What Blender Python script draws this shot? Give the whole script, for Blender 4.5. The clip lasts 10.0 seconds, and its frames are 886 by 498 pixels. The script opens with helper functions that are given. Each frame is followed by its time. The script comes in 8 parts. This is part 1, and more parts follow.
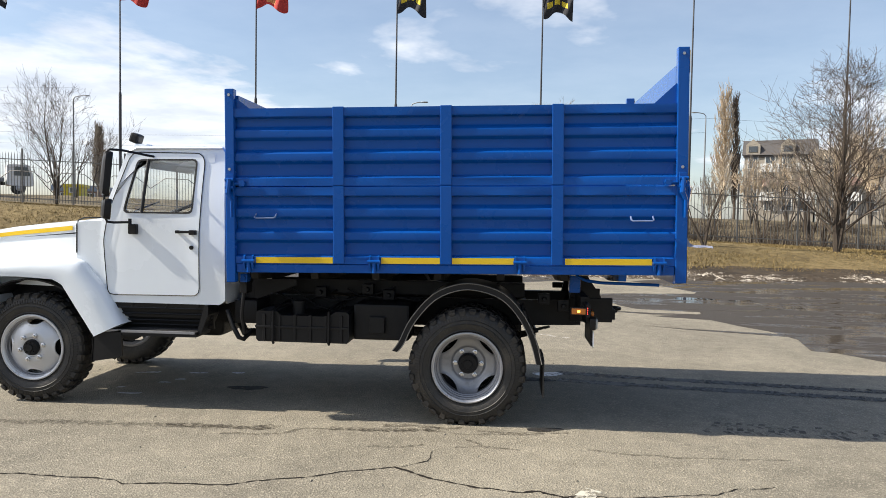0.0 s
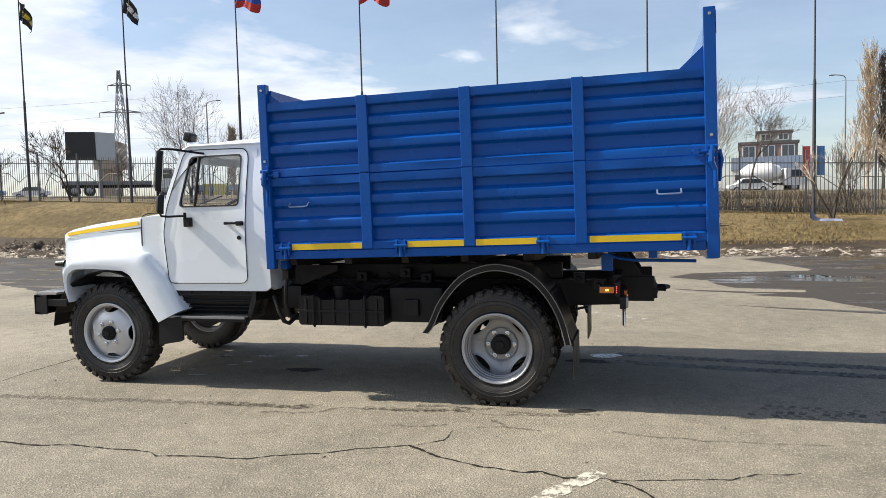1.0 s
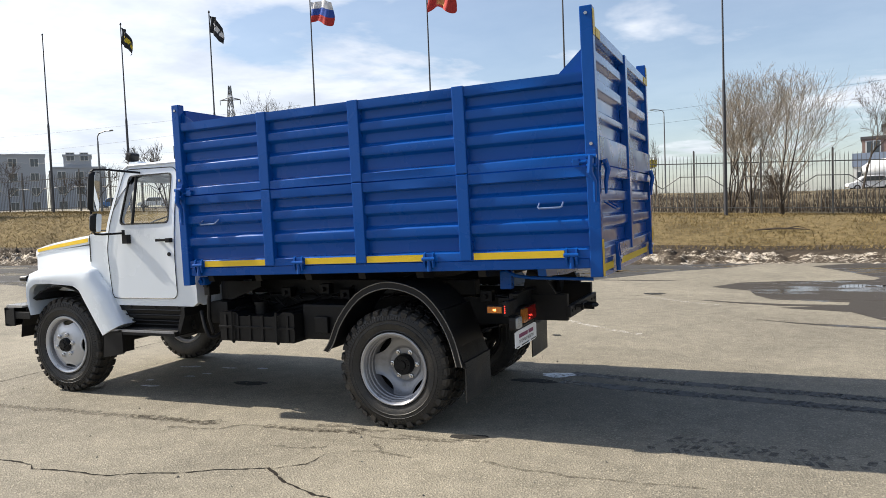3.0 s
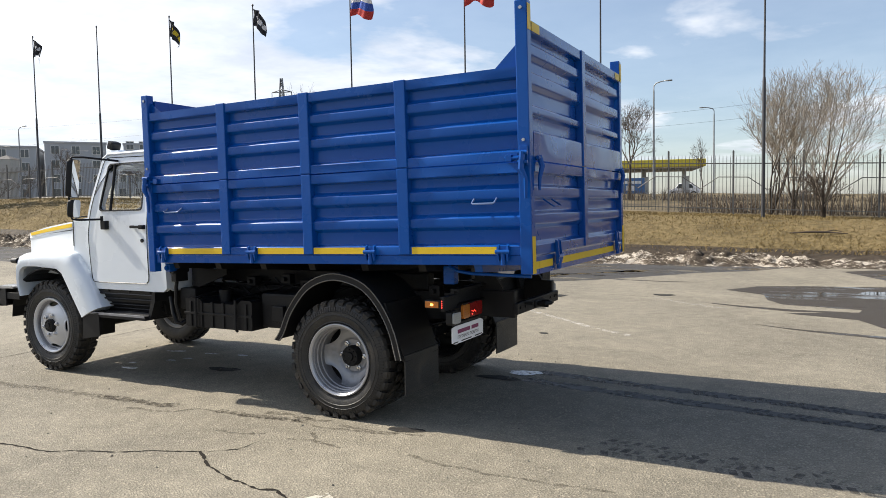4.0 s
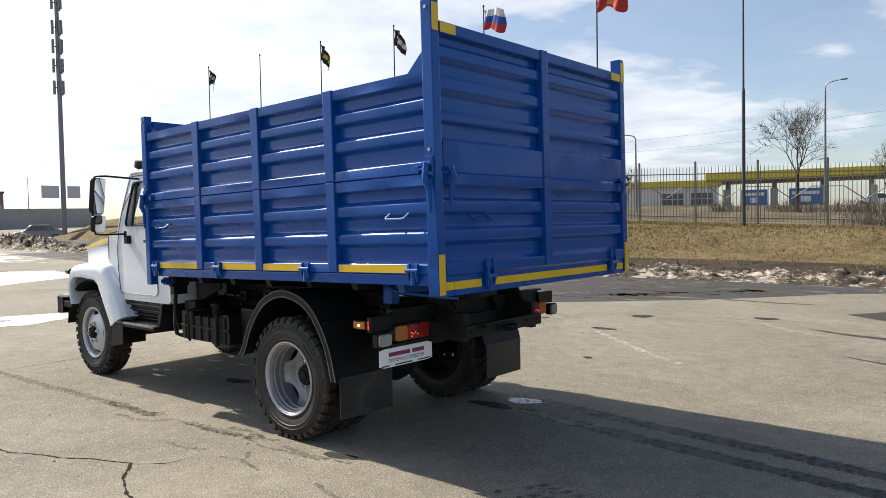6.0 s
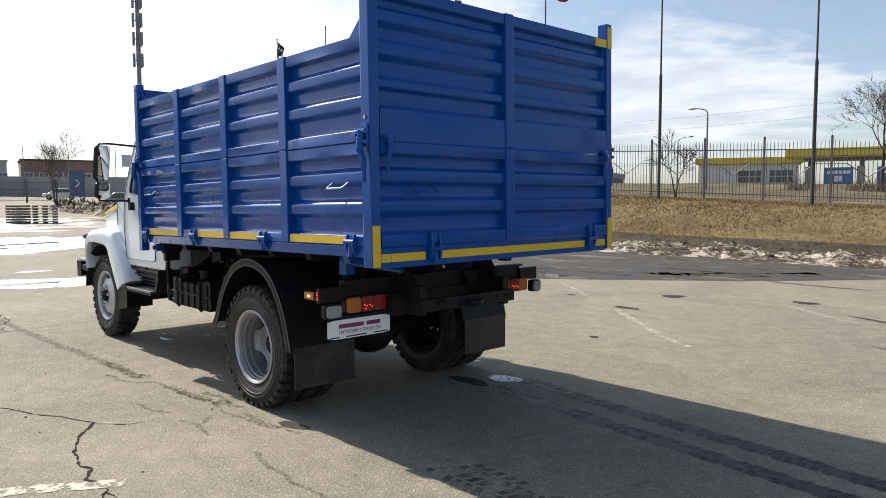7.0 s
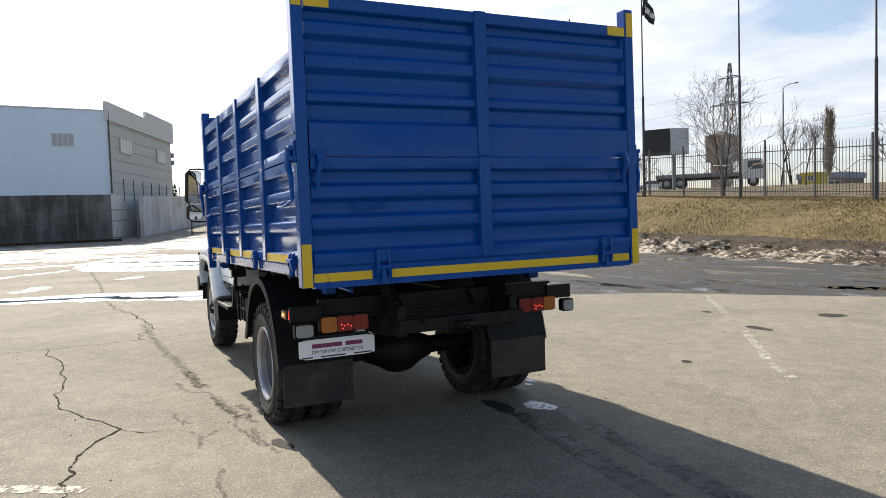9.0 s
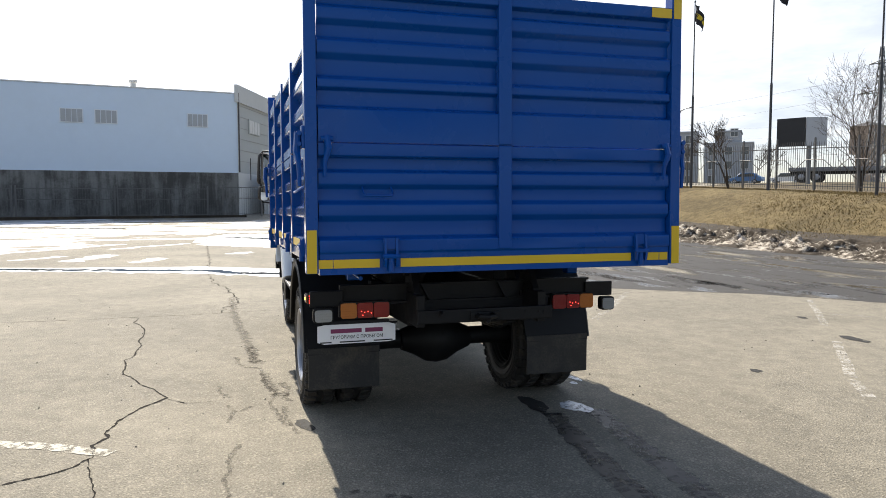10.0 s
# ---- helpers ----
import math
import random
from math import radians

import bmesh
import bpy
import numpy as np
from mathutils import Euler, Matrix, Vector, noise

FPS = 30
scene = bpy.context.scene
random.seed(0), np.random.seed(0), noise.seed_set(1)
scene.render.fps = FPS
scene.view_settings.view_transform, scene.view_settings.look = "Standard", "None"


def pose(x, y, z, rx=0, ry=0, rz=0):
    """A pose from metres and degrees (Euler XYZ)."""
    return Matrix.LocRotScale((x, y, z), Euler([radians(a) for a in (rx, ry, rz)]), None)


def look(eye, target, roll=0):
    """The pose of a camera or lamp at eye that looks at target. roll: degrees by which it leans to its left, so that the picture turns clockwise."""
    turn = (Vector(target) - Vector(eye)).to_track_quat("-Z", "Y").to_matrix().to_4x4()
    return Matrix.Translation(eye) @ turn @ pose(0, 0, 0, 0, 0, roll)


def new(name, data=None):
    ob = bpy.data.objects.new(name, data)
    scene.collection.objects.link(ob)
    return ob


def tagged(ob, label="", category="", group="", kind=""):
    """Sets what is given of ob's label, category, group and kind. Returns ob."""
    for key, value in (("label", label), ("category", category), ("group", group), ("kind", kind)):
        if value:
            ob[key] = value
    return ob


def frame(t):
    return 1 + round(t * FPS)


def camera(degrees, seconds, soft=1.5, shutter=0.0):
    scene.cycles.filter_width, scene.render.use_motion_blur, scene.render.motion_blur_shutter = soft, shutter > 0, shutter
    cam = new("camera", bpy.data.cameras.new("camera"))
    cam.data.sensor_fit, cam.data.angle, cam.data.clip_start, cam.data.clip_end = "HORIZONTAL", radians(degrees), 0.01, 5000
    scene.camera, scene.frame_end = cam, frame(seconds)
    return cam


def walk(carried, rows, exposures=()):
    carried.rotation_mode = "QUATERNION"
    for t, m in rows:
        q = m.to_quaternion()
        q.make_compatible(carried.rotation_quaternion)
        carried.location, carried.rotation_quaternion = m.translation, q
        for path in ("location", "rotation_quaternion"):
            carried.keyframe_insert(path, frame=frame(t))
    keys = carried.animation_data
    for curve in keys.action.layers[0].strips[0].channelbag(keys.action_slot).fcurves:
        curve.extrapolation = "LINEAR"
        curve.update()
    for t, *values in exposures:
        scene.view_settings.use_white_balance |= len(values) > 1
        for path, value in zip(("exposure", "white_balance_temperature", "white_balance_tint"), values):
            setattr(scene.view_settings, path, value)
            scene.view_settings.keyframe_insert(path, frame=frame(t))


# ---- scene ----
cam = camera(62.8, 10.0, soft=0.5)
PATH = [
    (0, (0.287, -6.85, 1.659), (0.115, -4.859, 1.571), 1.0),
    (0.5, (0.695, -6.835, 1.643), (0.215, -4.897, 1.524), -0.2),
    (1, (1.085, -6.738, 1.628), (0.568, -4.81, 1.502), -1.4),
    (1.5, (1.465, -6.567, 1.652), (1.084, -4.607, 1.534), -1.2),
    (2, (1.878, -6.431, 1.661), (1.402, -4.496, 1.494), -1.1),
    (2.5, (2.242, -6.278, 1.655), (1.486, -4.428, 1.556), -2.0),
    (2.7, (2.385, -6.146, 1.668), (1.614, -4.303, 1.567), -2.1),
    (3.8, (3.206, -5.798, 1.659), (2.264, -4.038, 1.544), -1.9),
    (4, (3.332, -5.678, 1.642), (2.402, -3.911, 1.525), -0.9),
    (4.5, (3.655, -5.399, 1.657), (2.646, -3.674, 1.58), -0.7),
    (5, (4.003, -5.154, 1.669), (2.78, -3.576, 1.559), -0.4),
    (5.5, (4.227, -4.767, 1.639), (3.029, -3.169, 1.54), 2.1),
    (5.7, (4.338, -4.651, 1.639), (3.11, -3.075, 1.553), 0.4),
    (6.8, (4.909, -3.939, 1.592), (3.448, -2.578, 1.483), 0.3),
    (7, (4.999, -3.807, 1.604), (3.542, -2.445, 1.461), -0.1),
    (7.5, (5.229, -3.443, 1.606), (3.659, -2.213, 1.454), -1.0),
    (8, (5.372, -3.082, 1.614), (3.689, -2.006, 1.502), -1.5),
    (8.5, (5.468, -2.669, 1.64), (3.771, -1.62, 1.515), -0.5),
    (9, (5.656, -2.305, 1.601), (3.86, -1.431, 1.497), -1.8),
    (9.5, (5.762, -1.998, 1.59), (3.889, -1.307, 1.475), -0.7),
    (10, (5.778, -1.666, 1.617), (3.866, -1.097, 1.478), -0.0),
]
walk(cam, [(t, look(eye, target, roll)) for t, eye, target, roll in PATH], exposures=((0.0, 0.78), (1.0, 0.74), (4.5, 0.72), (5.0, 0.63), (5.7, 0.63), (7.5, 0.62), (9.0, 0.66), (10.0, 0.76)))

# ---- world and light ----
SUN_WAY = Vector((1.15, 0.108, -1.0)).normalized()      # the way the sunlight travels
SUN_EL = math.asin(-SUN_WAY.z)
SUN_AZ = math.atan2(-SUN_WAY.x, -SUN_WAY.y)            # from +y towards +x


def node(tree, kind, props=None, **links):
    """A node; keyword values set or link its inputs (spaces in names written as _)."""
    n = tree.nodes.new(kind)
    p = props or {}
    if "operation" in p:
        n.operation = p["operation"]
    if "use_clamp" in p:
        n.use_clamp = p["use_clamp"]
    if "interpolation_type" in p:
        n.interpolation_type = p["interpolation_type"]
    if "data_type" in p:
        n.data_type = p["data_type"]
    if "blend_type" in p:
        n.blend_type = p["blend_type"]
    for k, v in links.items():
        name = k.replace("_", " ")
        sock = n.inputs[int(k[1:])] if k[0] == "i" and k[1:].isdigit() else n.inputs[name]
        if isinstance(v, bpy.types.NodeSocket):
            tree.links.new(v, sock)
        else:
            sock.default_value = v
    return n


def m_op(tree, op, a, b=0.5, clamp=False):
    n = node(tree, "ShaderNodeMath", {"operation": op, "use_clamp": clamp})
    for i, v in enumerate((a, b)):
        if isinstance(v, bpy.types.NodeSocket):
            tree.links.new(v, n.inputs[i])
        else:
            n.inputs[i].default_value = v
    return n.outputs[0]


def ramp01(tree, v, lo, hi):
    n = node(tree, "ShaderNodeMapRange", {"interpolation_type": "SMOOTHSTEP"}, Value=v)
    n.inputs["From Min"].default_value, n.inputs["From Max"].default_value = lo, hi
    return n.outputs[0]


def mixc(tree, f, a, b, blend="MIX"):
    n = node(tree, "ShaderNodeMix", {"data_type": "RGBA", "blend_type": blend})
    for sock, v in ((n.inputs[0], f), (n.inputs[6], a), (n.inputs[7], b)):
        if isinstance(v, bpy.types.NodeSocket):
            tree.links.new(v, sock)
        elif isinstance(v, (tuple, list)):
            sock.default_value = (*v, 1) if len(v) == 3 else v
        else:
            sock.default_value = v
    return n.outputs[2]


def noise_at(tree, vec, scale, detail=4.0, rough=0.55, dist=0.0):
    n = node(tree, "ShaderNodeTexNoise", None, Vector=vec, Scale=scale, Detail=detail, Roughness=rough, Distortion=dist)
    return n.outputs[0]


world = bpy.data.worlds.new("sky")
scene.world = world
world.use_nodes = True
wt = world.node_tree
wt.nodes.clear()
sky = node(wt, "ShaderNodeTexSky")
sky.sky_type, sky.sun_disc = "NISHITA", False
sky.sun_elevation, sky.sun_rotation = SUN_EL, SUN_AZ
sky.altitude, sky.air_density, sky.dust_density, sky.ozone_density = 100.0, 1.0, 1.1, 2.0
wdir = node(wt, "ShaderNodeTexCoord").outputs["Generated"]
wsep = node(wt, "ShaderNodeSeparateXYZ", None, Vector=wdir)
up = m_op(wt, "ADD", m_op(wt, "MAXIMUM", wsep.outputs[2], 0.0), 0.10)
wflat = node(wt, "ShaderNodeCombineXYZ", None, X=m_op(wt, "DIVIDE", wsep.outputs[0], up), Y=m_op(wt, "DIVIDE", wsep.outputs[1], up))
wcl = noise_at(wt, wflat.outputs[0], 0.62, 7.0, 0.56, 0.25)
wbig = noise_at(wt, wflat.outputs[0], 0.16, 3.0, 0.5)
# more cloud towards the sun's side and near the horizon
side = ramp01(wt, m_op(wt, "MULTIPLY", wsep.outputs[0], -1.0), 0.1, 0.85)
wcov = m_op(wt, "ADD", m_op(wt, "ADD", m_op(wt, "MULTIPLY", wcl, 0.75), m_op(wt, "MULTIPLY", wbig, 0.30)), m_op(wt, "MULTIPLY", side, 0.17))
# clouds stand in the lower sky and thin out overhead
wmask = m_op(wt, "MULTIPLY", ramp01(wt, wcov, 0.505, 0.60), ramp01(wt, wsep.outputs[2], -0.02, 0.10))
wmask = m_op(wt, "MULTIPLY", wmask, m_op(wt, "SUBTRACT", 1.0, m_op(wt, "MULTIPLY", ramp01(wt, wsep.outputs[2], 0.34, 0.56), 0.92)))
wshade = ramp01(wt, noise_at(wt, wflat.outputs[0], 1.7, 5.0, 0.6), 0.25, 0.75)
wcloud = mixc(wt, wshade, (5.0, 5.4, 6.2), (7.6, 7.8, 8.2))
wdot = node(wt, "ShaderNodeVectorMath", None, i0=wdir, i1=tuple(-SUN_WAY))
wdot.operation = "DOT_PRODUCT"
halo = m_op(wt, "POWER", m_op(wt, "MAXIMUM", wdot.outputs["Value"], 0.0), 8.0)
wgain = m_op(wt, "ADD", 1.0, m_op(wt, "MULTIPLY", halo, 3.2))
wcloud = mixc(wt, 1.0, wcloud, node(wt, "ShaderNodeCombineColor", None, Red=wgain, Green=wgain, Blue=wgain).outputs[0], "MULTIPLY")
# a thin high veil pales the lower sky
wveil = m_op(wt, "MULTIPLY", m_op(wt, "SUBTRACT", 1.0, ramp01(wt, wsep.outputs[2], 0.35, 0.75)), m_op(wt, "ADD", 0.10, m_op(wt, "MULTIPLY", wbig, 0.18)))
# thin cloud glows round the sun
wveil = m_op(wt, "ADD", wveil, m_op(wt, "MULTIPLY", halo, 0.6), True)
wcol = mixc(wt, m_op(wt, "MAXIMUM", wveil, m_op(wt, "MULTIPLY", wmask, 0.88)), sky.outputs[0], wcloud)
wbg = node(wt, "ShaderNodeBackground", None, Color=wcol, Strength=0.090)
node(wt, "ShaderNodeOutputWorld", None, Surface=wbg.outputs[0])

sun = new("sun", bpy.data.lights.new("sun", "SUN"))
sun.data.energy, sun.data.angle, sun.data.color = 5.0, radians(0.55), (1.0, 0.92, 0.79)
sun.matrix_world = look(Vector((-40, -4, 40)), Vector((-40, -4, 40)) + SUN_WAY)

# ---- materials ----


def surface(name, base, rough=0.6, metal=0.0, var=0.15, grain=40.0, stain=1.3, dirt=None, dirt_amount=0.0, bump=0.0, bump_scale=120.0, coat=0.0, spec=0.5, island=0.0, each=0.0, coat_rough=0.06):
    """A painted, cast or woven surface: base colour varied at two scales, optional dirt and fine relief."""
    m = bpy.data.materials.new(name)
    m.use_nodes = True
    t = m.node_tree
    t.nodes.clear()
    co = node(t, "ShaderNodeTexCoord").outputs["Object"]
    n1 = noise_at(t, co, grain, 4.0, 0.6)
    n2 = noise_at(t, co, stain, 5.0, 0.6, 0.4)
    v = m_op(t, "ADD", m_op(t, "MULTIPLY", m_op(t, "SUBTRACT", n1, 0.5), var), m_op(t, "MULTIPLY", m_op(t, "SUBTRACT", n2, 0.5), 1.6 * var))
    if island:
        geo = node(t, "ShaderNodeNewGeometry")
        v = m_op(t, "ADD", v, m_op(t, "MULTIPLY", m_op(t, "SUBTRACT", geo.outputs["Random Per Island"], 0.5), island))
    if each:
        ob = node(t, "ShaderNodeObjectInfo")
        v = m_op(t, "ADD", v, m_op(t, "MULTIPLY", m_op(t, "SUBTRACT", ob.outputs["Random"], 0.5), each))
    v = m_op(t, "ADD", v, 1.0)
    col = mixc(t, 1.0, base, node(t, "ShaderNodeCombineColor", None, Red=v, Green=v, Blue=v).outputs[0], "MULTIPLY")
    r = m_op(t, "ADD", rough, m_op(t, "MULTIPLY", m_op(t, "SUBTRACT", n2, 0.5), 0.35), True)
    if dirt:
        d = m_op(t, "MULTIPLY", ramp01(t, m_op(t, "ADD", m_op(t, "MULTIPLY", n2, 0.7), m_op(t, "MULTIPLY", n1, 0.3)), 0.45, 0.72), dirt_amount)
        col = mixc(t, d, col, dirt)
        r = m_op(t, "ADD", r, m_op(t, "MULTIPLY", d, 0.35), True)
    p = node(t, "ShaderNodeBsdfPrincipled", None, Base_Color=col, Roughness=r, Metallic=metal, Coat_Weight=coat, Specular_IOR_Level=spec)
    p.inputs["Coat Roughness"].default_value = coat_rough
    if bump:
        b = node(t, "ShaderNodeBump", None, Strength=bump, Distance=0.01, Height=noise_at(t, co, bump_scale, 5.0, 0.65))
        t.links.new(b.outputs[0], p.inputs["Normal"])
    node(t, "ShaderNodeOutputMaterial", None, Surface=p.outputs[0])
    return m


def glow(name, base, strength, rough=0.2):
    m = surface(name, base, rough, var=0.05)
    p = next(n for n in m.node_tree.nodes if n.type == "BSDF_PRINCIPLED")
    p.inputs["Emission Color"].default_value, p.inputs["Emission Strength"].default_value = (*base, 1), strength
    return m


def glass_like(name, colour, rough=0.02):
    m = bpy.data.materials.new(name)
    m.use_nodes = True
    t = m.node_tree
    t.nodes.clear()
    tr = node(t, "ShaderNodeBsdfTransparent", None, Color=(*colour, 1))
    gl = node(t, "ShaderNodeBsdfGlossy", None, Color=(1, 1, 1, 1), Roughness=rough)
    fr = node(t, "ShaderNodeLayerWeight", None, Blend=0.5)
    mx = node(t, "ShaderNodeMixShader", None, Fac=m_op(t, "ADD", 0.05, m_op(t, "MULTIPLY", m_op(t, "POWER", fr.outputs["Facing"], 4.0), 0.6)))
    t.links.new(tr.outputs[0], mx.inputs[1])
    t.links.new(gl.outputs[0], mx.inputs[2])
    node(t, "ShaderNodeOutputMaterial", None, Surface=mx.outputs[0])
    return m


BLUE = surface("blue_paint", (0.0024, 0.067, 0.305), 0.28, var=0.10, grain=25, stain=2.2, dirt=(0.03, 0.07, 0.19), dirt_amount=0.05, bump=0.03, bump_scale=14, coat=0.2, spec=0.16, coat_rough=0.10)
# the clear lacquer shines most at a glancing angle
bt = BLUE.node_tree
bp = next(n for n in bt.nodes if n.type == "BSDF_PRINCIPLED")
facing = node(bt, "ShaderNodeLayerWeight", None, Blend=0.5).outputs["Facing"]
bt.links.new(m_op(bt, "ADD", 0.12, m_op(bt, "MULTIPLY", m_op(bt, "POWER", facing, 2.5), 2.0), True), bp.inputs["Coat Weight"])
WHITE = surface("white_paint", (0.76, 0.81, 0.86), 0.25, var=0.03, grain=18, stain=1.5, dirt=(0.55, 0.53, 0.50), dirt_amount=0.10, coat=0.4)
BLACK = surface("black_chassis_paint", (0.0095, 0.0095, 0.0105), 0.50, var=0.5, grain=30, stain=4, dirt=(0.022, 0.019, 0.016), dirt_amount=0.20, bump=0.2, spec=0.24)
PLASTIC = surface("black_plastic", (0.011, 0.011, 0.012), 0.42, var=0.3, dirt=(0.028, 0.025, 0.022), dirt_amount=0.16, spec=0.2)
RUBBER = surface("tyre_rubber", (0.012, 0.012, 0.0125), 0.50, var=0.5, grain=70, stain=5, dirt=(0.110, 0.092, 0.070), dirt_amount=0.55, bump=0.25, bump_scale=200)
TREAD = surface("dusty_tread_rubber", (0.018, 0.0165, 0.015), 0.75, var=0.6, grain=80, stain=9, dirt=(0.10, 0.083, 0.062), dirt_amount=0.55, bump=0.3, bump_scale=150)
DUSTY = surface("dusty_plastic_edge", (0.16, 0.15, 0.135), 0.7, var=0.5, grain=60, stain=6)
SEAL = surface("rubber_seal", (0.010, 0.010, 0.010), 0.6, var=0.2)
SILVER = surface("silver_wheel_paint", (0.40, 0.405, 0.43), 0.34, metal=0.55, var=0.10, grain=20, stain=8, dirt=(0.28, 0.26, 0.24), dirt_amount=0.28, bump=0.05)
DULLSILVER = surface("dull_silver_disc", (0.30, 0.305, 0.325), 0.38, metal=0.5, var=0.16, grain=20, stain=9, dirt=(0.13, 0.115, 0.10), dirt_amount=0.5, bump=0.08)
# paler silver: sky light caught by the convex front discs is in the colour
PALESILVER = surface("sky_brightened_silver_paint", (0.56, 0.565, 0.58), 0.34, metal=0.35, var=0.08, grain=20, stain=8, dirt=(0.30, 0.28, 0.26), dirt_amount=0.2, bump=0.05)
GRIMY = surface("grimy_grey_paint", (0.26, 0.26, 0.275), 0.42, metal=0.3, var=0.3, grain=30, stain=9, dirt=(0.07, 0.06, 0.05), dirt_amount=0.5, bump=0.1)
NUTMETAL = surface("bright_wheel_nut", (0.66, 0.66, 0.67), 0.26, metal=0.9, var=0.1)
# blue rod lightened so that its colour carries the bright reflections
HANDLE = surface("blue_rod_painted_sheen", (0.20, 0.28, 0.48), 0.25, metal=0.4, var=0.2)
STEEL = surface("bare_steel", (0.42, 0.42, 0.43), 0.38, metal=0.9, var=0.2, dirt=(0.12, 0.09, 0.07), dirt_amount=0.4)
YELLOW = surface("yellow_reflective_tape", (0.72, 0.48, 0.012), 0.38, var=0.10, grain=160, stain=5)
MIRROR = surface("mirror_glass", (0.80, 0.82, 0.84), 0.03, metal=1.0, var=0.01)
GLASS = glass_like("window_glass", (0.97, 0.98, 0.97))
RED = surface("red_lamp_lens", (0.26, 0.014, 0.012), 0.2, var=0.1, grain=90)
LIT_RED = glow("lit_red_diode", (1.0, 0.06, 0.04), 1.4)
AMBER = surface("amber_lamp_lens", (0.46, 0.15, 0.025), 0.18, var=0.1, grain=90)
LIT_AMBER = glow("lit_amber_diode", (1.0, 0.50, 0.08), 3.0)
LENS = surface("clear_lamp_lens", (0.30, 0.31, 0.31), 0.15, var=0.2, grain=120, spec=0.8)
PLATE = surface("white_plate", (0.86, 0.86, 0.88), 0.32, var=0.03)
PLUM = surface("plum_print", (0.22, 0.03, 0.10), 0.5, var=0.05)
INK = surface("black_print", (0.012, 0.012, 0.016), 0.5, var=0.05)
SEATCLOTH = surface("grey_seat_cloth", (0.09, 0.09, 0.10), 0.9, var=0.3, grain=150, bump=0.2)


# ---- mesh helpers ----


def part(name, bm, material, parent=None, label="", smooth=0.0):
    """Links a bmesh as one mesh object, under a thing or a part where one is given."""
    me = bpy.data.meshes.new(name)
    bmesh.ops.recalc_face_normals(bm, faces=bm.faces)
    bm.to_mesh(me)
    bm.free()
    mats = material if isinstance(material, (list, tuple)) else [material]
    for m in mats:
        me.materials.append(m)
    if smooth:
        me.shade_smooth()
        me.set_sharp_from_angle(angle=radians(smooth))
    ob = new(name, me)
    if parent is not None:
        ob.parent = parent
    if label:
        ob["label"] = label
    return ob


def thing(name, at=(0, 0, 0), turn=0.0, **tags):
    ob = new(name)
    ob.matrix_world = pose(*at, 0, 0, turn)
    ob.empty_display_size = 0.2
    return tagged(ob, **tags)


def hull(bm, rings, caps=True, closed=True):
    """Skins rings of equal length into a tube; returns the new vertices."""
    rows = [[bm.verts.new(p) for p in ring] for ring in rings]
    n = len(rows[0])
    for a, b in zip(rows, rows[1:]):
        for i in range(n if closed else n - 1):
            j = (i + 1) % n
            bm.faces.new((a[i], a[j], b[j], b[i]))
    if caps and closed:
        bm.faces.new(rows[0][::-1])
        bm.faces.new(rows[-1])
    return [v for r in rows for v in r]


def box(bm, x0, x1, y0, y1, z0, z1, bevel=0.0, m=None):
    vs = hull(bm, [[(x0, y0, z), (x1, y0, z), (x1, y1, z), (x0, y1, z)] for z in (z0, z1)])
    if bevel:
        es = list({e for v in vs for e in v.link_edges})
        got = bmesh.ops.bevel(bm, geom=es, offset=bevel, segments=2, profile=0.6, affect="EDGES")
        vs = list({v for f in got["faces"] for v in f.verts} | {v for v in vs if v.is_valid})
    if m is not None:
        bmesh.ops.transform(bm, matrix=m, verts=vs)
    return vs


def frame_of(d):
    d = d.normalized()
    a = Vector((0, 0, 1)) if abs(d.z) < 0.9 else Vector((1, 0, 0))
    u = d.cross(a).normalized()
    return u, d.cross(u).normalized()


def rod(bm, p, q, r, r2=None, seg=10, caps=True):
    p, q = Vector(p), Vector(q)
    u, v = frame_of(q - p)
    r2 = r if r2 is None else r2
    hull(bm, [[c + (u * math.cos(a) + v * math.sin(a)) * rr for a in (2 * math.pi * i / seg for i in range(seg))] for c, rr in ((p, r), (q, r2))], caps)


def tube(bm, pts, r, seg=8):
    pts = [Vector(p) for p in pts]
    rings = []
    u0 = None
    for i, p in enumerate(pts):
        d = (pts[min(i + 1, len(pts) - 1)] - pts[max(i - 1, 0)]).normalized()
        if u0 is None:
            u0, _ = frame_of(d)
        u = (u0 - d * u0.dot(d)).normalized()
        u0 = u
        v = d.cross(u)
        rr = r[i] if isinstance(r, (list, tuple)) else r
        rings.append([p + (u * math.cos(a) + v * math.sin(a)) * rr for a in (2 * math.pi * k / seg for k in range(seg))])
    hull(bm, rings)


def prism(bm, pts, lo, hi, axis="y"):
    """Extrudes a polygon between lo and hi along an axis; pts are (x, z) for y, (y, z) for x, (x, y) for z."""
    def at(a, b, h):
        return {"y": (a, h, b), "x": (h, a, b), "z": (a, b, h)}[axis]
    return hull(bm, [[at(a, b, lo) for a, b in pts], [at(a, b, hi) for a, b in pts]])


def lathe(bm, prof, centre, seg=40, axis="y"):
    """Turns a profile of (radius, along) round an axis through centre."""
    c = Vector(centre)
    rings = []
    for r, h in prof:
        ring = []
        for i in range(seg):
            a = 2 * math.pi * i / seg
            p = {"y": (r * math.cos(a), h, r * math.sin(a)), "x": (h, r * math.cos(a), r * math.sin(a)), "z": (r * math.cos(a), r * math.sin(a), h)}[axis]
            ring.append(c + Vector(p))
        rings.append(ring)
    return hull(bm, rings, caps=False)


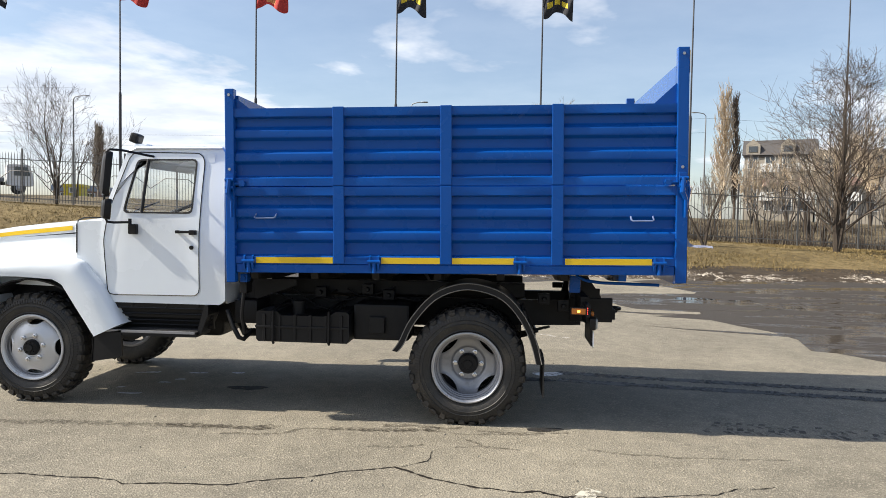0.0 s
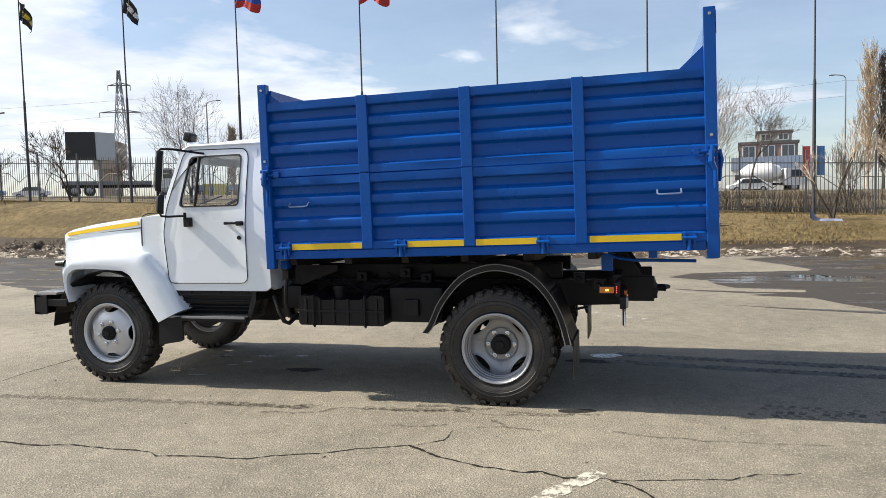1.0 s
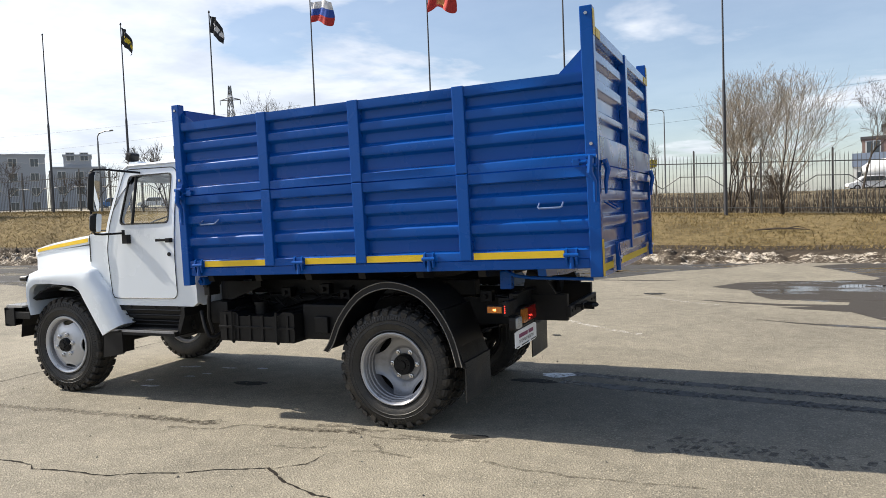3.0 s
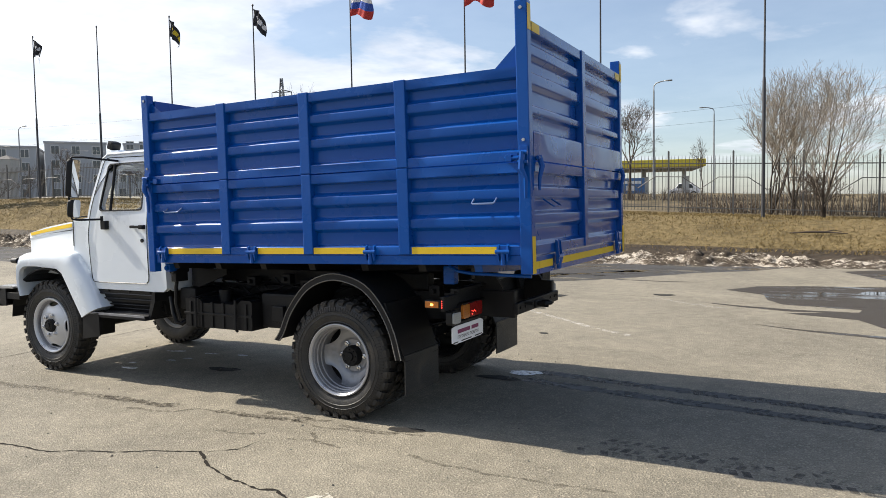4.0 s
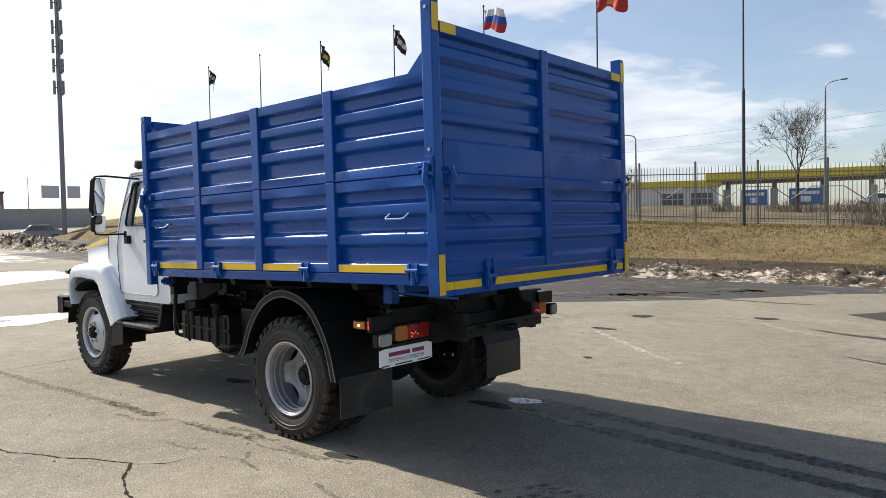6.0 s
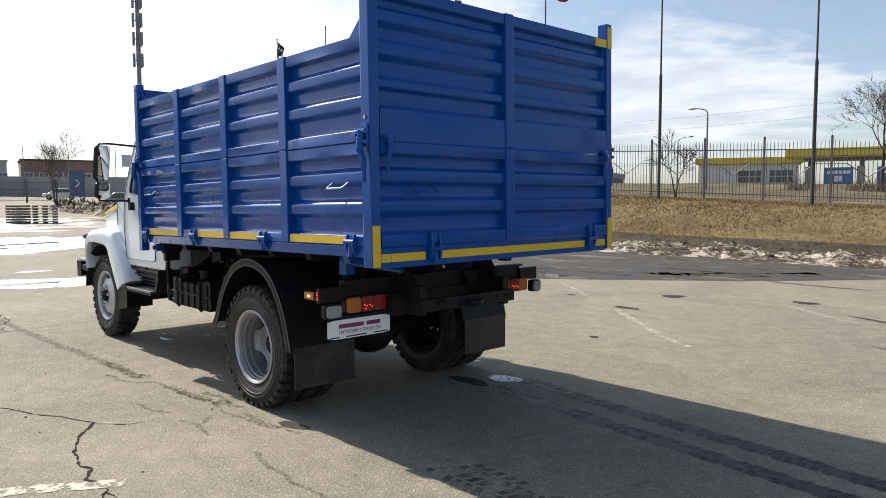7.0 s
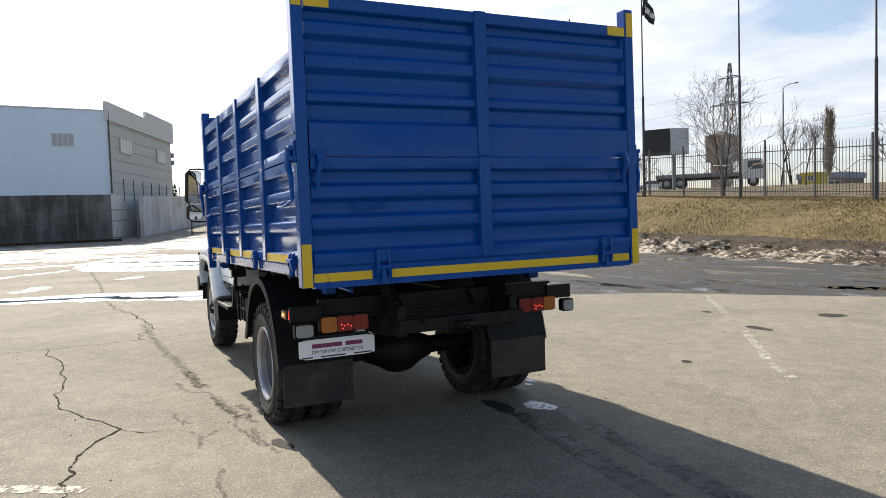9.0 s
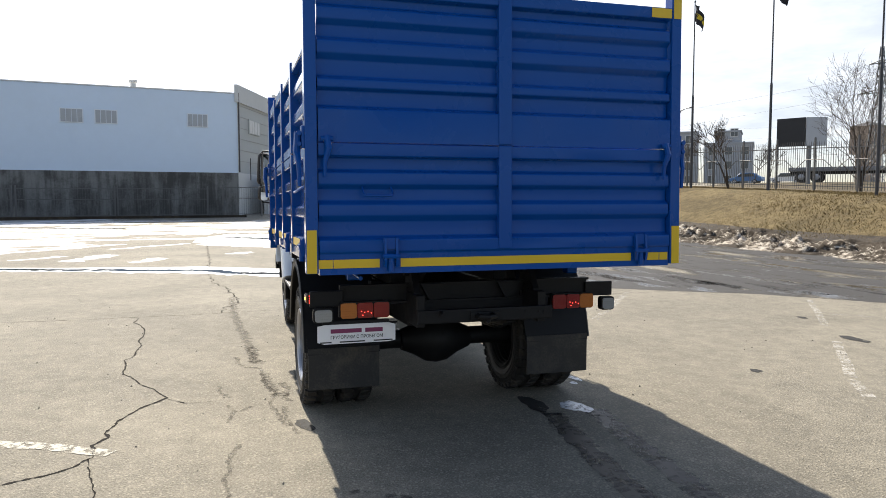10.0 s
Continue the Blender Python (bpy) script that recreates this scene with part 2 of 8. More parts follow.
def plate_with_hole(bm, outer, inner, f0, f1):
    """A frame between two outlines of equal length; f0 and f1 place an outline point on its two faces."""
    n = len(outer)
    vs = [[bm.verts.new(f(*p)) for p in ring] for f in (f0, f1) for ring in (outer, inner)]
    oa, ia, ob, ib = vs
    for i in range(n):
        j = (i + 1) % n
        bm.faces.new((oa[i], oa[j], ia[j], ia[i]))
        bm.faces.new((ob[j], ob[i], ib[i], ib[j]))
        bm.faces.new((oa[j], oa[i], ob[i], ob[j]))
        bm.faces.new((ia[i], ia[j], ib[j], ib[i]))


def shaped(poly, n, radius=0.0):
    """Resamples a closed polygon to n points by length, with corners rounded by cutting."""
    pts = [Vector(p) for p in poly]
    if radius:
        out = []
        for i, p in enumerate(pts):
            a, b = pts[i - 1], pts[(i + 1) % len(pts)]
            ra = min(radius, (a - p).length * 0.45)
            rb = min(radius, (b - p).length * 0.45)
            p0, p1 = p + (a - p).normalized() * ra, p + (b - p).normalized() * rb
            for k in range(5):
                s = k / 4
                out.append(p0 * (1 - s) ** 2 + p * 2 * s * (1 - s) + p1 * s * s)
        pts = out
    ln = [(pts[(i + 1) % len(pts)] - pts[i]).length for i in range(len(pts))]
    tot, res, i, acc = sum(ln), [], 0, 0.0
    for k in range(n):
        d = tot * k / n
        while acc + ln[i] < d:
            acc += ln[i]
            i += 1
        res.append(tuple(pts[i].lerp(pts[(i + 1) % len(pts)], (d - acc) / max(ln[i], 1e-9))))
    return res


# ---- ground ----


def smooth01(v):
    v = min(1.0, max(0.0, v))
    return v * v * (3 - 2 * v)


def ground_z(x, y):
    """Height of the ground: the level yard, the grassy bank behind it and the land beyond."""
    yard = 0.005 * max(0.0, -x - 8) + 0.017 * max(0.0, -x - 46)
    bank = min(2.45, max(0.45, 1.10 - 0.037 * (x - 1.5)))
    end = smooth01((x + 62) / 14)
    s = smooth01((y - 14.4) / 6.3) * end
    z = yard * (1 - s) + bank * s
    far = smooth01((y - 28) / 22)
    return z * (1 - far) + (2.55 - 0.018 * (x + 20) if abs(x) < 80 else 2.0) * far


ASPHALT = bpy.data.materials.new("worn_asphalt")


def make_asphalt():
    m = ASPHALT
    m.use_nodes = True
    t = m.node_tree
    t.nodes.clear()
    co = node(t, "ShaderNodeNewGeometry").outputs["Position"]

    def spot(cx, cy, rx, ry, turn=0.0):
        mp = node(t, "ShaderNodeMapping", None, Vector=co)
        mp.vector_type = "TEXTURE"
        mp.inputs["Location"].default_value = (cx, cy, 0)
        mp.inputs["Rotation"].default_value = (0, 0, radians(turn))
        mp.inputs["Scale"].default_value = (rx, ry, 1000)
        ln = node(t, "ShaderNodeVectorMath", None, i0=mp.outputs[0])
        ln.operation = "LENGTH"
        return m_op(t, "SUBTRACT", 1.0, ln.outputs["Value"])

    fine = noise_at(t, co, 75, 4.0, 0.8)
    stone = node(t, "ShaderNodeTexVoronoi", None, Vector=co, Scale=80.0)
    mid = noise_at(t, co, 5.0, 6.0, 0.65)
    big = noise_at(t, co, 0.35, 5.0, 0.6, 0.6)
    v = m_op(t, "ADD", m_op(t, "MULTIPLY", fine, 0.62), m_op(t, "ADD", m_op(t, "MULTIPLY", mid, 0.22), m_op(t, "MULTIPLY", big, 0.30)))
    dry = mixc(t, ramp01(t, v, 0.42, 0.76), (0.104, 0.093, 0.071), (0.314, 0.281, 0.216))
    chips = ramp01(t, node(t, "ShaderNodeSeparateColor", None, Color=stone.outputs["Color"]).outputs[0], 0.76, 1.0)
    dry = mixc(t, m_op(t, "MULTIPLY", chips, 0.42), dry, (0.44, 0.39, 0.30))
    pit = ramp01(t, noise_at(t, co, 30, 5.0, 0.75), 0.58, 0.70)
    dry = mixc(t, m_op(t, "MULTIPLY", pit, 0.62), dry, (0.09, 0.082, 0.07))
    # long faint streaks of old tyre dirt across the yard
    stretch = node(t, "ShaderNodeMapping", None, Vector=co)
    stretch.inputs["Scale"].default_value = (0.35, 2.6, 1)
    streak = ramp01(t, noise_at(t, stretch.outputs[0], 1.0, 4.0, 0.6), 0.55, 0.75)
    dry = mixc(t, m_op(t, "MULTIPLY", streak, 0.12), dry, (0.11, 0.10, 0.085))
    # melt water and slush ahead of the truck, their glare put into the white colour
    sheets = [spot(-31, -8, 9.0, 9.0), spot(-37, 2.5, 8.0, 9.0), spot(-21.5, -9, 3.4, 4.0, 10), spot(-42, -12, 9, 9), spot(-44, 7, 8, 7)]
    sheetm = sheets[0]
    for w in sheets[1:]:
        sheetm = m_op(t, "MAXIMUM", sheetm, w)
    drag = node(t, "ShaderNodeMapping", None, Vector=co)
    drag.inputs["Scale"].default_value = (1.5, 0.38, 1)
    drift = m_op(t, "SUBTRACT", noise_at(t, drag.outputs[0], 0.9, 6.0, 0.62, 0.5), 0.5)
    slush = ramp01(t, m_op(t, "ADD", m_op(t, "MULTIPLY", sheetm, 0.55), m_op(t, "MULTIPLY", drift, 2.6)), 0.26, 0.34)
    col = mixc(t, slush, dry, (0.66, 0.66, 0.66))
    rough = m_op(t, "SUBTRACT", 0.88, m_op(t, "MULTIPLY", slush, 0.30))
    hgt = m_op(t, "ADD", m_op(t, "MULTIPLY", fine, 0.6), m_op(t, "ADD", m_op(t, "MULTIPLY", stone.outputs["Distance"], 0.7), m_op(t, "MULTIPLY", mid, 0.6)))
    b = node(t, "ShaderNodeBump", None, Strength=0.85, Distance=0.008, Height=hgt)
    p = node(t, "ShaderNodeBsdfPrincipled", None, Base_Color=col, Roughness=rough, Normal=b.outputs[0], Specular_IOR_Level=0.45)
    node(t, "ShaderNodeOutputMaterial", None, Surface=p.outputs[0])


make_asphalt()


def blended(name, stops, scale, rough=0.95, bump=0.6, bump_scale=9.0, spec=0.2, fine=30.0):
    """Loose ground: three colours mixed by two scales of noise."""
    m = bpy.data.materials.new(name)
    m.use_nodes = True
    t = m.node_tree
    t.nodes.clear()
    co = node(t, "ShaderNodeNewGeometry").outputs["Position"]
    a, b = noise_at(t, co, scale, 6.0, 0.65, 0.5), noise_at(t, co, fine, 4.0, 0.7)
    col = mixc(t, ramp01(t, a, 0.36, 0.62), stops[0], stops[1])
    col = mixc(t, m_op(t, "MULTIPLY", ramp01(t, b, 0.48, 0.70), 0.7), col, stops[2])
    broad = ramp01(t, noise_at(t, co, 0.42, 5.0, 0.65, 0.4), 0.42, 0.66)
    col = mixc(t, m_op(t, "MULTIPLY", broad, 0.5), col, tuple(0.55 * (u + v) / 2 for u, v in zip(stops[0], stops[2])))
    bm_ = node(t, "ShaderNodeBump", None, Strength=bump, Distance=0.05, Height=m_op(t, "ADD", noise_at(t, co, bump_scale, 5.0, 0.7), m_op(t, "MULTIPLY", b, 0.5)))
    p = node(t, "ShaderNodeBsdfPrincipled", None, Base_Color=col, Roughness=rough, Specular_IOR_Level=spec, Normal=bm_.outputs[0])
    node(t, "ShaderNodeOutputMaterial", None, Surface=p.outputs[0])
    return m


GRASS = blended("dry_spring_grass", ((0.135, 0.100, 0.046), (0.230, 0.173, 0.084), (0.052, 0.045, 0.023)), 4.2, bump=1.0, bump_scale=14, fine=24)


def make_snow():
    """Old snow: pale crust and tan slush, with black soil and grit thawing out of it."""
    m = bpy.data.materials.new("dirty_melting_snow")
    m.use_nodes = True
    t = m.node_tree
    t.nodes.clear()
    co = node(t, "ShaderNodeNewGeometry").outputs["Position"]
    flat = node(t, "ShaderNodeMapping", None, Vector=co)
    flat.inputs["Scale"].default_value = (0.7, 1.0, 1.6)
    crust, clod, grit = noise_at(t, flat.outputs[0], 1.1, 5.0, 0.6, 0.6), noise_at(t, flat.outputs[0], 4.5, 6.0, 0.7, 0.8), noise_at(t, co, 26.0, 4.0, 0.75)
    col = mixc(t, ramp01(t, clod, 0.38, 0.62), (0.51, 0.46, 0.39), (0.25, 0.20, 0.148))
    xyz = node(t, "ShaderNodeSeparateXYZ", None, Vector=co)
    # the eastern end has thawed furthest, and the upper edge lies under soil
    east = m_op(t, "MULTIPLY", ramp01(t, xyz.outputs[0], 2.5, 7.0), 0.02)
    upper = m_op(t, "MULTIPLY", ramp01(t, xyz.outputs[1], 15.3, 16.6), 0.20)
    soil = m_op(t, "ADD", m_op(t, "ADD", m_op(t, "MULTIPLY", crust, 0.40), m_op(t, "MULTIPLY", clod, 0.45)), m_op(t, "ADD", m_op(t, "MULTIPLY", grit, 0.30), m_op(t, "ADD", east, upper)))
    col = mixc(t, ramp01(t, soil, 0.510, 0.590), col, (0.055, 0.042, 0.030))
    col = mixc(t, m_op(t, "MULTIPLY", ramp01(t, grit, 0.55, 0.72), 0.5), col, (0.085, 0.068, 0.050))
    b = node(t, "ShaderNodeBump", None, Strength=1.0, Distance=0.05, Height=m_op(t, "ADD", clod, m_op(t, "MULTIPLY", grit, 0.5)))
    p = node(t, "ShaderNodeBsdfPrincipled", None, Base_Color=col, Roughness=0.85, Specular_IOR_Level=0.2, Normal=b.outputs[0])
    node(t, "ShaderNodeOutputMaterial", None, Surface=p.outputs[0])
    return m


SNOW = make_snow()
MUD = blended("wet_mud", ((0.040, 0.031, 0.022), (0.070, 0.053, 0.035), (0.018, 0.014, 0.011)), 2.6, 0.8, fine=14)
EARTH = blended("rough_brown_earth", ((0.085, 0.069, 0.042), (0.175, 0.138, 0.082), (0.045, 0.038, 0.026)), 0.55, fine=3.0)
BLADE = surface("dry_grass_blades", (0.215, 0.160, 0.074), 0.9, var=0.35, island=0.6, spec=0.1)


def build_ground():
    xs, ys = [], []
    x = -900.0
    while x < 900:
        xs.append(x)
        x += 60 if abs(x + 10) > 130 else (6 if abs(x + 10) > 60 else 1.5)
    y = -600.0
    while y < 1500:
        ys.append(y)
        y += 80 if y > 120 or y < -80 else (0.45 if 13.5 <= y < 22 else (8 if y > 40 or y < -20 else 1.5))
    verts, faces, ids = [], [], []
    for yy in ys:
        for xx in xs:
            z = ground_z(xx, yy)
            if 15.5 < yy < 60:
                z += 0.05 * noise.noise(Vector((xx * 0.6, yy * 0.6, 1.0))) + 0.10 * noise.noise(Vector((xx * 0.13, yy * 0.13, 4.0)))
            verts.append((xx, yy, z))
    n = len(xs)
    for j in range(len(ys) - 1):
        for i in range(n - 1):
            faces.append((j * n + i, j * n + i + 1, j * n + n + i + 1, j * n + n + i))
            cy, cx = (ys[j] + ys[j + 1]) / 2, (xs[i] + xs[i + 1]) / 2
            lot = cy < 14.6 or cx < -58
            ids.append(0 if lot and abs(cx) < 130 and cy > -80 else (2 if 14.6 <= cy < 16.5 else (3 if cy > 24.6 else 1)))
    me = bpy.data.meshes.new("ground")
    me.from_pydata(verts, [], faces)
    for m in (ASPHALT, GRASS, MUD, EARTH):
        me.materials.append(m)
    me.polygons.foreach_set("material_index", ids)
    me.shade_smooth()
    tagged(new("ground", me), "cracked grey asphalt yard rising into a dry grassy bank", "ground", kind="structure")


build_ground()


def build_snow():
    """The ploughed heap of dirty snow along the foot of the bank."""
    xs = np.concatenate([np.arange(-64, -44, 0.15), np.arange(-44, 26, 0.075)])
    ys = np.linspace(13.6, 17.0, 44)
    verts, faces = [], []
    for x in xs:
        wob = 0.35 * noise.noise(Vector((x * 0.35, 3.0, 0)))
        amp = 0.30 + 0.16 * noise.noise(Vector((x * 0.22, 9.0, 0))) + 0.14 * smooth01((-10 - x) / 4) + 0.55 * smooth01((-46 - x) / 5) - 0.15 * smooth01((x - 1) / 4)
        for k, y in enumerate(ys):
            s = k / (len(ys) - 1)
            prof = math.sin(math.pi * min(1.0, s * 1.15)) ** 1.2 if s < 0.87 else 0.0
            lump = 0.58 + 0.60 * noise.noise(Vector((x * 1.1, y * 1.5, 2))) + 0.42 * noise.noise(Vector((x * 2.6, y * 3.4, 5))) + 0.46 * noise.noise(Vector((x * 6, y * 7, 5))) + 0.30 * noise.noise(Vector((x * 13, y * 13, 8)))
            yy = y + wob
            verts.append((x, yy, ground_z(x, yy) - 0.05 + max(0.0, amp * prof * lump)))
    n = len(ys)
    for i in range(len(xs) - 1):
        for k in range(n - 1):
            faces.append((i * n + k, i * n + n + k, i * n + n + k + 1, i * n + k + 1))
    me = bpy.data.meshes.new("snow_bank")
    me.from_pydata(verts, [], faces)
    me.materials.append(SNOW)
    me.shade_smooth()
    tagged(new("snow_bank", me), "dirty half-melted snow heaped along the edge of the yard", "snow", kind="stuff")


build_snow()


def build_grass():
    rnd = random.Random(5)
    verts, faces = [], []
    for _ in range(110000):
        x, y = rnd.uniform(-45, 24), 16.2 + 8.4 * rnd.random()
        z = ground_z(x, y) - 0.01
        a, h, w = rnd.uniform(0, 6.3), rnd.uniform(0.03, 0.09), rnd.uniform(0.007, 0.020)
        dx, dy = math.cos(a) * w, math.sin(a) * w
        i = len(verts)
        verts += [(x - dx, y - dy, z), (x + dx, y + dy, z), (x + rnd.uniform(-0.07, 0.07), y + rnd.uniform(-0.07, 0.07), z + h)]
        faces.append((i, i + 1, i + 2))
    me = bpy.data.meshes.new("grass")
    me.from_pydata(verts, [], faces)
    me.materials.append(BLADE)
    tagged(new("grass", me), "short dry yellow-brown grass blades on the bank", "grass", kind="stuff")


build_grass()


def ribbon(name, pts, width, material, z=0.004, jitter=0.0, step=0.05, seed=1, sub=0.35, **tags):
    """A narrow strip lying on the ground along a line of plan points."""
    rnd = random.Random(seed)
    line = []
    for (ax, ay), (bx, by) in zip(pts, pts[1:]):
        d = math.hypot(bx - ax, by - ay)
        k = max(1, int(d / step))
        for i in range(k):
            s = i / k
            px, py = ax + (bx - ax) * s, ay + (by - ay) * s
            j = jitter * (noise.noise(Vector((px * 3.1, py * 3.1, seed))) + 0.6 * noise.noise(Vector((px * 11, py * 11, seed))))
            nx, ny = -(by - ay) / d, (bx - ax) / d
            line.append((px + nx * j, py + ny * j))
    line.append(pts[-1])
    bm = bmesh.new()
    prev = None
    for i, (x, y) in enumerate(line):
        a, b = line[max(0, i - 1)], line[min(len(line) - 1, i + 1)]
        d = math.hypot(b[0] - a[0], b[1] - a[1]) or 1
        nx, ny = -(b[1] - a[1]) / d, (b[0] - a[0]) / d
        w = width / 2 * (1 + sub * rnd.uniform(-1, 1))
        cur = [bm.verts.new((x + nx * s * w, y + ny * s * w, ground_z(x, y) + z)) for s in (-1, 1)]
        if prev:
            bm.faces.new((prev[0], prev[1], cur[1], cur[0]))
        prev = cur
    ob = part(name, bm, material)
    return tagged(ob, **tags)


def patchy(name, colour, lo, hi, scale, rough=0.85, strength=1.0):
    """A worn film on the asphalt: noise decides where it has stayed."""
    m = bpy.data.materials.new(name)
    m.use_nodes = True
    t = m.node_tree
    t.nodes.clear()
    co = node(t, "ShaderNodeNewGeometry").outputs["Position"]
    a = m_op(t, "MULTIPLY", ramp01(t, noise_at(t, co, scale, 6.0, 0.7), lo, hi), strength)
    p = node(t, "ShaderNodeBsdfPrincipled", None, Base_Color=(*colour, 1), Roughness=rough, Alpha=a)
    node(t, "ShaderNodeOutputMaterial", None, Surface=p.outputs[0])
    return m


def wet_film(name, strength, lo, hi, scale, pool=0.56, colour=(0.030, 0.028, 0.026)):
    """Water soaked into the asphalt, standing in a thin sheet where the noise is highest."""
    m = bpy.data.materials.new(name)
    m.use_nodes = True
    t = m.node_tree
    t.nodes.clear()
    co = node(t, "ShaderNodeNewGeometry").outputs["Position"]
    drag = node(t, "ShaderNodeMapping", None, Vector=co)
    drag.inputs["Scale"].default_value = (0.45, 1.3, 1)
    n1, n2 = noise_at(t, drag.outputs[0], scale, 6.0, 0.62, 0.4), noise_at(t, drag.outputs[0], 0.8, 5.0, 0.6)
    grain = noise_at(t, co, 75, 4.0, 0.8)
    a = m_op(t, "MULTIPLY", ramp01(t, n1, lo, hi), strength)
    stand = ramp01(t, n2, pool, pool + 0.06)
    col = mixc(t, ramp01(t, grain, 0.35, 0.7), colour, tuple(1.9 * c for c in colour))
    rough = m_op(t, "SUBTRACT", 0.58, m_op(t, "MULTIPLY", stand, 0.50))
    b = node(t, "ShaderNodeBump", None, Strength=m_op(t, "SUBTRACT", 0.7, m_op(t, "MULTIPLY", stand, 0.68)), Distance=0.006, Height=grain)
    p = node(t, "ShaderNodeBsdfPrincipled", None, Base_Color=col, Roughness=rough, Alpha=a, Normal=b.outputs[0], Specular_IOR_Level=m_op(t, "ADD", 0.12, m_op(t, "MULTIPLY", stand, 0.35)))
    node(t, "ShaderNodeOutputMaterial", None, Surface=p.outputs[0])
    return m


def patch(name, outline, material, label, z=0.002, ragged=0.06, seed=1):
    """A film on the ground inside a plan outline, with a ragged edge."""
    bm = bmesh.new()
    ring = []
    for (ax, ay), (bx, by) in zip(outline, outline[1:] + outline[:1]):
        d = math.hypot(bx - ax, by - ay)
        k = max(1, int(d / 0.12)) if d < 12 else 8
        for i in range(k):
            px, py = ax + (bx - ax) * i / k, ay + (by - ay) * i / k
            j = ragged * (noise.noise(Vector((px * 2.3, py * 2.3, seed))) + 0.7 * noise.noise(Vector((px * 7, py * 7, seed))))
            px, py = px - (by - ay) / d * j + 0.8 * j, py + (bx - ax) / d * j
            ring.append(bm.verts.new((px, py, ground_z(px, py) + z)))
    bm.faces.new(ring)
    bmesh.ops.triangulate(bm, faces=bm.faces)
    return tagged(part(name, bm, material), label, "ground mark", kind="structure")


CRACK = surface("crack_filling", (0.022, 0.019, 0.016), 0.95, var=0.5, grain=60, spec=0.1)
OLDPAINT = patchy("worn_white_road_paint", (0.66, 0.63, 0.57), 0.42, 0.66, 9.0, 0.85, 0.55)
FRESHPAINT = patchy("chipped_white_road_paint", (0.53, 0.50, 0.42), 0.40, 0.55, 14.0, 0.85, 0.9)
DAMP = patchy("damp_tyre_track", (0.014, 0.013, 0.012), 0.30, 0.54, 4.0, 0.55, 0.92)
PRINT = patchy("damp_tread_print", (0.020, 0.019, 0.018), 0.36, 0.60, 6.0, 0.6, 0.60)
SILT = patchy("dark_silt", (0.055, 0.043, 0.030), 0.36, 0.60, 22.0, 0.9, 0.46)


# ---- the truck: rear axle at x = 0, front towards -x ----
truck = thing("dump_truck", (0, -0.03, 0), label="white-cabbed tipper truck with a high blue corrugated steel body", category="truck")
TILT_BODY = Matrix.Translation((-0.6, 0, 1.2)) @ Matrix.Rotation(radians(-0.95), 4, "Y") @ Matrix.Translation((0.6, 0, -1.2))


def body_part(name, bm, material, parent=truck, label="", smooth=0.0):
    """A part of the tipping body, which lies nose-down by one degree on the frame."""
    bmesh.ops.transform(bm, matrix=TILT_BODY, verts=bm.verts)
    return part(name, bm, material, parent, label, smooth)


W = 1.20                       # half the body's width
X0, X1 = -1.93, 1.655          # its ends
# corrugation: height and how far the sheet lies behind the outer plane
UP_SIDE = [(2.508, 0), (2.440, 0), (2.432, 0.050), (2.368, 0.050), (2.337, 0.009), (2.279, 0.009), (2.256, 0.050), (2.186, 0.050), (2.154, 0.009), (2.094, 0.009), (2.070, 0.050), (1.978, 0.050), (1.962, 0), (1.897, 0)]
LOW_SIDE = [(1.887, 0), (1.819, 0), (1.811, 0.050), (1.748, 0.050), (1.717, 0.009), (1.656, 0.009), (1.632, 0.050), (1.563, 0.050), (1.530, 0.009), (1.471, 0.009), (1.446, 0.050), (1.352, 0.050), (1.340, 0), (1.281, 0)]
UP_GATE = [(2.800, 0), (2.730, 0), (2.722, 0.050), (2.675, 0.050), (2.655, 0.014), (2.590, 0.014), (2.560, 0.050), (2.492, 0.050), (2.470, 0.014), (2.400, 0.014), (2.368, 0.050), (2.275, 0.050), (2.255, 0.014), (2.208, 0.014), (2.195, 0.050), (2.106, 0.050), (2.086, 0), (1.900, 0)]
LOW_GATE = [(1.890, 0), (1.822, 0), (1.814, 0.050), (1.745, 0.050), (1.728, 0.014), (1.660, 0.014), (1.636, 0.050), (1.567, 0.050), (1.545, 0.014), (1.481, 0.014), (1.448, 0.050), (1.360, 0.050), (1.342, 0), (1.272, 0), (1.264, 0.012), (1.143, 0.012)]


def filleted(rows, r=0.008, n=4):
    """The same profile with each bend rolled to a small radius."""
    out = [rows[0]]
    for p, q, w in zip(rows, rows[1:], rows[2:]):
        p, q, w = Vector(p), Vector(q), Vector(w)
        ra, rb = min(r, (p - q).length * 0.42), min(r, (w - q).length * 0.42)
        p0, p1 = q + (p - q).normalized() * ra, q + (w - q).normalized() * rb
        for k in range(n + 1):
            s = k / n
            out.append(tuple(p0 * (1 - s) ** 2 + q * 2 * s * (1 - s) + p1 * s * s))
    return out + [rows[-1]]


def sheet(bm, rows, a, b, place, bays=()):
    """A corrugated sheet with a flat back, run from a to b; place(along, depth, height) gives the point."""
    rows = filleted(rows)
    prof = rows + [(rows[-1][0], 0.085), (rows[0][0], 0.085)]
    # pull a slight hand-made waviness into the pressed ribs
    steps = 61 if bays else 25
    rings = []
    for k in range(steps):
        u = a + (b - a) * k / (steps - 1)
        ring = []
        for i, (z, d) in enumerate(prof):
            ring.append(place(u, d + (0.0035 * noise.noise(Vector((u * 2.3, z * 7, 3))) if 0 < d < 0.08 else 0), z))
        rings.append(ring)
    hull(bm, rings)


def near(u, d, z):
    return (u, -(W - d), z)


def farside(u, d, z):
    return (u, W - d, z)


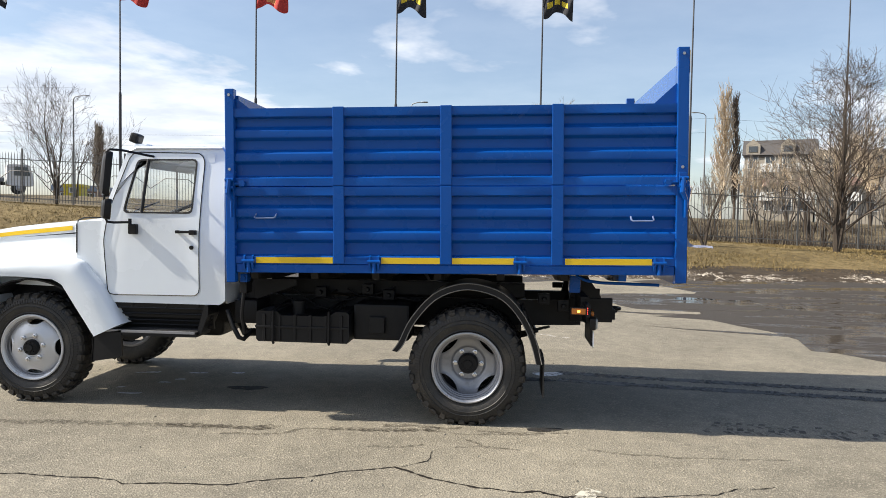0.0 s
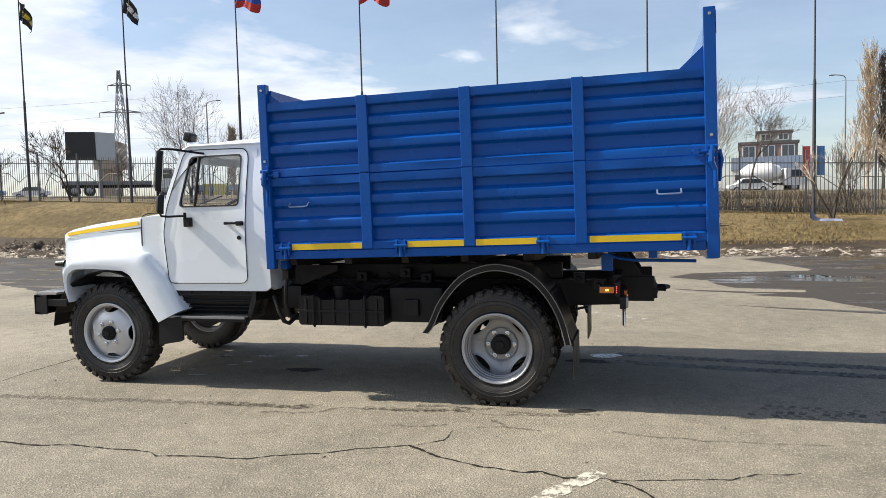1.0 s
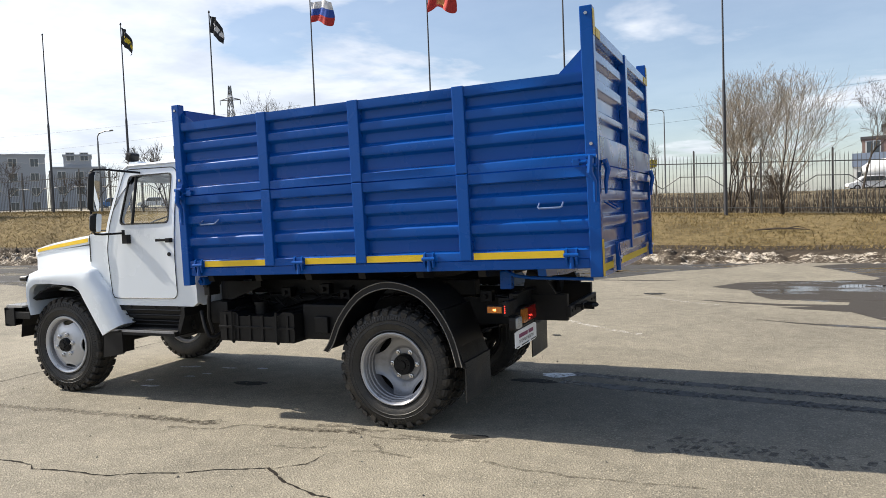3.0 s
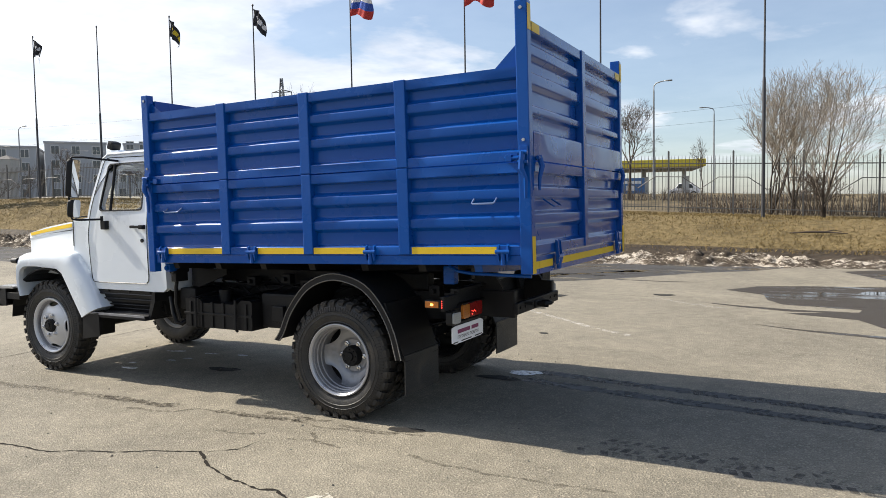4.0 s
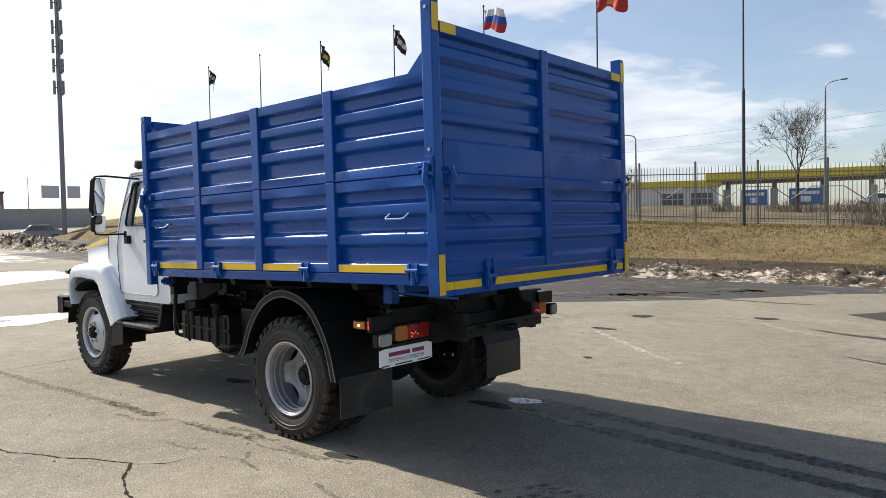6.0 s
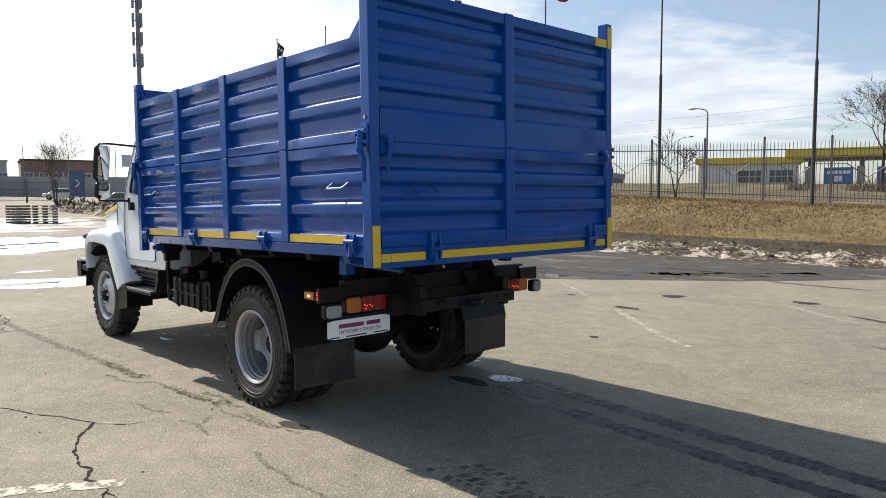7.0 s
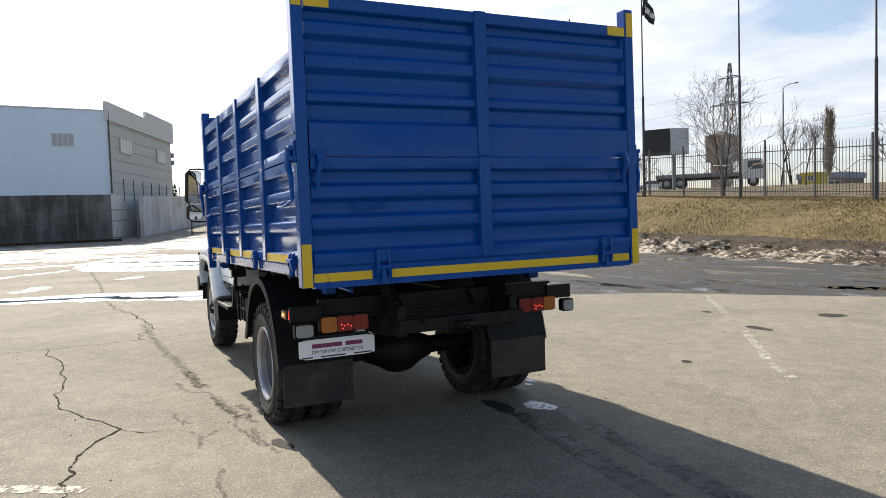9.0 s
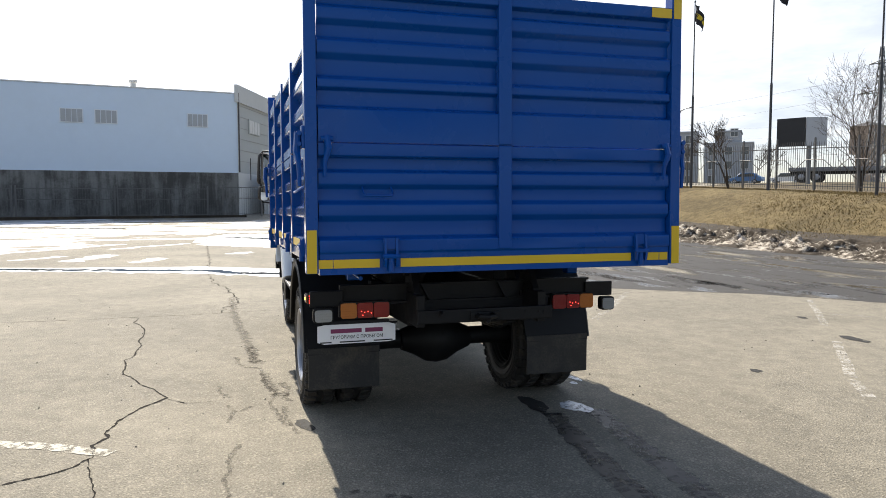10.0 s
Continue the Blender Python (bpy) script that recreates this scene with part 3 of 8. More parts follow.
def rear(u, d, z):
    return (X1 - d, u, z)


def clamp_hinge(parent, x, place, top=1.352, bottom=1.228):
    """A bolt-on hinge clamp at a board's foot."""
    bm = bmesh.new()
    for dx in (-0.034, 0.034):
        hull(bm, [[Vector(place(x + dx - 0.007, d, z)) for d, z in ((-0.004, top), (-0.022, top - 0.010), (-0.034, bottom + 0.055), (-0.022, bottom + 0.01), (-0.004, bottom + 0.02))],
                  [Vector(place(x + dx + 0.007, d, z)) for d, z in ((-0.004, top), (-0.022, top - 0.010), (-0.034, bottom + 0.055), (-0.022, bottom + 0.01), (-0.004, bottom + 0.02))]])
    a, b = Vector(place(x - 0.05, -0.026, bottom + 0.075)), Vector(place(x + 0.05, -0.026, bottom + 0.075))
    rod(bm, a, b, 0.014)
    a, b = Vector(place(x, -0.016, bottom + 0.065)), Vector(place(x, -0.016, bottom - 0.015))
    rod(bm, a, b, 0.017)
    p = [Vector(place(x + sx, -0.006, z)) for sx, z in ((-0.045, top - 0.01), (0.045, top - 0.01), (0.045, top - 0.075), (-0.045, top - 0.075))]
    q = [Vector(place(x + sx, -0.015, z)) for sx, z in ((-0.045, top - 0.01), (0.045, top - 0.01), (0.045, top - 0.075), (-0.045, top - 0.075))]
    hull(bm, [p, q])
    body_part("hinge", bm, BLUE, parent)


def pull_handle(parent, x, z, place, material, w=0.155):
    bm = bmesh.new()
    tube(bm, [place(x - w / 2, 0.048, z + 0.035), place(x - w / 2, -0.030, z - 0.018), place(x - w / 2 + 0.012, -0.038, z - 0.024), place(x + w / 2 - 0.012, -0.038, z - 0.024), place(x + w / 2, -0.030, z - 0.018), place(x + w / 2, 0.048, z + 0.035)], 0.0065, 6)
    body_part("handle", bm, material, parent, "thin handle bent from blue rod")


def tape(parent, a, b, z0, z1, place):
    bm = bmesh.new()
    hull(bm, [[Vector(place(u, -0.0015, z)) for u, z in ((a, z0), (b, z0), (b, z1), (a, z1))], [Vector(place(u, -0.0035, z)) for u, z in ((a, z0), (b, z0), (b, z1), (a, z1))]])
    body_part("reflective_strip", bm, YELLOW, parent, "yellow reflective tape")


STAKES = (-1.019, -0.172, 0.685)
for place, sgn in ((near, -1), (farside, 1)):
    for rows, name in ((UP_SIDE, "upper_side_board"), (LOW_SIDE, "lower_side_board")):
        bm = bmesh.new()
        sheet(bm, rows, X0 + 0.075, X1 - 0.085, place, (X0 + 0.07,) + STAKES + (X1 - 0.08,))
        board = body_part(name, bm, BLUE, truck, "blue pressed-steel drop side", 32)
        for sx in STAKES:
            bm = bmesh.new()
            y0, y1 = sorted((sgn * (W + 0.010), sgn * (W - 0.075)))
            box(bm, sx - 0.045, sx + 0.045, y0, y1, rows[-1][0] + 0.002, rows[0][0] + 0.006, 0.006)
            body_part("stake", bm, BLUE, board)
        if name == "lower_side_board":
            for hx in (-1.745, -0.735, 0.400, 1.450):
                clamp_hinge(board, hx, place)
            for a, b in ((-1.690, -1.068), (-0.681, -0.220), (-0.124, 0.356), (0.745, 1.398)):
                tape(board, a, b, 1.286, 1.334, place)
            pull_handle(board, -1.605, 1.668, place, HANDLE, 0.165)
            pull_handle(board, 1.320, 1.648, place, HANDLE, 0.165)
    # corner posts
    for cx0, cx1, z0, z1 in ((X0, X0 + 0.074, 1.13, 2.665), (X1 - 0.085, X1, 1.152, 2.925)):
        bm = bmesh.new()
        y0, y1 = sorted((sgn * (W + 0.012), sgn * (W - 0.058)))
        box(bm, cx0, cx1, y0, y1, z0, z1, 0.007)
        post = body_part("corner_post", bm, BLUE, truck, "blue square-tube corner post")
        for z in (z1 - 0.05, 2.03):
            c = (cx0 + cx1) / 2
            bm = bmesh.new()
            rod(bm, (c, sgn * (W + 0.010), z), (c, sgn * (W + 0.019), z), 0.012, seg=6)
            body_part("bolt", bm, STEEL, post)
        # toggle latch where the two boards meet
        lx = cx0 + 0.045
        bm = bmesh.new()
        yy = sgn * (W + 0.012)
        box(bm, lx - 0.030, lx + 0.030, *sorted((yy, yy + sgn * 0.016)), 1.86, 1.99, 0.004)
        rod(bm, (lx - 0.034, yy + sgn * 0.030, 1.945), (lx + 0.034, yy + sgn * 0.030, 1.945), 0.015)
        rod(bm, (lx - 0.034, yy + sgn * 0.030, 1.885), (lx + 0.034, yy + sgn * 0.030, 1.885), 0.013)
        tube(bm, [(lx, yy + sgn * 0.034, 1.95), (lx - 0.01, yy + sgn * 0.040, 1.84), (lx + 0.018, yy + sgn * 0.032, 1.78), (lx + 0.014, yy + sgn * 0.028, 1.65)], [0.020, 0.022, 0.015, 0.011], 8)
        body_part("latch", bm, BLUE, post, "blue toggle latch")
        bm = bmesh.new()
        s = 1 if cx0 < 0 else -1
        ex = cx1 if s > 0 else cx0
        rod(bm, (ex - s * 0.01, sgn * (W + 0.014), 1.915), (ex + s * 0.09, sgn * (W + 0.014), 1.915), 0.012)
        box(bm, min(ex + s * 0.04, ex + s * 0.085), max(ex + s * 0.04, ex + s * 0.085), *sorted((sgn * (W - 0.004), sgn * (W + 0.026))), 1.892, 1.938, 0.004)
        body_part("latch_pin", bm, BLUE, post)
    # triangular gussets at the top corners
    for gx0, gx1, zt in ((X0 + 0.072, X0 + 0.19, 2.60), (X1 - 0.083, X1 - 0.25, 2.665)):
        bm = bmesh.new()
        prism(bm, [(gx0, 2.505), (gx1, 2.512), (gx0, zt)], *sorted((sgn * (W - 0.030), sgn * (W - 0.036))))
        body_part("gusset", bm, BLUE, truck)

# front wall, floor and its rails
bm = bmesh.new()
sheet(bm, [(2.62, 0), (2.55, 0), (2.54, 0.04), (2.36, 0.04), (2.34, 0.01), (2.26, 0.01), (2.24, 0.04), (2.0, 0.04), (1.98, 0), (1.86, 0), (1.84, 0.04), (1.5, 0.04), (1.48, 0), (1.22, 0)], -W + 0.06, W - 0.06, lambda u, d, z: (X0 + 0.004 + d, u, z))
body_part("front_wall", bm, BLUE, truck, "blue corrugated front wall of the body")
bm = bmesh.new()
box(bm, X0 + 0.02, X1 - 0.09, -W + 0.06, W - 0.06, 1.228, 1.262)
body_part("body_floor", bm, BLUE)
for sgn in (-1, 1):
    bm = bmesh.new()
    y0, y1 = sorted((sgn * (W - 0.006), sgn * (W - 0.10)))
    box(bm, X0 + 0.076, X1 - 0.088, y0, y1, 1.209, 1.276, 0.006)
    body_part("floor_rail", bm, BLUE)
for cx in (-1.75, -1.25, -0.75, -0.25, 0.25, 0.75, 1.2):
    bm = bmesh.new()
    prism(bm, [(-W + 0.11, 1.226), (W - 0.11, 1.226), (W - 0.14, 1.15), (0.5, 1.11), (-0.5, 1.11), (-W + 0.14, 1.15)], cx - 0.03, cx + 0.03, "x")
    body_part("crossmember", bm, BLACK if cx < 1 else BLUE)

# tailgate
for rows, name in ((UP_GATE, "upper_tailgate"), (LOW_GATE, "lower_tailgate")):
    bm = bmesh.new()
    sheet(bm, rows, -W + 0.064, W - 0.064, rear)
    gate = body_part(name, bm, BLUE, truck, "blue pressed-steel tailgate", 32)
    bm = bmesh.new()
    box(bm, X1 - 0.05, X1 + 0.010, -0.055, 0.029, 1.276 if rows is LOW_GATE else 1.904, rows[0][0] + 0.006, 0.006)
    body_part("stake", bm, BLUE, gate)
    if rows is LOW_GATE:
        for a, b in ((-1.150, -1.062), (-1.058, -0.790), (-0.665, 0.860), (0.972, 1.065), (1.070, 1.130)):
            tape(gate, a, b, 1.180, 1.230, lambda u, d, z: (X1 - 0.012 - d, u, z))
        for hy in (-0.727, 0.916):
            clamp_hinge(gate, hy, rear, 1.36, 1.17)
        pull_handle(gate, -0.80, 1.62, rear, BLUE, 0.17)
        for hy in (-1.09, 1.09):
            bm = bmesh.new()
            rod(bm, (X1 + 0.02, hy - 0.035, 1.915), (X1 + 0.02, hy + 0.035, 1.915), 0.014)
            tube(bm, [(X1 + 0.016, hy, 1.93), (X1 + 0.034, hy + 0.01, 1.86), (X1 + 0.022, hy - 0.012, 1.78), (X1 + 0.02, hy - 0.012, 1.70)], [0.02, 0.02, 0.014, 0.009], 8)
            body_part("latch", bm, BLUE, gate)
    else:
        tape(gate, -1.135, -0.99, 2.735, 2.795, rear)
        tape(gate, 0.99, 1.135, 2.735, 2.795, rear)
for sgn in (-1, 1):
    # tape on the rear posts
    for a, b in ((1.155, 1.40), (2.735, 2.90)):
        bm = bmesh.new()
        y0, y1 = sorted((sgn * (W + 0.008), sgn * (W - 0.048)))
        box(bm, X1 + 0.0015, X1 + 0.0035, y0, y1, a, b)
        body_part("reflective_strip", bm, YELLOW, truck, "yellow reflective tape")

# ---- wheels ----


R_TYRE, AXLE_R, AXLE_F = 0.471, 0.462, 0.474


def wheel(x, y, sgn, dish, label, metal=None):
    """A tyre on a silver disc wheel. sgn: the side it faces; dish: 1 convex, -1 hollow."""
    hub = new("wheel")
    hub.parent = truck
    hub.location = (x, y, AXLE_F if dish == 1 else AXLE_R)
    hub["label"] = label
    o = sgn * 1.0
    bm = bmesh.new()
    prof = [(0.262, 0.075), (0.285, 0.100), (0.296, 0.106), (0.300, 0.112), (0.306, 0.109), (0.322, 0.117), (0.350, 0.1215), (0.354, 0.1255), (0.358, 0.1215), (0.378, 0.1205), (0.382, 0.1245), (0.386, 0.120), (0.408, 0.116), (0.430, 0.108), (0.450, 0.094), (0.456, 0.080), (0.458, 0.0), (0.456, -0.080), (0.450, -0.094), (0.430, -0.108), (0.390, -0.119), (0.330, -0.116), (0.285, -0.100), (0.262, -0.075), (0.250, 0.0), (0.262, 0.075)]
    lathe(bm, [(r, h * o) for r, h in prof], (0, 0, 0), 72)
    part("tyre", bm, RUBBER, hub, "black tyre with dusty sidewalls", 35)
    # tread lugs: heavy blocks, shoulder bars and the fine ribs pressed into the sidewall
    bm = bmesh.new()
    rnd = random.Random(int(x * 10) + 7)
    N = 34
    for i in range(N):
        for s in (-1, 1):
            a = 2 * math.pi * (i + (0.5 if s > 0 else 0)) / N
            da = 2 * math.pi / N * 0.33
            pts = []
            for rr in (0.452, R_TYRE):
                k = 0.90 if rr == R_TYRE else 1.0
                pts.append([(rr * math.cos(a + da * k * q), s * hh, rr * math.sin(a + da * k * q)) for q, hh in ((-1, 0.018), (1, 0.034), (1.25, 0.096), (-0.75, 0.096))])
            hull(bm, pts)
            long = 0.418 if i % 2 else 0.432
            pts = []
            for hh, lo, hi in ((0.094, long + 0.006, 0.469), (0.1165, long, 0.455)):
                pts.append([(rr * math.cos(a + q * da), s * hh, rr * math.sin(a + q * da)) for rr, q in ((lo, -0.6), (lo, 0.9), (hi, 1.2), (hi, -0.75))])
            hull(bm, pts)
    for i in range(110):
        a = 2 * math.pi * i / 110
        da = 0.0085 + 0.003 * rnd.random()
        lo = 0.388 - 0.006 * rnd.random()
        hull(bm, [[(rr * math.cos(a + q * da), o * hh, rr * math.sin(a + q * da)) for (rr, hh), q in (((lo, 0.118 + e), -1), ((lo, 0.118 + e), 1), ((0.418, 0.111 + e), 1), ((0.418, 0.111 + e), -1))] for e in (0.0, 0.0055)])
    for i in range(5):
        # raised moulded marks, too worn to read
        a = 0.55 + 0.085 * i
        hull(bm, [[(rr * math.cos(a + q * 0.028), o * hh, rr * math.sin(a + q * 0.028)) for rr, q in ((0.330, -1), (0.330, 1), (0.348, 1), (0.348, -1))] for hh in (0.117, 0.1235)])
    tagged(part("tread", bm, TREAD, hub, "deep block tread"), kind="stuff")
    # rim: barrel, flange and lock ring
    bm = bmesh.new()
    lathe(bm, [(r, h * o) for r, h in ((0.284, 0.098), (0.287, 0.108), (0.283, 0.115), (0.276, 0.116), (0.270, 0.110), (0.264, 0.108), (0.258, 0.100), (0.256, 0.088), (0.262, 0.080), (0.268, 0.08), (0.284, 0.098))], (0, 0, 0), 64)
    part("rim", bm, metal or SILVER, hub, "" if metal is BLACK else "silver-painted rim", 30)
    bm = bmesh.new()
    lathe(bm, [(r, h * o) for r, h in ((0.257, 0.086), (0.250, 0.083), (0.246, 0.070), (0.245, 0.060), (0.237, 0.056), (0.236, 0.046), (0.244, 0.042), (0.243, 0.012), (0.235, 0.008), (0.234, -0.004), (0.242, -0.008), (0.240, -0.09), (0.256, -0.098), (0.27, -0.105), (0.286, -0.10), (0.286, -0.09), (0.266, -0.06), (0.256, 0.0), (0.262, 0.07), (0.257, 0.086))], (0, 0, 0), 64)
    part("barrel", bm, BLACK if metal is BLACK else GRIMY, hub, "" if metal is BLACK else "grimy grey rim barrel", 30)
    # disc with four half-moon hand holes
    if dish == 1:
        face = [(0.060, 0.104), (0.080, 0.104), (0.084, 0.110), (0.128, 0.110), (0.150, 0.103), (0.172, 0.094), (0.200, 0.084), (0.222, 0.072), (0.246, 0.050)]
    else:
        face = [(0.060, -0.102), (0.128, -0.102), (0.133, -0.098), (0.139, -0.090), (0.145, -0.086), (0.160, -0.082), (0.195, -0.074), (0.220, -0.060), (0.244, -0.030)]
    bm = bmesh.new()
    seg, off = 96, (0.0 if dish == 1 else math.pi / 4)
    deep, wide = (0.050, radians(19)) if dish == 1 else (0.056, radians(24))
    rr_, hh_ = [r for r, _ in face], [h for _, h in face]
    grids = []
    for back in (0.0, -0.010):
        grid = []
        for i in range(seg):
            th = 2 * math.pi * i / seg
            gap = min(abs((th - off - q * math.pi / 2 + math.pi) % (2 * math.pi) - math.pi) for q in range(4))
            edge = 0.244 - (deep * math.sqrt(1 - (gap / wide) ** 2) if gap < wide else 0.0)
            col = []
            for k in range(17):
                r = 0.06 + (edge - 0.06) * k / 16
                # the rim of each hand hole is pressed outwards a little
                lipz = 0.006 * smooth01((k - 13) / 3) if gap < wide else 0.0
                col.append(bm.verts.new((r * math.cos(th), (float(np.interp(r, rr_, hh_)) + back + lipz) * o, r * math.sin(th))))
            grid.append(col)
        grids.append(grid)
    for grid in grids:
        for i in range(seg):
            j = (i + 1) % seg
            for k in range(16):
                bm.faces.new((grid[i][k], grid[j][k], grid[j][k + 1], grid[i][k + 1]))
    for i in range(seg):
        j = (i + 1) % seg
        bm.faces.new((grids[0][i][16], grids[0][j][16], grids[1][j][16], grids[1][i][16]))
    part("wheel_disc", bm, metal or DULLSILVER, hub, "" if metal is BLACK else "silver disc with four hand holes", 25)
    h0 = face[1][1] + (0.006 if dish == 1 else 0.0)
    bm = bmesh.new()
    tube(bm, [(0, (h0 - 0.004) * o, 0), (0, (h0 + 0.018) * o, 0), (0, (h0 + 0.020) * o, 0), (0, (h0 + 0.030) * o, 0)], [0.0225, 0.0205, 0.012, 0.010], 6)
    nut = part("wheel_nut", bm, NUTMETAL, hub)
    for i in range(6):
        a = 2 * math.pi * (i + (0.2 if dish == 1 else 0.0)) / 6
        ob = nut if i == 0 else new("wheel_nut", nut.data)
        ob.parent = hub
        ob.location = (0.108 * math.cos(a), 0, 0.108 * math.sin(a))
    bm = bmesh.new()
    top = h0 + (0.030 if dish == 1 else 0.060)
    rh = 0.070 if dish == 1 else 0.084
    lathe(bm, [(0.001, (h0 - 0.05) * o), (rh, (h0 - 0.05) * o), (rh, (h0 + 0.004) * o), (rh * 0.95, (top - 0.012) * o), (rh * 0.86, top * o), (rh * 0.45, top * o), (rh * 0.40, (top + 0.012) * o), (0.001, (top + 0.012) * o)], (0, 0, 0), 28)
    for i in range(8):
        a = 2 * math.pi * i / 8
        rod(bm, (rh * 0.66 * math.cos(a), (top - 0.002) * o, rh * 0.66 * math.sin(a)), (rh * 0.66 * math.cos(a), (top + 0.008) * o, rh * 0.66 * math.sin(a)), 0.007, seg=6)
    part("hub", bm, BLACK, hub, "black bolted hub", 40)
    return hub


for s in (-1, 1):
    wheel(-3.77, s * 0.815, s, 1, "front wheel on a silver disc", PALESILVER)
    wheel(0.0, s * 0.985, s, -1, "outer rear twin wheel with a hollow silver disc")
    # black instead of silver: shade between the twin wheels put into the colour
    wheel(0.0, s * 0.705, -s, -1, "inner rear twin wheel, painted black for the shade behind the outer disc", BLACK)

# ---- frame, axles and running gear ----
for s in (-1, 1):
    bm = bmesh.new()
    y0, y1 = sorted((s * 0.38, s * 0.45))
    prism(bm, [(-4.45, 0.70), (-4.45, 0.86), (-3.2, 0.93), (0.95, 0.95), (0.95, 0.74), (-0.3, 0.70), (-3.2, 0.68)], y0, y1)
    part("frame_rail", bm, BLACK, truck)
    bm = bmesh.new()
    y0, y1 = sorted((s * 0.36, s * 0.47))
    box(bm, -1.8, 0.46, y0, y1, 0.965, 1.09, 0.008)
    part("subframe_rail", bm, BLACK, truck)
    # leaf springs
    for cx, half_len, z in ((-3.77, 0.62, 0.60), (0.0, 0.68, 0.62)):
        bm = bmesh.new()
        for k in range(6):
            hl = half_len * (1 - 0.14 * k)
            pts = []
            for q in np.linspace(-1, 1, 9):
                pts.append((cx + q * hl, s * 0.50, z - 0.016 * k + 0.10 * (q * hl / half_len) ** 2))
            rings = [[(px, py - 0.035, pz), (px, py + 0.035, pz), (px, py + 0.035, pz + 0.013), (px, py - 0.035, pz + 0.013)] for px, py, pz in pts]
            hull(bm, rings)
        part("leaf_spring", bm, BLACK, truck)
    bm = bmesh.new()
    rod(bm, (-3.77, s * 0.9, 0.474), (-3.77, s * 0.86, 0.474), 0.07, 0.10, 20)
    rod(bm, (-3.77, s * 0.84, 0.474), (-3.77, s * 0.70, 0.474), 0.20, 0.215, 28)
    part("brake_drum", bm, BLACK, truck)
bm = bmesh.new()
tube(bm, [(0, -0.86, 0.462), (0, -0.35, 0.462), (0, 0.35, 0.462), (0, 0.86, 0.462)], 0.075, 16)
lathe(bm, [(0.001, -0.30), (0.085, -0.29), (0.13, -0.18), (0.185, -0.09), (0.20, 0.0), (0.185, 0.09), (0.13, 0.18), (0.085, 0.29), (0.001, 0.30)], (0.03, 0, 0.462), 24, "y")
rod(bm, (-0.02, 0, 0.50), (-0.36, 0, 0.55), 0.14, 0.07, 18)
part("rear_axle", bm, BLACK, truck, "black rear axle with differential housing", 40)
bm = bmesh.new()
tube(bm, [(-3.77, -0.8, 0.487), (-3.77, -0.55, 0.42), (-3.77, 0.55, 0.42), (-3.77, 0.8, 0.487)], 0.05, 12)
part("front_axle", bm, BLACK, truck, smooth=40)
bm = bmesh.new()
rod(bm, (-2.7, 0, 0.68), (-0.36, 0, 0.56), 0.045, seg=14)
part("drive_shaft", bm, BLACK, truck, smooth=40)
bm = bmesh.new()
box(bm, -3.1, -2.35, -0.24, 0.24, 0.50, 0.92, 0.05)
rod(bm, (-2.4, 0, 0.7), (-2.15, 0, 0.7), 0.12, 0.08, 14)
part("gearbox", bm, BLACK, truck)
for cx in (-4.3, -2.2, -1.0, 0.45, 0.92):
    bm = bmesh.new()
    box(bm, cx - 0.04, cx + 0.04, -0.40, 0.40, 0.76, 0.90, 0.01)
    part("frame_crossmember", bm, BLACK, truck)
# tipping ram and its cradle
bm = bmesh.new()
rod(bm, (-0.9, 0, 0.82), (-0.45, 0, 1.10), 0.13, 0.11, 18)
box(bm, -1.02, -0.72, -0.36, 0.36, 0.72, 0.80, 0.01)
part("tipping_ram", bm, BLACK, truck, smooth=40)
# ribbed battery and fuel boxes under the body
bm = bmesh.new()
prism(bm, [(-1.75, 0.60), (-1.00, 0.60), (-0.985, 0.63), (-0.985, 0.84), (-1.01, 0.86), (-1.10, 0.86), (-1.16, 0.82), (-1.55, 0.82), (-1.60, 0.855), (-1.755, 0.855), (-1.77, 0.84), (-1.77, 0.62)], -0.965, -0.50)
tank = part("fuel_tank", bm, PLASTIC, truck, "black ribbed plastic tank")
for cx in np.linspace(-1.70, -1.05, 6):
    bm = bmesh.new()
    box(bm, cx - 0.012, cx + 0.012, -0.978, -0.955, 0.605, 0.83, 0.004)
    part("rib", bm, PLASTIC, tank)
bm = bmesh.new()
box(bm, -1.775, -0.98, -0.980, -0.955, 0.715, 0.735, 0.004)
part("waist_band", bm, PLASTIC, tank)
for cx in (-1.62, -1.15):
    bm = bmesh.new()
    tube(bm, [(cx, -0.97, 0.59), (cx, -0.99, 0.61), (cx, -0.99, 0.86), (cx, -0.90, 0.88), (cx, -0.45, 0.90)], 0.012, 6)
    part("tank_strap", bm, BLACK, truck)
bm = bmesh.new()
rod(bm, (-1.46, -0.78, 0.82), (-1.46, -0.78, 0.90), 0.055, seg=16)
rod(bm, (-1.46, -0.78, 0.90), (-1.46, -0.78, 0.925), 0.062, seg=16)
part("filler_cap", bm, BLACK, truck, smooth=40)
bm = bmesh.new()
box(bm, -0.97, -0.50, -0.86, -0.48, 0.62, 0.92, 0.02)
box(bm, -0.83, -0.70, -0.90, -0.86, 0.68, 0.82, 0.01)
part("battery_box", bm, BLACK, truck)
for s in (1,):
    bm = bmesh.new()
    rod(bm, (-1.9, 0.78, 0.72), (-0.75, 0.78, 0.72), 0.20, seg=24)
    part("air_tank", bm, BLACK, truck, smooth=40)
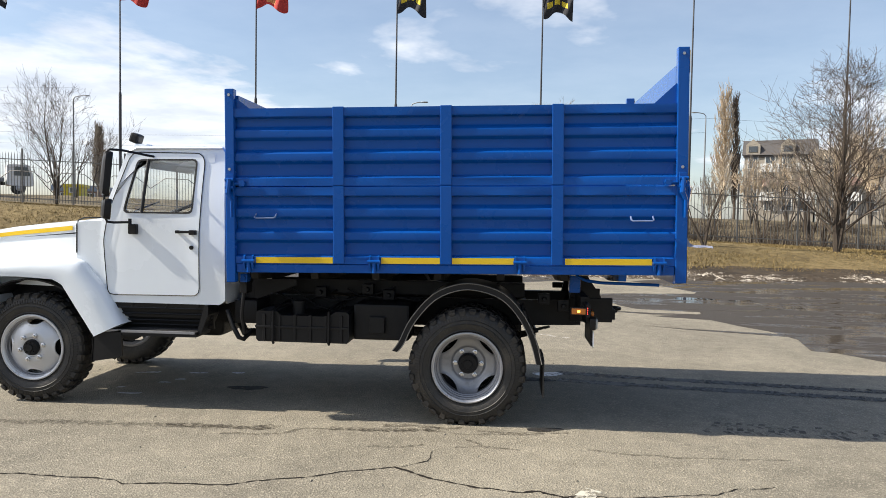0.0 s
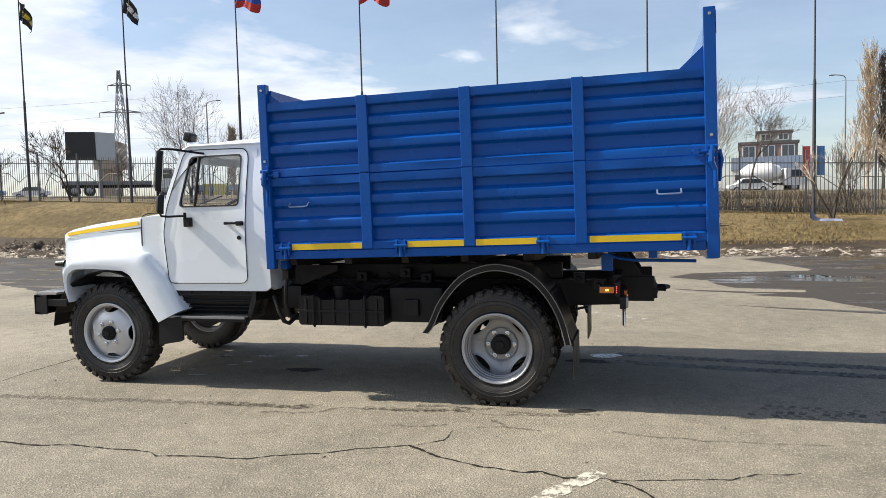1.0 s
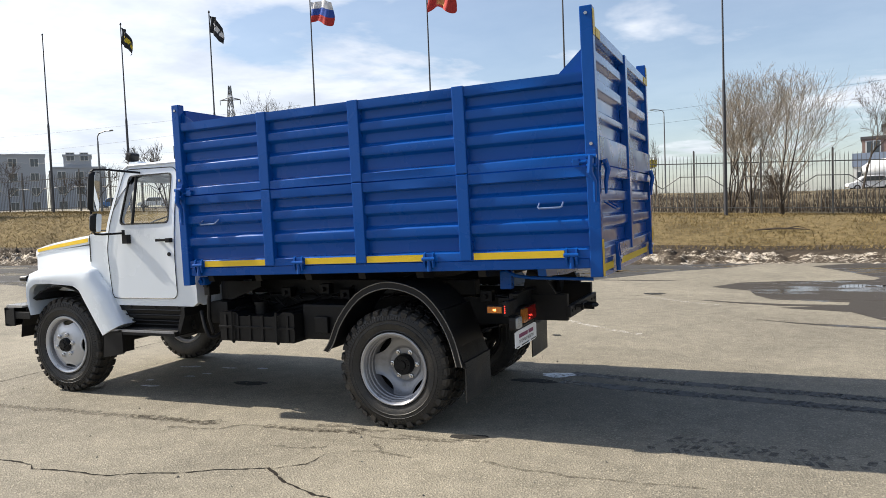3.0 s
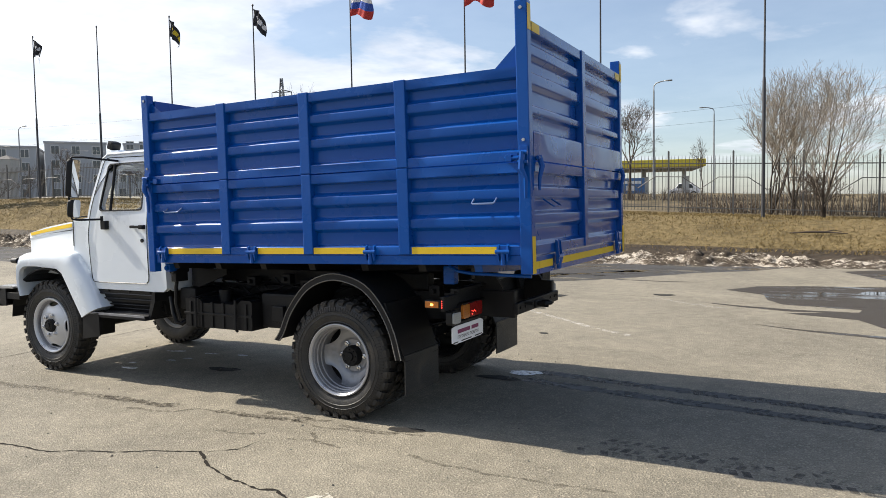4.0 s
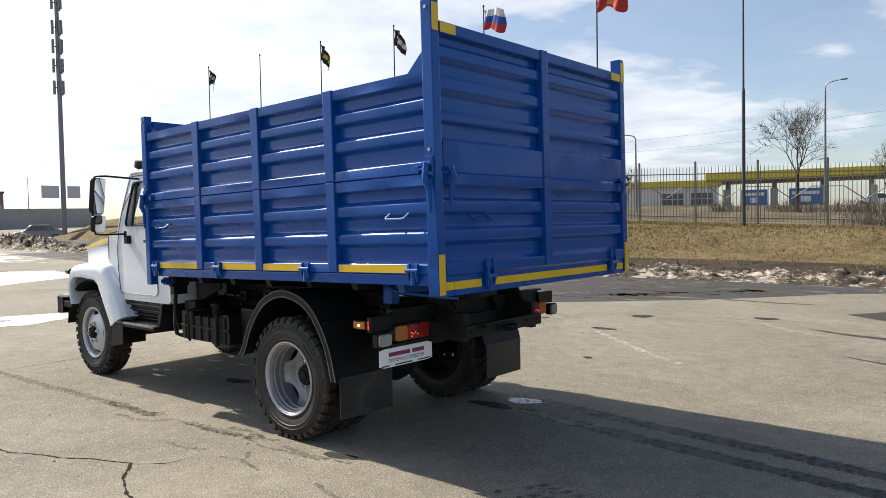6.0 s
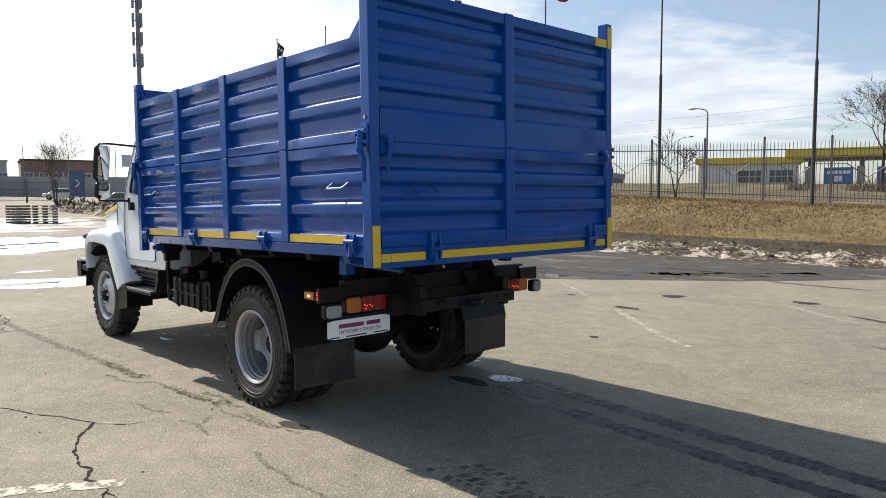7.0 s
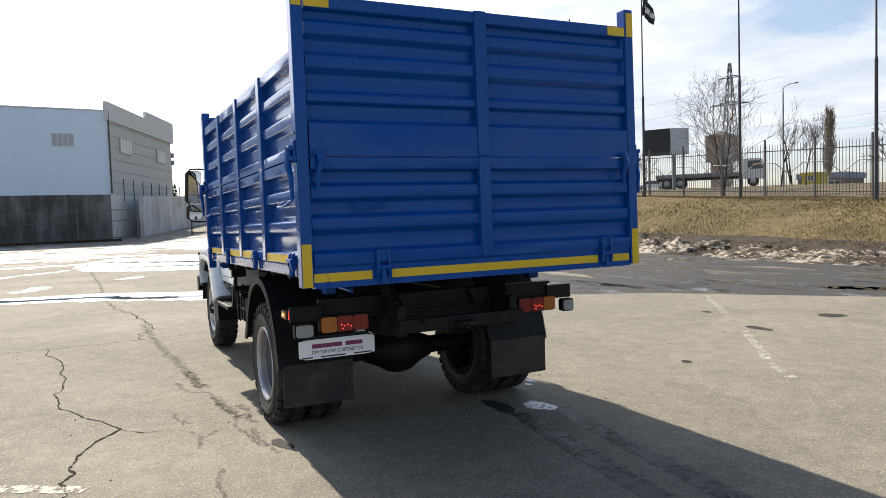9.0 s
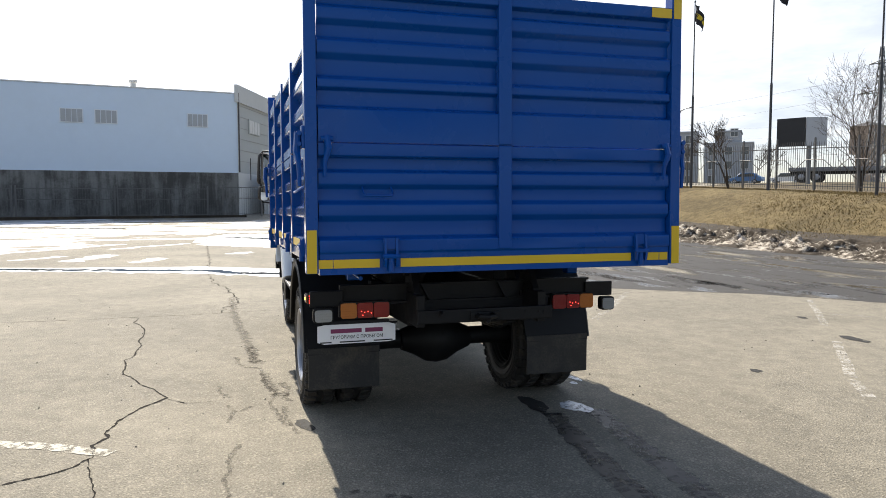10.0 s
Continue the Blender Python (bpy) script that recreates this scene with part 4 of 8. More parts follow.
# air filter, hoses and brackets behind the cab
bm = bmesh.new()
rod(bm, (-1.90, -0.62, 0.93), (-1.90, -0.62, 1.12), 0.10, seg=18)
rod(bm, (-1.90, -0.62, 1.12), (-1.90, -0.62, 1.16), 0.05, seg=14)
box(bm, -2.02, -1.82, -0.80, -0.45, 0.72, 0.92, 0.02)
part("air_filter", bm, BLACK, truck, smooth=40)
for pts, r in (([(-2.05, -0.88, 0.84), (-1.98, -0.92, 0.70), (-1.93, -0.93, 0.62), (-1.90, -0.90, 0.60), (-1.86, -0.80, 0.66)], 0.020), ([(-1.87, -0.95, 1.08), (-1.88, -0.97, 0.95), (-1.895, -0.96, 0.80), (-1.88, -0.93, 0.66)], 0.016), ([(-2.05, -0.60, 0.72), (-1.95, -0.72, 0.63), (-1.85, -0.75, 0.64)], 0.035)):
    bm = bmesh.new()
    tube(bm, pts, r, 8)
    part("hose", bm, BLACK, truck, smooth=60)
bm = bmesh.new()
box(bm, -1.90, -1.84, -1.00, -0.86, 1.00, 1.13, 0.006)
rod(bm, (-1.87, -1.02, 1.10), (-1.87, -0.84, 1.10), 0.028, seg=12)
tube(bm, [(-1.87, -0.95, 1.02), (-1.89, -0.95, 0.86), (-1.90, -0.93, 0.80)], 0.006, 6)
part("tilt_bracket", bm, BLACK, truck)
for s in (-1, 1):
    bm = bmesh.new()
    box(bm, -1.86, -1.80, *sorted((s * 1.02, s * 1.10)), 1.10, 1.17, 0.01)
    rod(bm, (-1.83, s * 0.98, 1.135), (-1.83, s * 1.12, 1.135), 0.020, seg=10)
    part("body_bracket", bm, BLUE, truck, "blue bracket under the body")

# air lines, valves and brackets seen between the frame and the body
rnd = random.Random(61)
for k in range(9):
    x0 = -1.75 + 0.13 * k
    z0 = rnd.uniform(0.90, 1.05)
    bm = bmesh.new()
    tube(bm, [(x0, -0.52, z0), (x0 + 0.12, -0.56, z0 - rnd.uniform(0.0, 0.10)), (x0 + 0.28, -0.54, z0 - rnd.uniform(0.02, 0.12)), (x0 + 0.42, -0.48, z0 + rnd.uniform(-0.05, 0.05))], rnd.uniform(0.007, 0.014), 6)
    part("air_line", bm, BLACK, truck, smooth=60)
for x, y, z, m in ((-1.32, -0.56, 0.985, BLACK), (-0.90, -0.58, 1.02, BLACK), (-0.72, -0.54, 0.97, BLACK), (0.62, -0.62, 0.98, BLACK), (0.78, -0.66, 0.93, BLACK)):
    bm = bmesh.new()
    box(bm, x - 0.05, x + 0.05, y - 0.04, y + 0.04, z - 0.045, z + 0.045, 0.01)
    rod(bm, (x, y - 0.04, z), (x, y - 0.075, z), 0.022, 0.016, 8)
    part("air_valve", bm, m, truck)
bm = bmesh.new()
prism(bm, [(-1.86, 0.92), (-1.50, 1.05), (-1.50, 1.10), (-1.88, 1.10)], -0.72, -0.70)
part("mounting_plate", bm, BLACK, truck)
# rear mudguards and flaps
ARC = [(-0.60, 0.585), (-0.545, 0.66), (-0.455, 0.845), (-0.285, 1.040), (-0.090, 1.128), (0.085, 1.132), (0.280, 1.066), (0.425, 0.922), (0.528, 0.735), (0.590, 0.515)]


def arc_ring(scale):
    return [(x * scale, 0.487 + (z - 0.487) * scale) for x, z in ARC]


def fine_arc(scale, n=30):
    p = [Vector(q) for q in arc_ring(scale)]
    out = []
    for i in range(n + 1):
        u = i / n * (len(p) - 1)
        k = min(int(u), len(p) - 2)
        s = u - k
        p0, p1, p2, p3 = p[max(0, k - 1)], p[k], p[k + 1], p[min(len(p) - 1, k + 2)]
        out.append(0.5 * (2 * p1 + (p2 - p0) * s + (2 * p0 - 5 * p1 + 4 * p2 - p3) * s * s + (3 * p1 - p0 - 3 * p2 + p3) * s ** 3))
    return out


for s in (-1, 1):
    bm = bmesh.new()
    outer, inner = fine_arc(1.0), fine_arc(0.985)
    rings = [[(a.x, s * 1.115, a.y), (a.x, s * 0.585, a.y), (b.x, s * 0.585, b.y), (b.x, s * 1.115, b.y)] for a, b in zip(outer, inner)]
    hull(bm, rings)
    lip = fine_arc(0.925)
    hull(bm, [[(a.x, s * 1.128, a.y), (a.x, s * 1.112, a.y), (b.x, s * 1.112, b.y), (b.x, s * 1.128, b.y)] for a, b in zip(outer, lip)])
    guard = part("rear_mudguard", bm, PLASTIC, truck, "black plastic mudguard over the twin wheels", 40)
    for ring_, nm in ((outer, "outer_bead"), (lip, "inner_bead")):
        bm = bmesh.new()
        tube(bm, [(q.x, s * 1.128, q.y) for q in ring_], 0.0045, 6)
        part(nm, bm, DUSTY, guard, "dusty rolled edge", 60)
    bm = bmesh.new()
    y0, y1 = sorted((s * 1.105, s * 0.58))
    prism(bm, [(0.43, 0.93), (0.45, 0.93), (0.612, 0.50), (0.592, 0.50)], y0, y1)
    part("flap_panel", bm, BLACK, guard)
    bm = bmesh.new()
    y0, y1 = sorted((s * 1.10, s * 0.585))
    prism(bm, [(0.600, y1), (0.600, y0), (0.610, y0), (0.614, (y0 + y1) / 2), (0.610, y1)], 0.245, 0.545, "z")
    part("mud_flap", bm, RUBBER, guard, "black rubber mud flap")

# rear beam, tow bar and lamps
bm = bmesh.new()
prism(bm, [(0.90, 0.90), (0.90, 1.035), (0.965, 1.035), (0.965, 1.02), (0.93, 1.02), (0.93, 0.915), (0.965, 0.915), (0.965, 0.90)], -0.92, 0.92)
for yy in (-0.28, 0.28):
    prism(bm, [(yy - 0.09, 1.03), (yy + 0.09, 1.03), (yy + 0.03, 0.92), (yy - 0.03, 0.92)], 0.965, 0.99, "x")
part("rear_beam", bm, BLACK, truck, "black channel beam across the frame")
bm = bmesh.new()
for yy in (-0.43, 0.43):
    box(bm, 0.85, 1.22, yy - 0.03, yy + 0.03, 0.77, 0.98, 0.008)
box(bm, 1.20, 1.245, -0.46, 0.50, 0.795, 0.885, 0.008)
box(bm, 1.18, 1.26, -0.10, 0.12, 0.805, 0.865, 0.01)
for yy in (-0.40, -0.30, 0.30, 0.40, 0.44):
    rod(bm, (1.244, yy, 0.845), (1.252, yy, 0.845), 0.012, seg=8)
tube(bm, [(1.25, -0.05, 0.84), (1.32, -0.05, 0.84), (1.35, 0.0, 0.84), (1.32, 0.05, 0.84), (1.25, 0.05, 0.84)], 0.018, 8)
rod(bm, (1.24, 0.0, 0.815), (1.33, 0.0, 0.815), 0.014, seg=8)
rod(bm, (1.24, -0.30, 0.87), (1.31, -0.30, 0.87), 0.012, seg=8)
part("tow_bar", bm, BLACK, truck, "black tow bar with drilled plates")
bm = bmesh.new()
box(bm, -4.20, -3.18, -0.42, 0.42, 0.58, 1.32, 0.05)
part("engine", bm, BLACK, truck)
for s in (-1, 1):
    bm = bmesh.new()
    prism(bm, [(-4.40, 0.72), (-3.12, 0.62), (-3.12, 1.25), (-4.40, 1.25)], *sorted((s * 0.55, s * 0.565)))
    part("inner_arch", bm, BLACK, truck)
for yy in (-0.43, 0.43):
    bm = bmesh.new()
    prism(bm, [(0.84, 0.94), (0.90, 1.17), (1.00, 1.17), (1.12, 0.99), (1.12, 0.94)], yy - 0.02, yy + 0.02)
    rod(bm, (0.95, yy - 0.05, 1.12), (0.95, yy + 0.05, 1.12), 0.035, seg=14)
    part("tipping_hinge", bm, BLACK, truck)
bm = bmesh.new()
tube(bm, [(0.86, -0.86, 1.20), (0.94, -0.88, 1.165), (1.06, -0.88, 1.150), (1.52, -0.88, 1.142)], 0.013, 8)
part("support_prop", bm, BLUE, truck, "blue prop rod under the body", 60)
for s in (-1, 1):
    bm = bmesh.new()
    box(bm, 0.81, 0.90, *sorted((s * 0.78, s * 0.86)), 1.06, 1.20, 0.01)
    part("body_bracket", bm, BLUE, truck)


def rounded_slab(bm, y0, y1, z0, z1, x0, x1, r=0.012):
    pts = shaped([(y0, z0), (y1, z0), (y1, z1), (y0, z1)], 24, r)
    prism(bm, pts, x0, x1, "x")


for s, order in ((-1, (AMBER, RED, RED)), (1, (RED, RED, AMBER))):
    lo, hi = (-0.925, -0.593) if s < 0 else (0.612, 0.940)
    bm = bmesh.new()
    rounded_slab(bm, lo - 0.006, hi + 0.006, 0.812, 0.926, 0.945, 0.985)
    lamp = part("tail_lamp", bm, PLASTIC, truck, "tail lamp with amber and lit red lenses")
    w = (hi - lo) / 3
    for k, mt in enumerate(order):
        bm = bmesh.new()
        rounded_slab(bm, lo + w * k + 0.002, lo + w * (k + 1) - 0.002, 0.818, 0.920, 0.985, 1.006)
        part("amber_lens" if mt is AMBER else "red_lens", bm, mt, lamp)
        for q in range(6):
            zz = 0.826 + 0.0165 * q
            bm = bmesh.new()
            box(bm, 1.0065, 1.0085, lo + w * k + 0.008, lo + w * (k + 1) - 0.008, zz, zz + 0.007)
            part("lens_ridge", bm, mt, lamp)
    bm = bmesh.new()
    rod(bm, (0, 0, 0), (0.004, 0, 0), 0.0042, seg=8)
    diode = part("lit_diode", bm, LIT_RED, lamp)
    for q, (dy, dz) in enumerate(((0, 0), (0.024, 0.005), (-0.021, 0.007), (0.046, -0.006), (-0.012, -0.019))):
        ob = diode if q == 0 else new("lit_diode", diode.data)
        ob.parent = lamp
        ob.location = (1.007, lo + w * 1.45 + dy, 0.856 + dz)
    # reversing lamp beside it, on a bracket
    a, b = (-1.105, -0.972) if s < 0 else (1.005, 1.115)
    bm = bmesh.new()
    rounded_slab(bm, a, b, 0.792, 0.892, 0.955, 1.00, 0.02)
    rev = part("reversing_lamp", bm, PLASTIC, truck, "square clear lamp beside the tail lamp")
    bm = bmesh.new()
    rounded_slab(bm, a + 0.01, b - 0.01, 0.802, 0.882, 1.00, 1.015, 0.018)
    for q in range(4):
        box(bm, 1.0145, 1.0175, a + 0.02, b - 0.02, 0.815 + 0.017 * q, 0.822 + 0.017 * q)
    part("lens", bm, LENS, rev)
    bm = bmesh.new()
    box(bm, 0.92, 0.955, *sorted((s * 0.90, s * 1.12)), 0.895, 1.00, 0.006)
    part("lamp_bracket", bm, BLACK, truck)
    # side marker
    bm = bmesh.new()
    y0, y1 = sorted((s * 1.10, s * 1.135))
    box(bm, 0.80, 0.93, y0, y1, 0.915, 0.975, 0.006)
    mk = part("side_marker", bm, PLASTIC, truck, "amber side marker lamp, lit")
    bm = bmesh.new()
    y0, y1 = sorted((s * 1.134, s * 1.142))
    box(bm, 0.808, 0.915, y0, y1, 0.922, 0.968, 0.003)
    part("amber_lens", bm, AMBER, mk)
    bm = bmesh.new()
    y0, y1 = sorted((s * 1.141, s * 1.146))
    box(bm, 0.852, 0.873, y0, y1, 0.938, 0.952)
    part("lit_diode", bm, LIT_AMBER, mk)
    bm = bmesh.new()
    for q in range(4):
        box(bm, 0.930, 0.936, *sorted((s * 1.110, s * 1.124)), 0.919 + 0.015 * q, 0.928 + 0.015 * q)
    part("red_diode", bm, LIT_RED, mk)

# plate
bm = bmesh.new()
rounded_slab(bm, -1.078, -0.550, 0.648, 0.778, 0.985, 0.990, 0.014)
plate = part("advertising_plate", bm, PLATE, truck, "white dealer's plate where a number plate would hang")
bm = bmesh.new()
box(bm, 0.972, 0.984, -1.04, -0.59, 0.66, 0.80, 0.003)
part("plate_bracket", bm, BLACK, truck)


def writing(text, y0, y1, z, height, x, material, parent):
    cu = bpy.data.curves.new("text", "FONT")
    cu.body, cu.size, cu.align_x, cu.align_y = text, 1.0, "CENTER", "CENTER"
    cu.offset = 0.011
    tmp = bpy.data.objects.new("text", cu)
    scene.collection.objects.link(tmp)
    dg = bpy.context.evaluated_depsgraph_get()
    me = bpy.data.meshes.new_from_object(tmp.evaluated_get(dg))
    bpy.data.objects.remove(tmp)
    bpy.data.curves.remove(cu)
    xs = [v.co.x for v in me.vertices]
    ys = [v.co.y for v in me.vertices]
    sx, sy = (y1 - y0) / (max(xs) - min(xs)), height / (max(ys) - min(ys))
    mx, my = (max(xs) + min(xs)) / 2, (max(ys) + min(ys)) / 2
    for v in me.vertices:
        v.co = (x, (y0 + y1) / 2 + (v.co.x - mx) * sx, z + (v.co.y - my) * sy)
    me.materials.append(material)
    ob = new("lettering", me)
    ob.parent = parent
    return ob


writing("ГРУЗОВИКИ С ПРОБЕГОМ", -0.990, -0.638, 0.693, 0.024, 0.9915, INK, plate)
bm = bmesh.new()
for a, b in ((-0.990, -0.782), (-0.758, -0.638)):
    box(bm, 0.990, 0.9915, a, b, 0.720, 0.748)
part("print_bar", bm, PLUM, plate, "plum bars of a printed trade name")
bm = bmesh.new()
for a, b in ((-1.06, -0.985), (-0.93, -0.76), (-0.70, -0.57)):
    box(bm, 0.990, 0.9915, a, b, 0.656, 0.664)
part("print_bar", bm, INK, plate)

# ---- cab ----
CW = 0.915


def cab_y(x, z):
    """Half-width of the cab's skin: a little bulged, drawn in above the belt line."""
    return CW + 0.012 * math.sin(math.pi * min(1, max(0, (z - 0.9) / 0.75))) - 0.055 * smooth01((z - 1.60) / 0.65) - 0.02 * smooth01((-2.95 - x) / 0.4)


def skin(s, off):
    return lambda x, z: (x, s * (cab_y(x, z) - off), z)


DOOR = [(-3.085, 0.952), (-2.300, 0.958), (-2.278, 1.0), (-2.280, 1.5), (-2.252, 2.10), (-2.285, 2.160), (-2.870, 2.165), (-2.915, 2.120), (-3.085, 1.640), (-3.122, 1.42)]
PANE = [(-2.950, 1.652), (-2.360, 1.654), (-2.345, 1.68), (-2.320, 2.085), (-2.335, 2.106), (-2.840, 2.100)]
for s in (-1, 1):
    bm = bmesh.new()
    outer = shaped(DOOR, 72, 0.04)
    # start both outlines at the same lower front corner
    inner = shaped(PANE, 72, 0.045)
    plate_with_hole(bm, outer, inner, skin(s, -0.006), skin(s, 0.035))
    door = part("door", bm, WHITE, truck, "white cab door, shut", 50)
    bm = bmesh.new()
    grow = [(x + (x + 2.63) * 0.018, z + (z - 1.88) * 0.028) for x, z in inner]
    plate_with_hole(bm, grow, [(x - (x + 2.63) * 0.025, z - (z - 1.88) * 0.03) for x, z in inner], skin(s, -0.010), skin(s, 0.010))
    part("window_seal", bm, SEAL, door)
    bm = bmesh.new()
    gv = [bm.verts.new(skin(s, 0.008)(x, z)) for x, z in inner]
    bm.faces.new(gv)
    pane = part("window_glass", bm, GLASS, door)
    pane.visible_shadow = False
    bm = bmesh.new()
    f = skin(s, -0.004)
    rod(bm, f(-2.790, 1.648), f(-2.748, 2.104), 0.014, seg=6)
    part("vent_bar", bm, SEAL, door)
    bm = bmesh.new()
    hx, hz = -2.40, 1.497
    yy = cab_y(hx, hz)
    box(bm, hx - 0.075, hx + 0.10, *sorted((s * (yy + 0.026), s * (yy + 0.042))), hz - 0.012, hz + 0.010, 0.005)
    box(bm, hx + 0.045, hx + 0.10, *sorted((s * yy, s * (yy + 0.045))), hz - 0.024, hz + 0.016, 0.006)
    box(bm, hx - 0.075, hx - 0.05, *sorted((s * yy, s * (yy + 0.04))), hz - 0.014, hz + 0.012, 0.004)
    part("door_handle", bm, PLASTIC, door, "black pull handle")
    bm = bmesh.new()
    rod(bm, (-2.345, s * cab_y(-2.345, 1.365), 1.365), (-2.345, s * (cab_y(-2.345, 1.365) + 0.012), 1.365), 0.018, seg=12)
    part("door_lock", bm, PLASTIC, door, "round black lock")
    bm = bmesh.new()
    line = [Vector(skin(s, -0.0068)(px, pz)) for px, pz in shaped(DOOR, 96, 0.04)]
    tube(bm, line + line[:1], 0.0042, 4)
    part("door_gap", bm, SEAL, door)
    # cab side: sill, rear quarter and pillar round the door
    bm = bmesh.new()
    SIDE = [(-3.075, 0.885), (-2.075, 0.885), (-2.055, 0.92), (-2.060, 1.5), (-2.085, 2.20), (-2.13, 2.225), (-2.86, 2.215), (-2.945, 2.165), (-3.14, 1.62), (-3.150, 1.42)]
    plate_with_hole(bm, shaped(SIDE, 72, 0.04), shaped(DOOR, 72, 0.04), skin(s, 0.0), skin(s, 0.05))
    part("cab_side", bm, WHITE, truck, "white cab side panel", 50)
    bm = bmesh.new()
    prism(bm, [(-2.22, 2.155), (-2.16, 2.155), (-2.165, 2.09), (-2.185, 2.075), (-2.215, 2.085)], *sorted((s * (cab_y(-2.2, 2.12) + 0.001), s * (cab_y(-2.2, 2.12) + 0.005))))
    part("vent_cover", bm, WHITE, truck)

# roof, rear wall and windscreen
bm = bmesh.new()
rings = []
for x, zc, hw in ((-2.965, 2.150, 0.80), (-2.93, 2.205, 0.835), (-2.86, 2.243, 0.850), (-2.70, 2.272, 0.855), (-2.40, 2.288, 0.855), (-2.20, 2.282, 0.855), (-2.11, 2.262, 0.85), (-2.068, 2.21, 0.84)):
    ring = []
    for q in np.linspace(-1, 1, 17):
        ring.append((x, q * hw * 1.012, zc - 0.065 * abs(q) ** 4 - 0.012 * q * q))
    for q in np.linspace(1, -1, 17):
        ring.append((x, q * hw * 0.98, min(zc - 0.095, 2.17)))
    rings.append(ring)
hull(bm, rings)
part("roof", bm, WHITE, truck, "white domed cab roof", 40)
bm = bmesh.new()
tube(bm, [(-2.10, -0.868, 2.205), (-2.85, -0.868, 2.20), (-2.95, -0.855, 2.155)], 0.012, 6)
part("roof_gutter", bm, WHITE, truck)
bm = bmesh.new()
tube(bm, [(-2.10, 0.868, 2.205), (-2.85, 0.868, 2.20), (-2.95, 0.855, 2.155)], 0.012, 6)
part("roof_gutter", bm, WHITE, truck)


def back(off):
    return lambda y, z: (-2.062 - 0.018 * smooth01((z - 1.5) / 0.7) - off, y, z)


bm = bmesh.new()
plate_with_hole(bm, shaped([(-0.90, 0.89), (0.90, 0.89), (0.905, 1.5), (0.855, 2.2), (-0.855, 2.2), (-0.905, 1.5)], 64, 0.05), shaped([(-0.62, 1.66), (0.0, 1.66), (0.62, 1.66), (0.60, 2.05), (0.0, 2.05), (-0.60, 2.05)], 64, 0.05), back(0.0), back(0.04))
part("cab_rear_wall", bm, WHITE, truck, "white rear wall of the cab", 50)
bm = bmesh.new()
bm.faces.new([bm.verts.new(back(0.02)(y, z)) for y, z in ((-0.62, 1.66), (0.62, 1.66), (0.60, 2.05), (-0.60, 2.05))])
part("rear_window", bm, GLASS, truck).visible_shadow = False


def screen(off):
    return lambda y, z: (-3.185 + (z - 1.60) * 0.405 + 0.07 * (y / 0.8) ** 2 - off, y, z)


bm = bmesh.new()
plate_with_hole(bm, shaped([(-0.885, 1.575), (0.885, 1.575), (0.815, 2.165), (-0.815, 2.165)], 64, 0.04), shaped([(-0.80, 1.655), (0.80, 1.655), (0.745, 2.105), (-0.745, 2.105)], 64, 0.06), screen(0.0), screen(-0.05))
part("windscreen_frame", bm, WHITE, truck, "", 50)
bm = bmesh.new()
g = shaped([(-0.80, 1.655), (0.80, 1.655), (0.745, 2.105), (-0.745, 2.105)], 64, 0.06)
c = bm.verts.new(screen(-0.02)(0, 1.88))
vs = [bm.verts.new(screen(-0.02)(y, z)) for y, z in g]
for i in range(64):
    bm.faces.new((c, vs[i], vs[(i + 1) % 64]))
part("windscreen", bm, GLASS, truck, "", 60).visible_shadow = False
bm = bmesh.new()
for yy in (-0.45, 0.25):
    tube(bm, [screen(0.03)(yy, 1.60), screen(0.02)(yy + 0.20, 1.68), screen(0.015)(yy + 0.55, 1.76)], 0.008, 6)
part("wiper", bm, PLASTIC, truck)
# floor, firewall, seats, dash and steering wheel inside
bm = bmesh.new()
box(bm, -3.12, -2.08, -0.86, 0.86, 0.885, 0.92, 0.01)
box(bm, -3.14, -3.09, -0.84, 0.84, 0.70, 1.60, 0.01)
part("cab_floor", bm, PLASTIC, truck)
bm = bmesh.new()
prism(bm, [(-3.12, 1.35), (-3.12, 1.62), (-3.02, 1.635), (-2.82, 1.58), (-2.80, 1.45), (-2.90, 1.36)], -0.83, 0.83)
part("dashboard", bm, PLASTIC, truck, "black dashboard")
for y0, y1 in ((-0.78, -0.24), (-0.12, 0.78)):
    bm = bmesh.new()
    box(bm, -2.62, -2.14, y0, y1, 1.14, 1.30, 0.05)
    part("seat", bm, SEATCLOTH, truck)
    bm = bmesh.new()
    prism(bm, [(-2.26, 1.28), (-2.13, 1.28), (-2.10, 1.66), (-2.18, 1.70), (-2.23, 1.65)], y0, y1)
    part("seat_back", bm, SEATCLOTH, truck)
bm = bmesh.new()
M = Matrix.Translation((-2.66, -0.45, 1.64)) @ Matrix.Rotation(radians(-28), 4, "Y")
lathe(bm, [(0.215 + 0.015 * math.cos(a), 0.015 * math.sin(a)) for a in np.linspace(0, 2 * math.pi, 9)], (0, 0, 0), 36, "z")
for a in (0.5, 2.6, 4.7):
    rod(bm, (0, 0, -0.02), (0.21 * math.cos(a), 0.21 * math.sin(a), 0), 0.012, seg=6)
rod(bm, (0, 0, -0.40), (0, 0, 0.0), 0.03, 0.05, 12)
bmesh.ops.transform(bm, matrix=M, verts=bm.verts)
part("steering_wheel", bm, PLASTIC, truck, "black steering wheel", 40)
